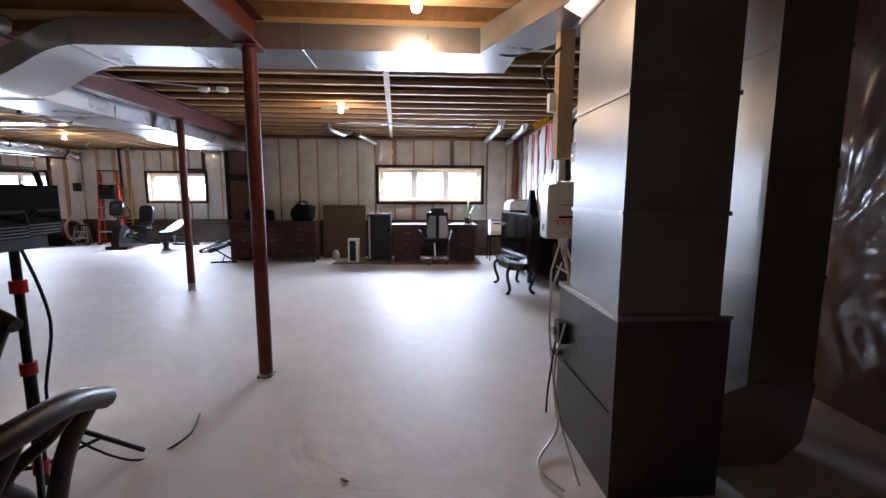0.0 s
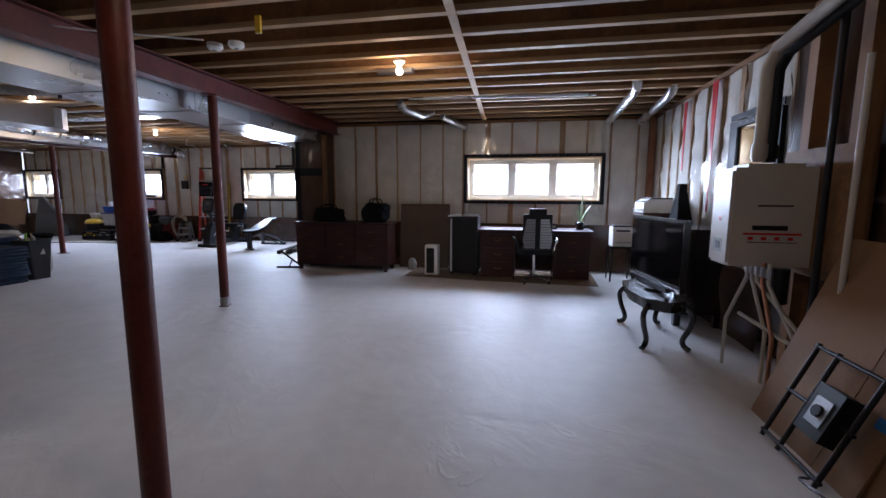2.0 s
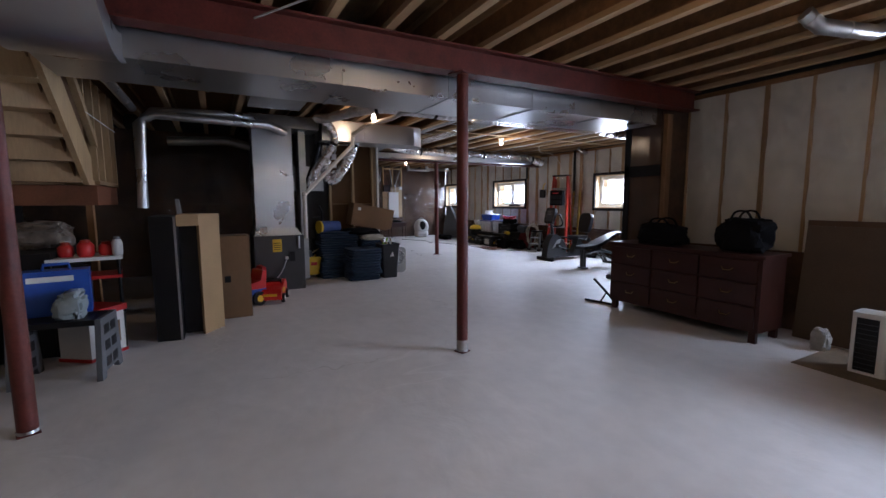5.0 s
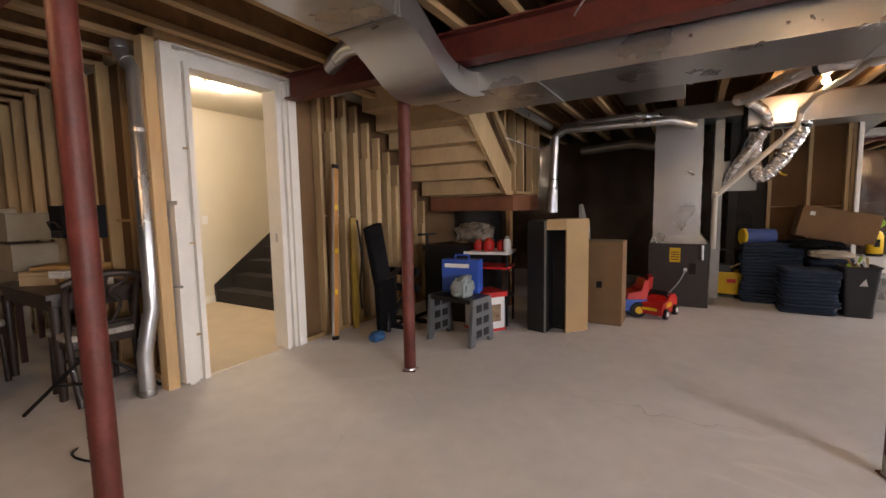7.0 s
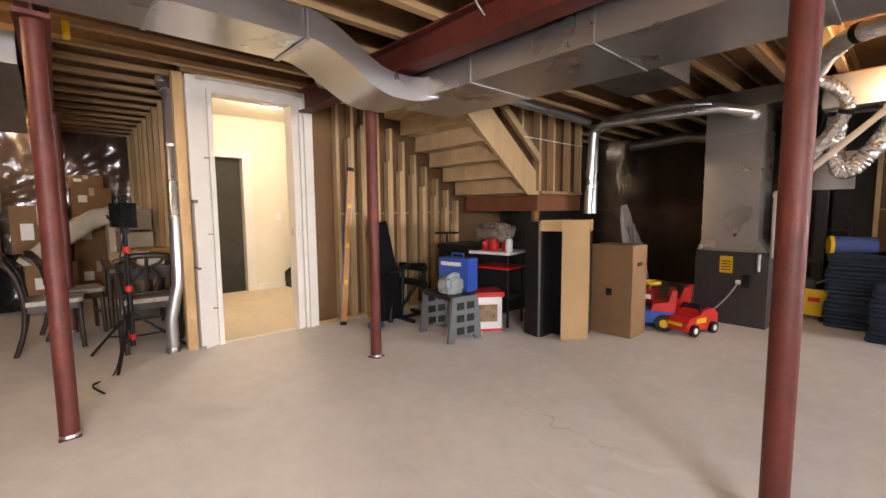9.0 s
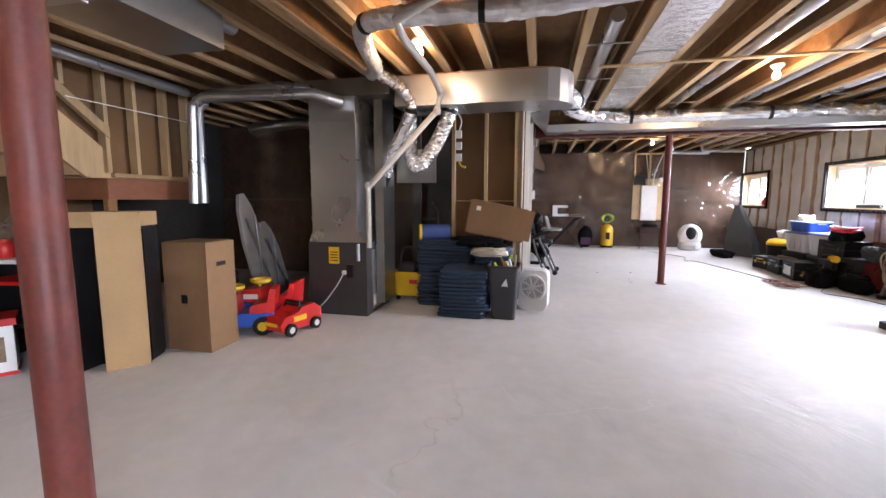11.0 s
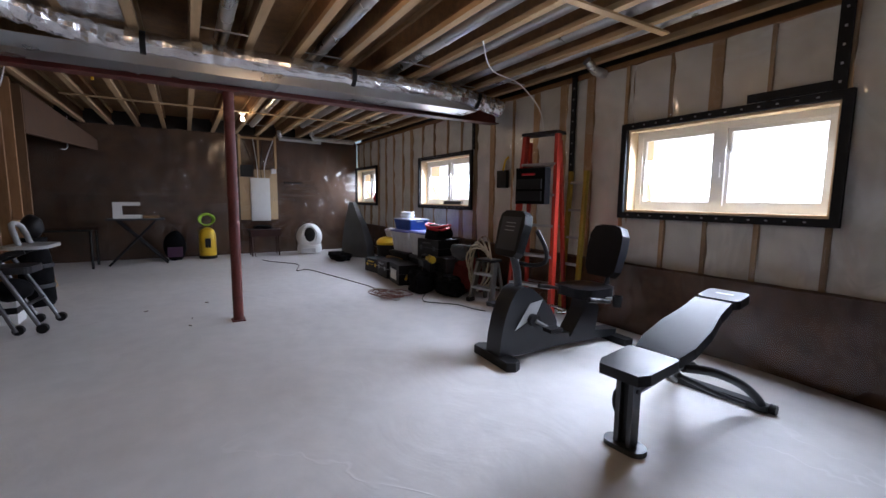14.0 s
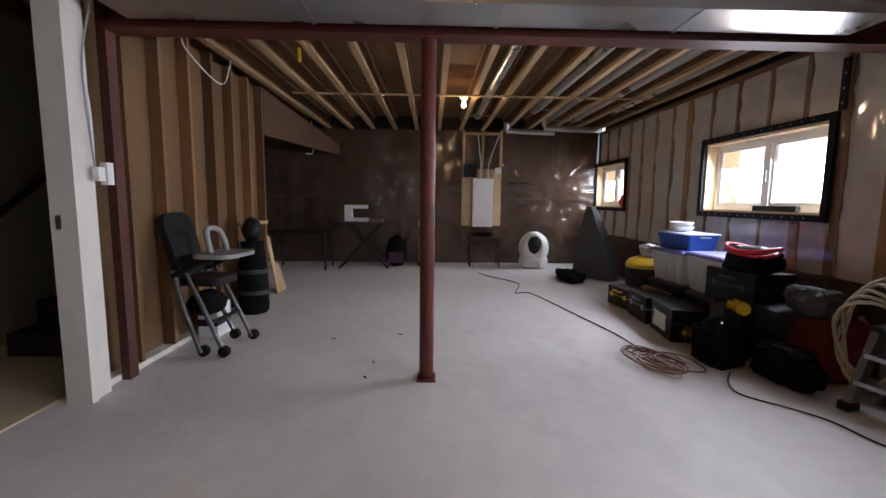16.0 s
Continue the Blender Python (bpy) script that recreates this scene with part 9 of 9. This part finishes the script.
for sx in (-1, 1):
    for sy in (-1, 1):
        rod_part("leg", (sx * 0.26, sy * 0.44, 0.62), (sx * 0.26, sy * 0.44, 0), 0.02, EBONY, t)

t = thing("high_chair", "grey and white folding high chair with a tray", "high chair", pose(-9.22, 7.76, 0, 0, 0, -96))
for s in (-1, 1):
    tube_part("front_leg", [(-0.22, s * 0.2, 0.03), (-0.06, s * 0.19, 0.38), (0.06, s * 0.18, 0.62)], 0.018, mat("dull_chair_leg_%d" % (s + 1), (0.13, 0.13, 0.135), 0.35, 0.7), t)
    tube_part("rear_leg", [(-0.06, s * 0.23, 0.03), (0.08, s * 0.2, 0.36), (0.16, s * 0.18, 0.64)], 0.018, mat("dull_chair_leg_%d" % (s + 1), (0.13, 0.13, 0.135), 0.35, 0.7), t)
    for x in (-0.23, -0.07):
        rod_part("castor", (x, s * 0.21 - 0.02, 0.042), (x, s * 0.21 + 0.02, 0.042), 0.042, BLACK, t)
    tube_part("side_arm", [(0.16, s * 0.18, 0.60), (-0.05, s * 0.20, 0.70), (-0.15, s * 0.18, 0.72)], 0.025, BLACK, t)
tube_part("foot_bar", [(-0.12, -0.2, 0.25), (-0.12, 0.2, 0.25)], 0.016, BLACK, t)
bm = bmesh.new()
slab(bm, rounded(0.32, 0.32, 0.06), 0.52, 0.58)
part("seat", bm, LEATHER, t, bev=0.02)
bm = bmesh.new()
prism(bm, [(x, z) for x, z in rounded(0.32, 0.50, 0.1, 5)], "x", -0.03, 0.03)
part("backrest", bm, mat("grey_padded_back", (0.014, 0.014, 0.015), 0.85, spec=0.2), t, bev=0.02).matrix_local = pose(0.21, 0, 0.82, 0, 16, 0)
bm = bmesh.new()
slab(bm, rounded(0.32, 0.44, 0.1, 6, -0.14, 0), 0.735, 0.765)
part("tray", bm, mat("pale_grey_tray", (0.28, 0.28, 0.27), 0.4), t, "pale grey tray", bev=0.01)
tube_part("toy_bar", [(-0.10, -0.1, 0.765), (-0.05, -0.09, 0.92), (-0.04, 0.06, 0.94), (-0.09, 0.1, 0.765)], 0.022, mat("pale_grey_bar", (0.3, 0.3, 0.3), 0.5), t, smooth_line=5)
bm = bmesh.new()
ball(bm, (0.02, 0, 0.36), 0.14, 0.16, 0.1, 14, 10, 0.1, 55)
part("basket", bm, BLACK_SOFT, t, smooth=True)
t = thing("golf_bag", "black upright bag standing against the stud wall", "bag", pose(-10.28, 7.66, 0))
bm = bmesh.new()
lathe(bm, [(0.13, 0), (0.15, 0.05), (0.14, 0.5), (0.11, 0.68), (0.12, 0.74)])
part("body", bm, BLACK_SOFT, t, smooth=True)
bm = bmesh.new()
ball(bm, (0, 0, 0.86), 0.10, 0.10, 0.13, 14, 10, 0.15, 57)
part("hood", bm, BLACK, t, smooth=True)
for z in (0.2, 0.42):
    bm = bmesh.new()
    lathe(bm, [(0.153, z), (0.156, z + 0.02), (0.153, z + 0.04)])
    part("band", bm, CHARCOAL, t, smooth=True)
for i, (x, h, w, tilt) in enumerate(((-11.2, 0.72, 0.10, 10), (-11.34, 0.36, 0.24, 16))):
    t = thing("plywood_offcut", "pale plywood offcut leaning at the wall end", "plywood", pose(x, 7.58, 0) @ pose(0, 0, 0, tilt, 0, 0), "plywood offcuts")
    box_part("sheet", (-w / 2, 0, 0), (w / 2, 0.015, h), PLY, t, bev=0.001)
    box_part("edge", (-w / 2 - 0.003, -0.001, 0), (-w / 2, 0.016, h), BOARD_PALE, t, bev=0)
t = thing("box_behind_chair", "small white box on the floor behind the high chair", "box", pose(-9.55, 7.62, 0))
box_part("carton", (-0.12, -0.08, 0), (0.12, 0.08, 0.28), WHITE, t, bev=0.004)
box_part("band", (-0.122, -0.082, 0.1), (0.122, 0.082, 0.16), BLACK, t, bev=0)
t = thing("wall_outlets", "white electrical boxes with loose cables on the wall end", "electrical box", pose(-8.44, 7.575, 1.25))
box_part("box", (-0.05, 0, 0), (0.0, 0.04, 0.13), WHITE, t)
box_part("box", (0.01, 0, 0.02), (0.06, 0.035, 0.1), WHITE, t)

# cords on the floor
t = thing("extension_cord", "long dark extension cord winding over the floor", "cord")
tube_part("cord", [(-13.4, 10.25, 0.4), (-13.3, 10.25, 0.012), (-12.6, 10.35, 0.008), (-11.9, 10.75, 0.008), (-11.25, 10.6, 0.008), (-11.25, 10.78, 0.008), (-10.6, 10.95, 0.008), (-9.9, 11.1, 0.008), (-9.5, 11.18, 0.008), (-9.1, 11.2, 0.008)], 0.0055, mat("dark_red_cord", (0.045, 0.015, 0.012), 0.7), t, smooth_line=10, n=6)
tube_part("tail", [(-8.70, 11.62, 0.008), (-8.52, 11.48, 0.008), (-8.35, 11.44, 0.008), (-8.17, 11.60, 0.008), (-8.03, 11.70, 0.008), (-7.82, 11.74, 0.008), (-7.68, 11.80, 0.008)], 0.005, BLACK, t, smooth_line=8, n=6)
t = thing("cord_coil", "heap of orange and white extension cord on the floor", "cord", pose(-8.88, 11.22, 0))
rnd = random.Random(8)
for k in range(13):
    r, cx, cy = rnd.uniform(0.09, 0.23), rnd.uniform(-0.16, 0.16), rnd.uniform(-0.10, 0.10)
    ph = rnd.uniform(0, 6)
    tube_part("loop", [(cx + r * 1.2 * math.cos(a), cy + r * 0.8 * math.sin(a + 0.3), 0.012 + 0.003 * k + 0.006 * math.sin(3 * a + ph)) for a in [2 * math.pi * q / 22 for q in range(23)]], 0.0055, mat("cord_colour_%d" % k, ((0.20, 0.07, 0.04) if k % 3 else (0.42, 0.36, 0.30)), 0.6), t, n=6)
t = thing("window_sill_toy", "small red toy on the far window sill", "toy", pose(-12.95, NW + 0.05, WZ0 + 0.02))
bm = bmesh.new()
ball(bm, (0, 0, 0.07), 0.08, 0.035, 0.08, 12, 8, 0.3, 60, 0)
part("body", bm, RED, t, smooth=True)
bm = bmesh.new()
ball(bm, (0.02, 0, 0.16), 0.03, 0.025, 0.04, 10, 8)
part("top", bm, RED, t, smooth=True)
t = thing("sill_bar", "dark bar lying on the window sill", "bar", pose(-9.75, NW + 0.05, WZ0 + 0.02))
box_part("bar", (-0.24, -0.025, 0), (0.24, 0.025, 0.05), BLACK, t, bev=0.012)
box_part("cap", (0.24, -0.02, 0.005), (0.26, 0.02, 0.045), CHARCOAL, t)
t = thing("wall_pouch", "black pouch with a yellow handle hung on the wall", "pouch", pose(-8.42, NW - 0.02, 1.35))
box_part("pouch", (-0.09, -0.05, 0), (0.09, 0, 0.22), BLACK, t, bev=0.01)
tube_part("strap", [(0, -0.02, 0.22), (0.04, -0.02, 0.34), (0.10, -0.02, 0.38)], 0.014, YELLOW, t, smooth_line=3)

t = thing("medicine_ball", "orange and white medicine ball near the dumbbells", "ball", pose(-3.98, 11.55, 0))
bm = bmesh.new()
ball(bm, (0, 0, 0.12), 0.12, 0.12, 0.12, 24, 16)
part("shell", bm, mat("orange_rubber", (0.62, 0.13, 0.02), 0.5), t, smooth=True)
bm = bmesh.new()
lathe(bm, [(0.119, 0.09), (0.1225, 0.115), (0.1225, 0.13), (0.119, 0.155)], n=28)
part("white_band", bm, WHITE, t, smooth=True)
bm = bmesh.new()
for k in range(5):
    a = 2.6 + k * 0.16
    c = Vector((0.1232 * math.cos(a), 0.1232 * math.sin(a), 0.122))
    bx(bm, c.x - 0.006, c.y - 0.006, 0.114, c.x + 0.006, c.y + 0.006, 0.131)
part("band_print", bm, BLACK, t)

for i, (x, y) in enumerate(((-8.89, 9.09), (-8.62, 9.07), (-9.54, 9.24), (-9.41, 8.68), (0.16, 2.56))):
    t = thing("wood_chip", "small dark chip of wood lying on the concrete floor", "wood chip", pose(x, y, 0, 0, 0, 37 * i), "chips on the floor")
    bm = bmesh.new()
    prism(bm, [(-0.02, -0.004), (0.012, -0.006), (0.022, 0.001), (0.004, 0.006), (-0.015, 0.004)], "z", 0.0, 0.006)
    part("chip", bm, WALNUT, t)
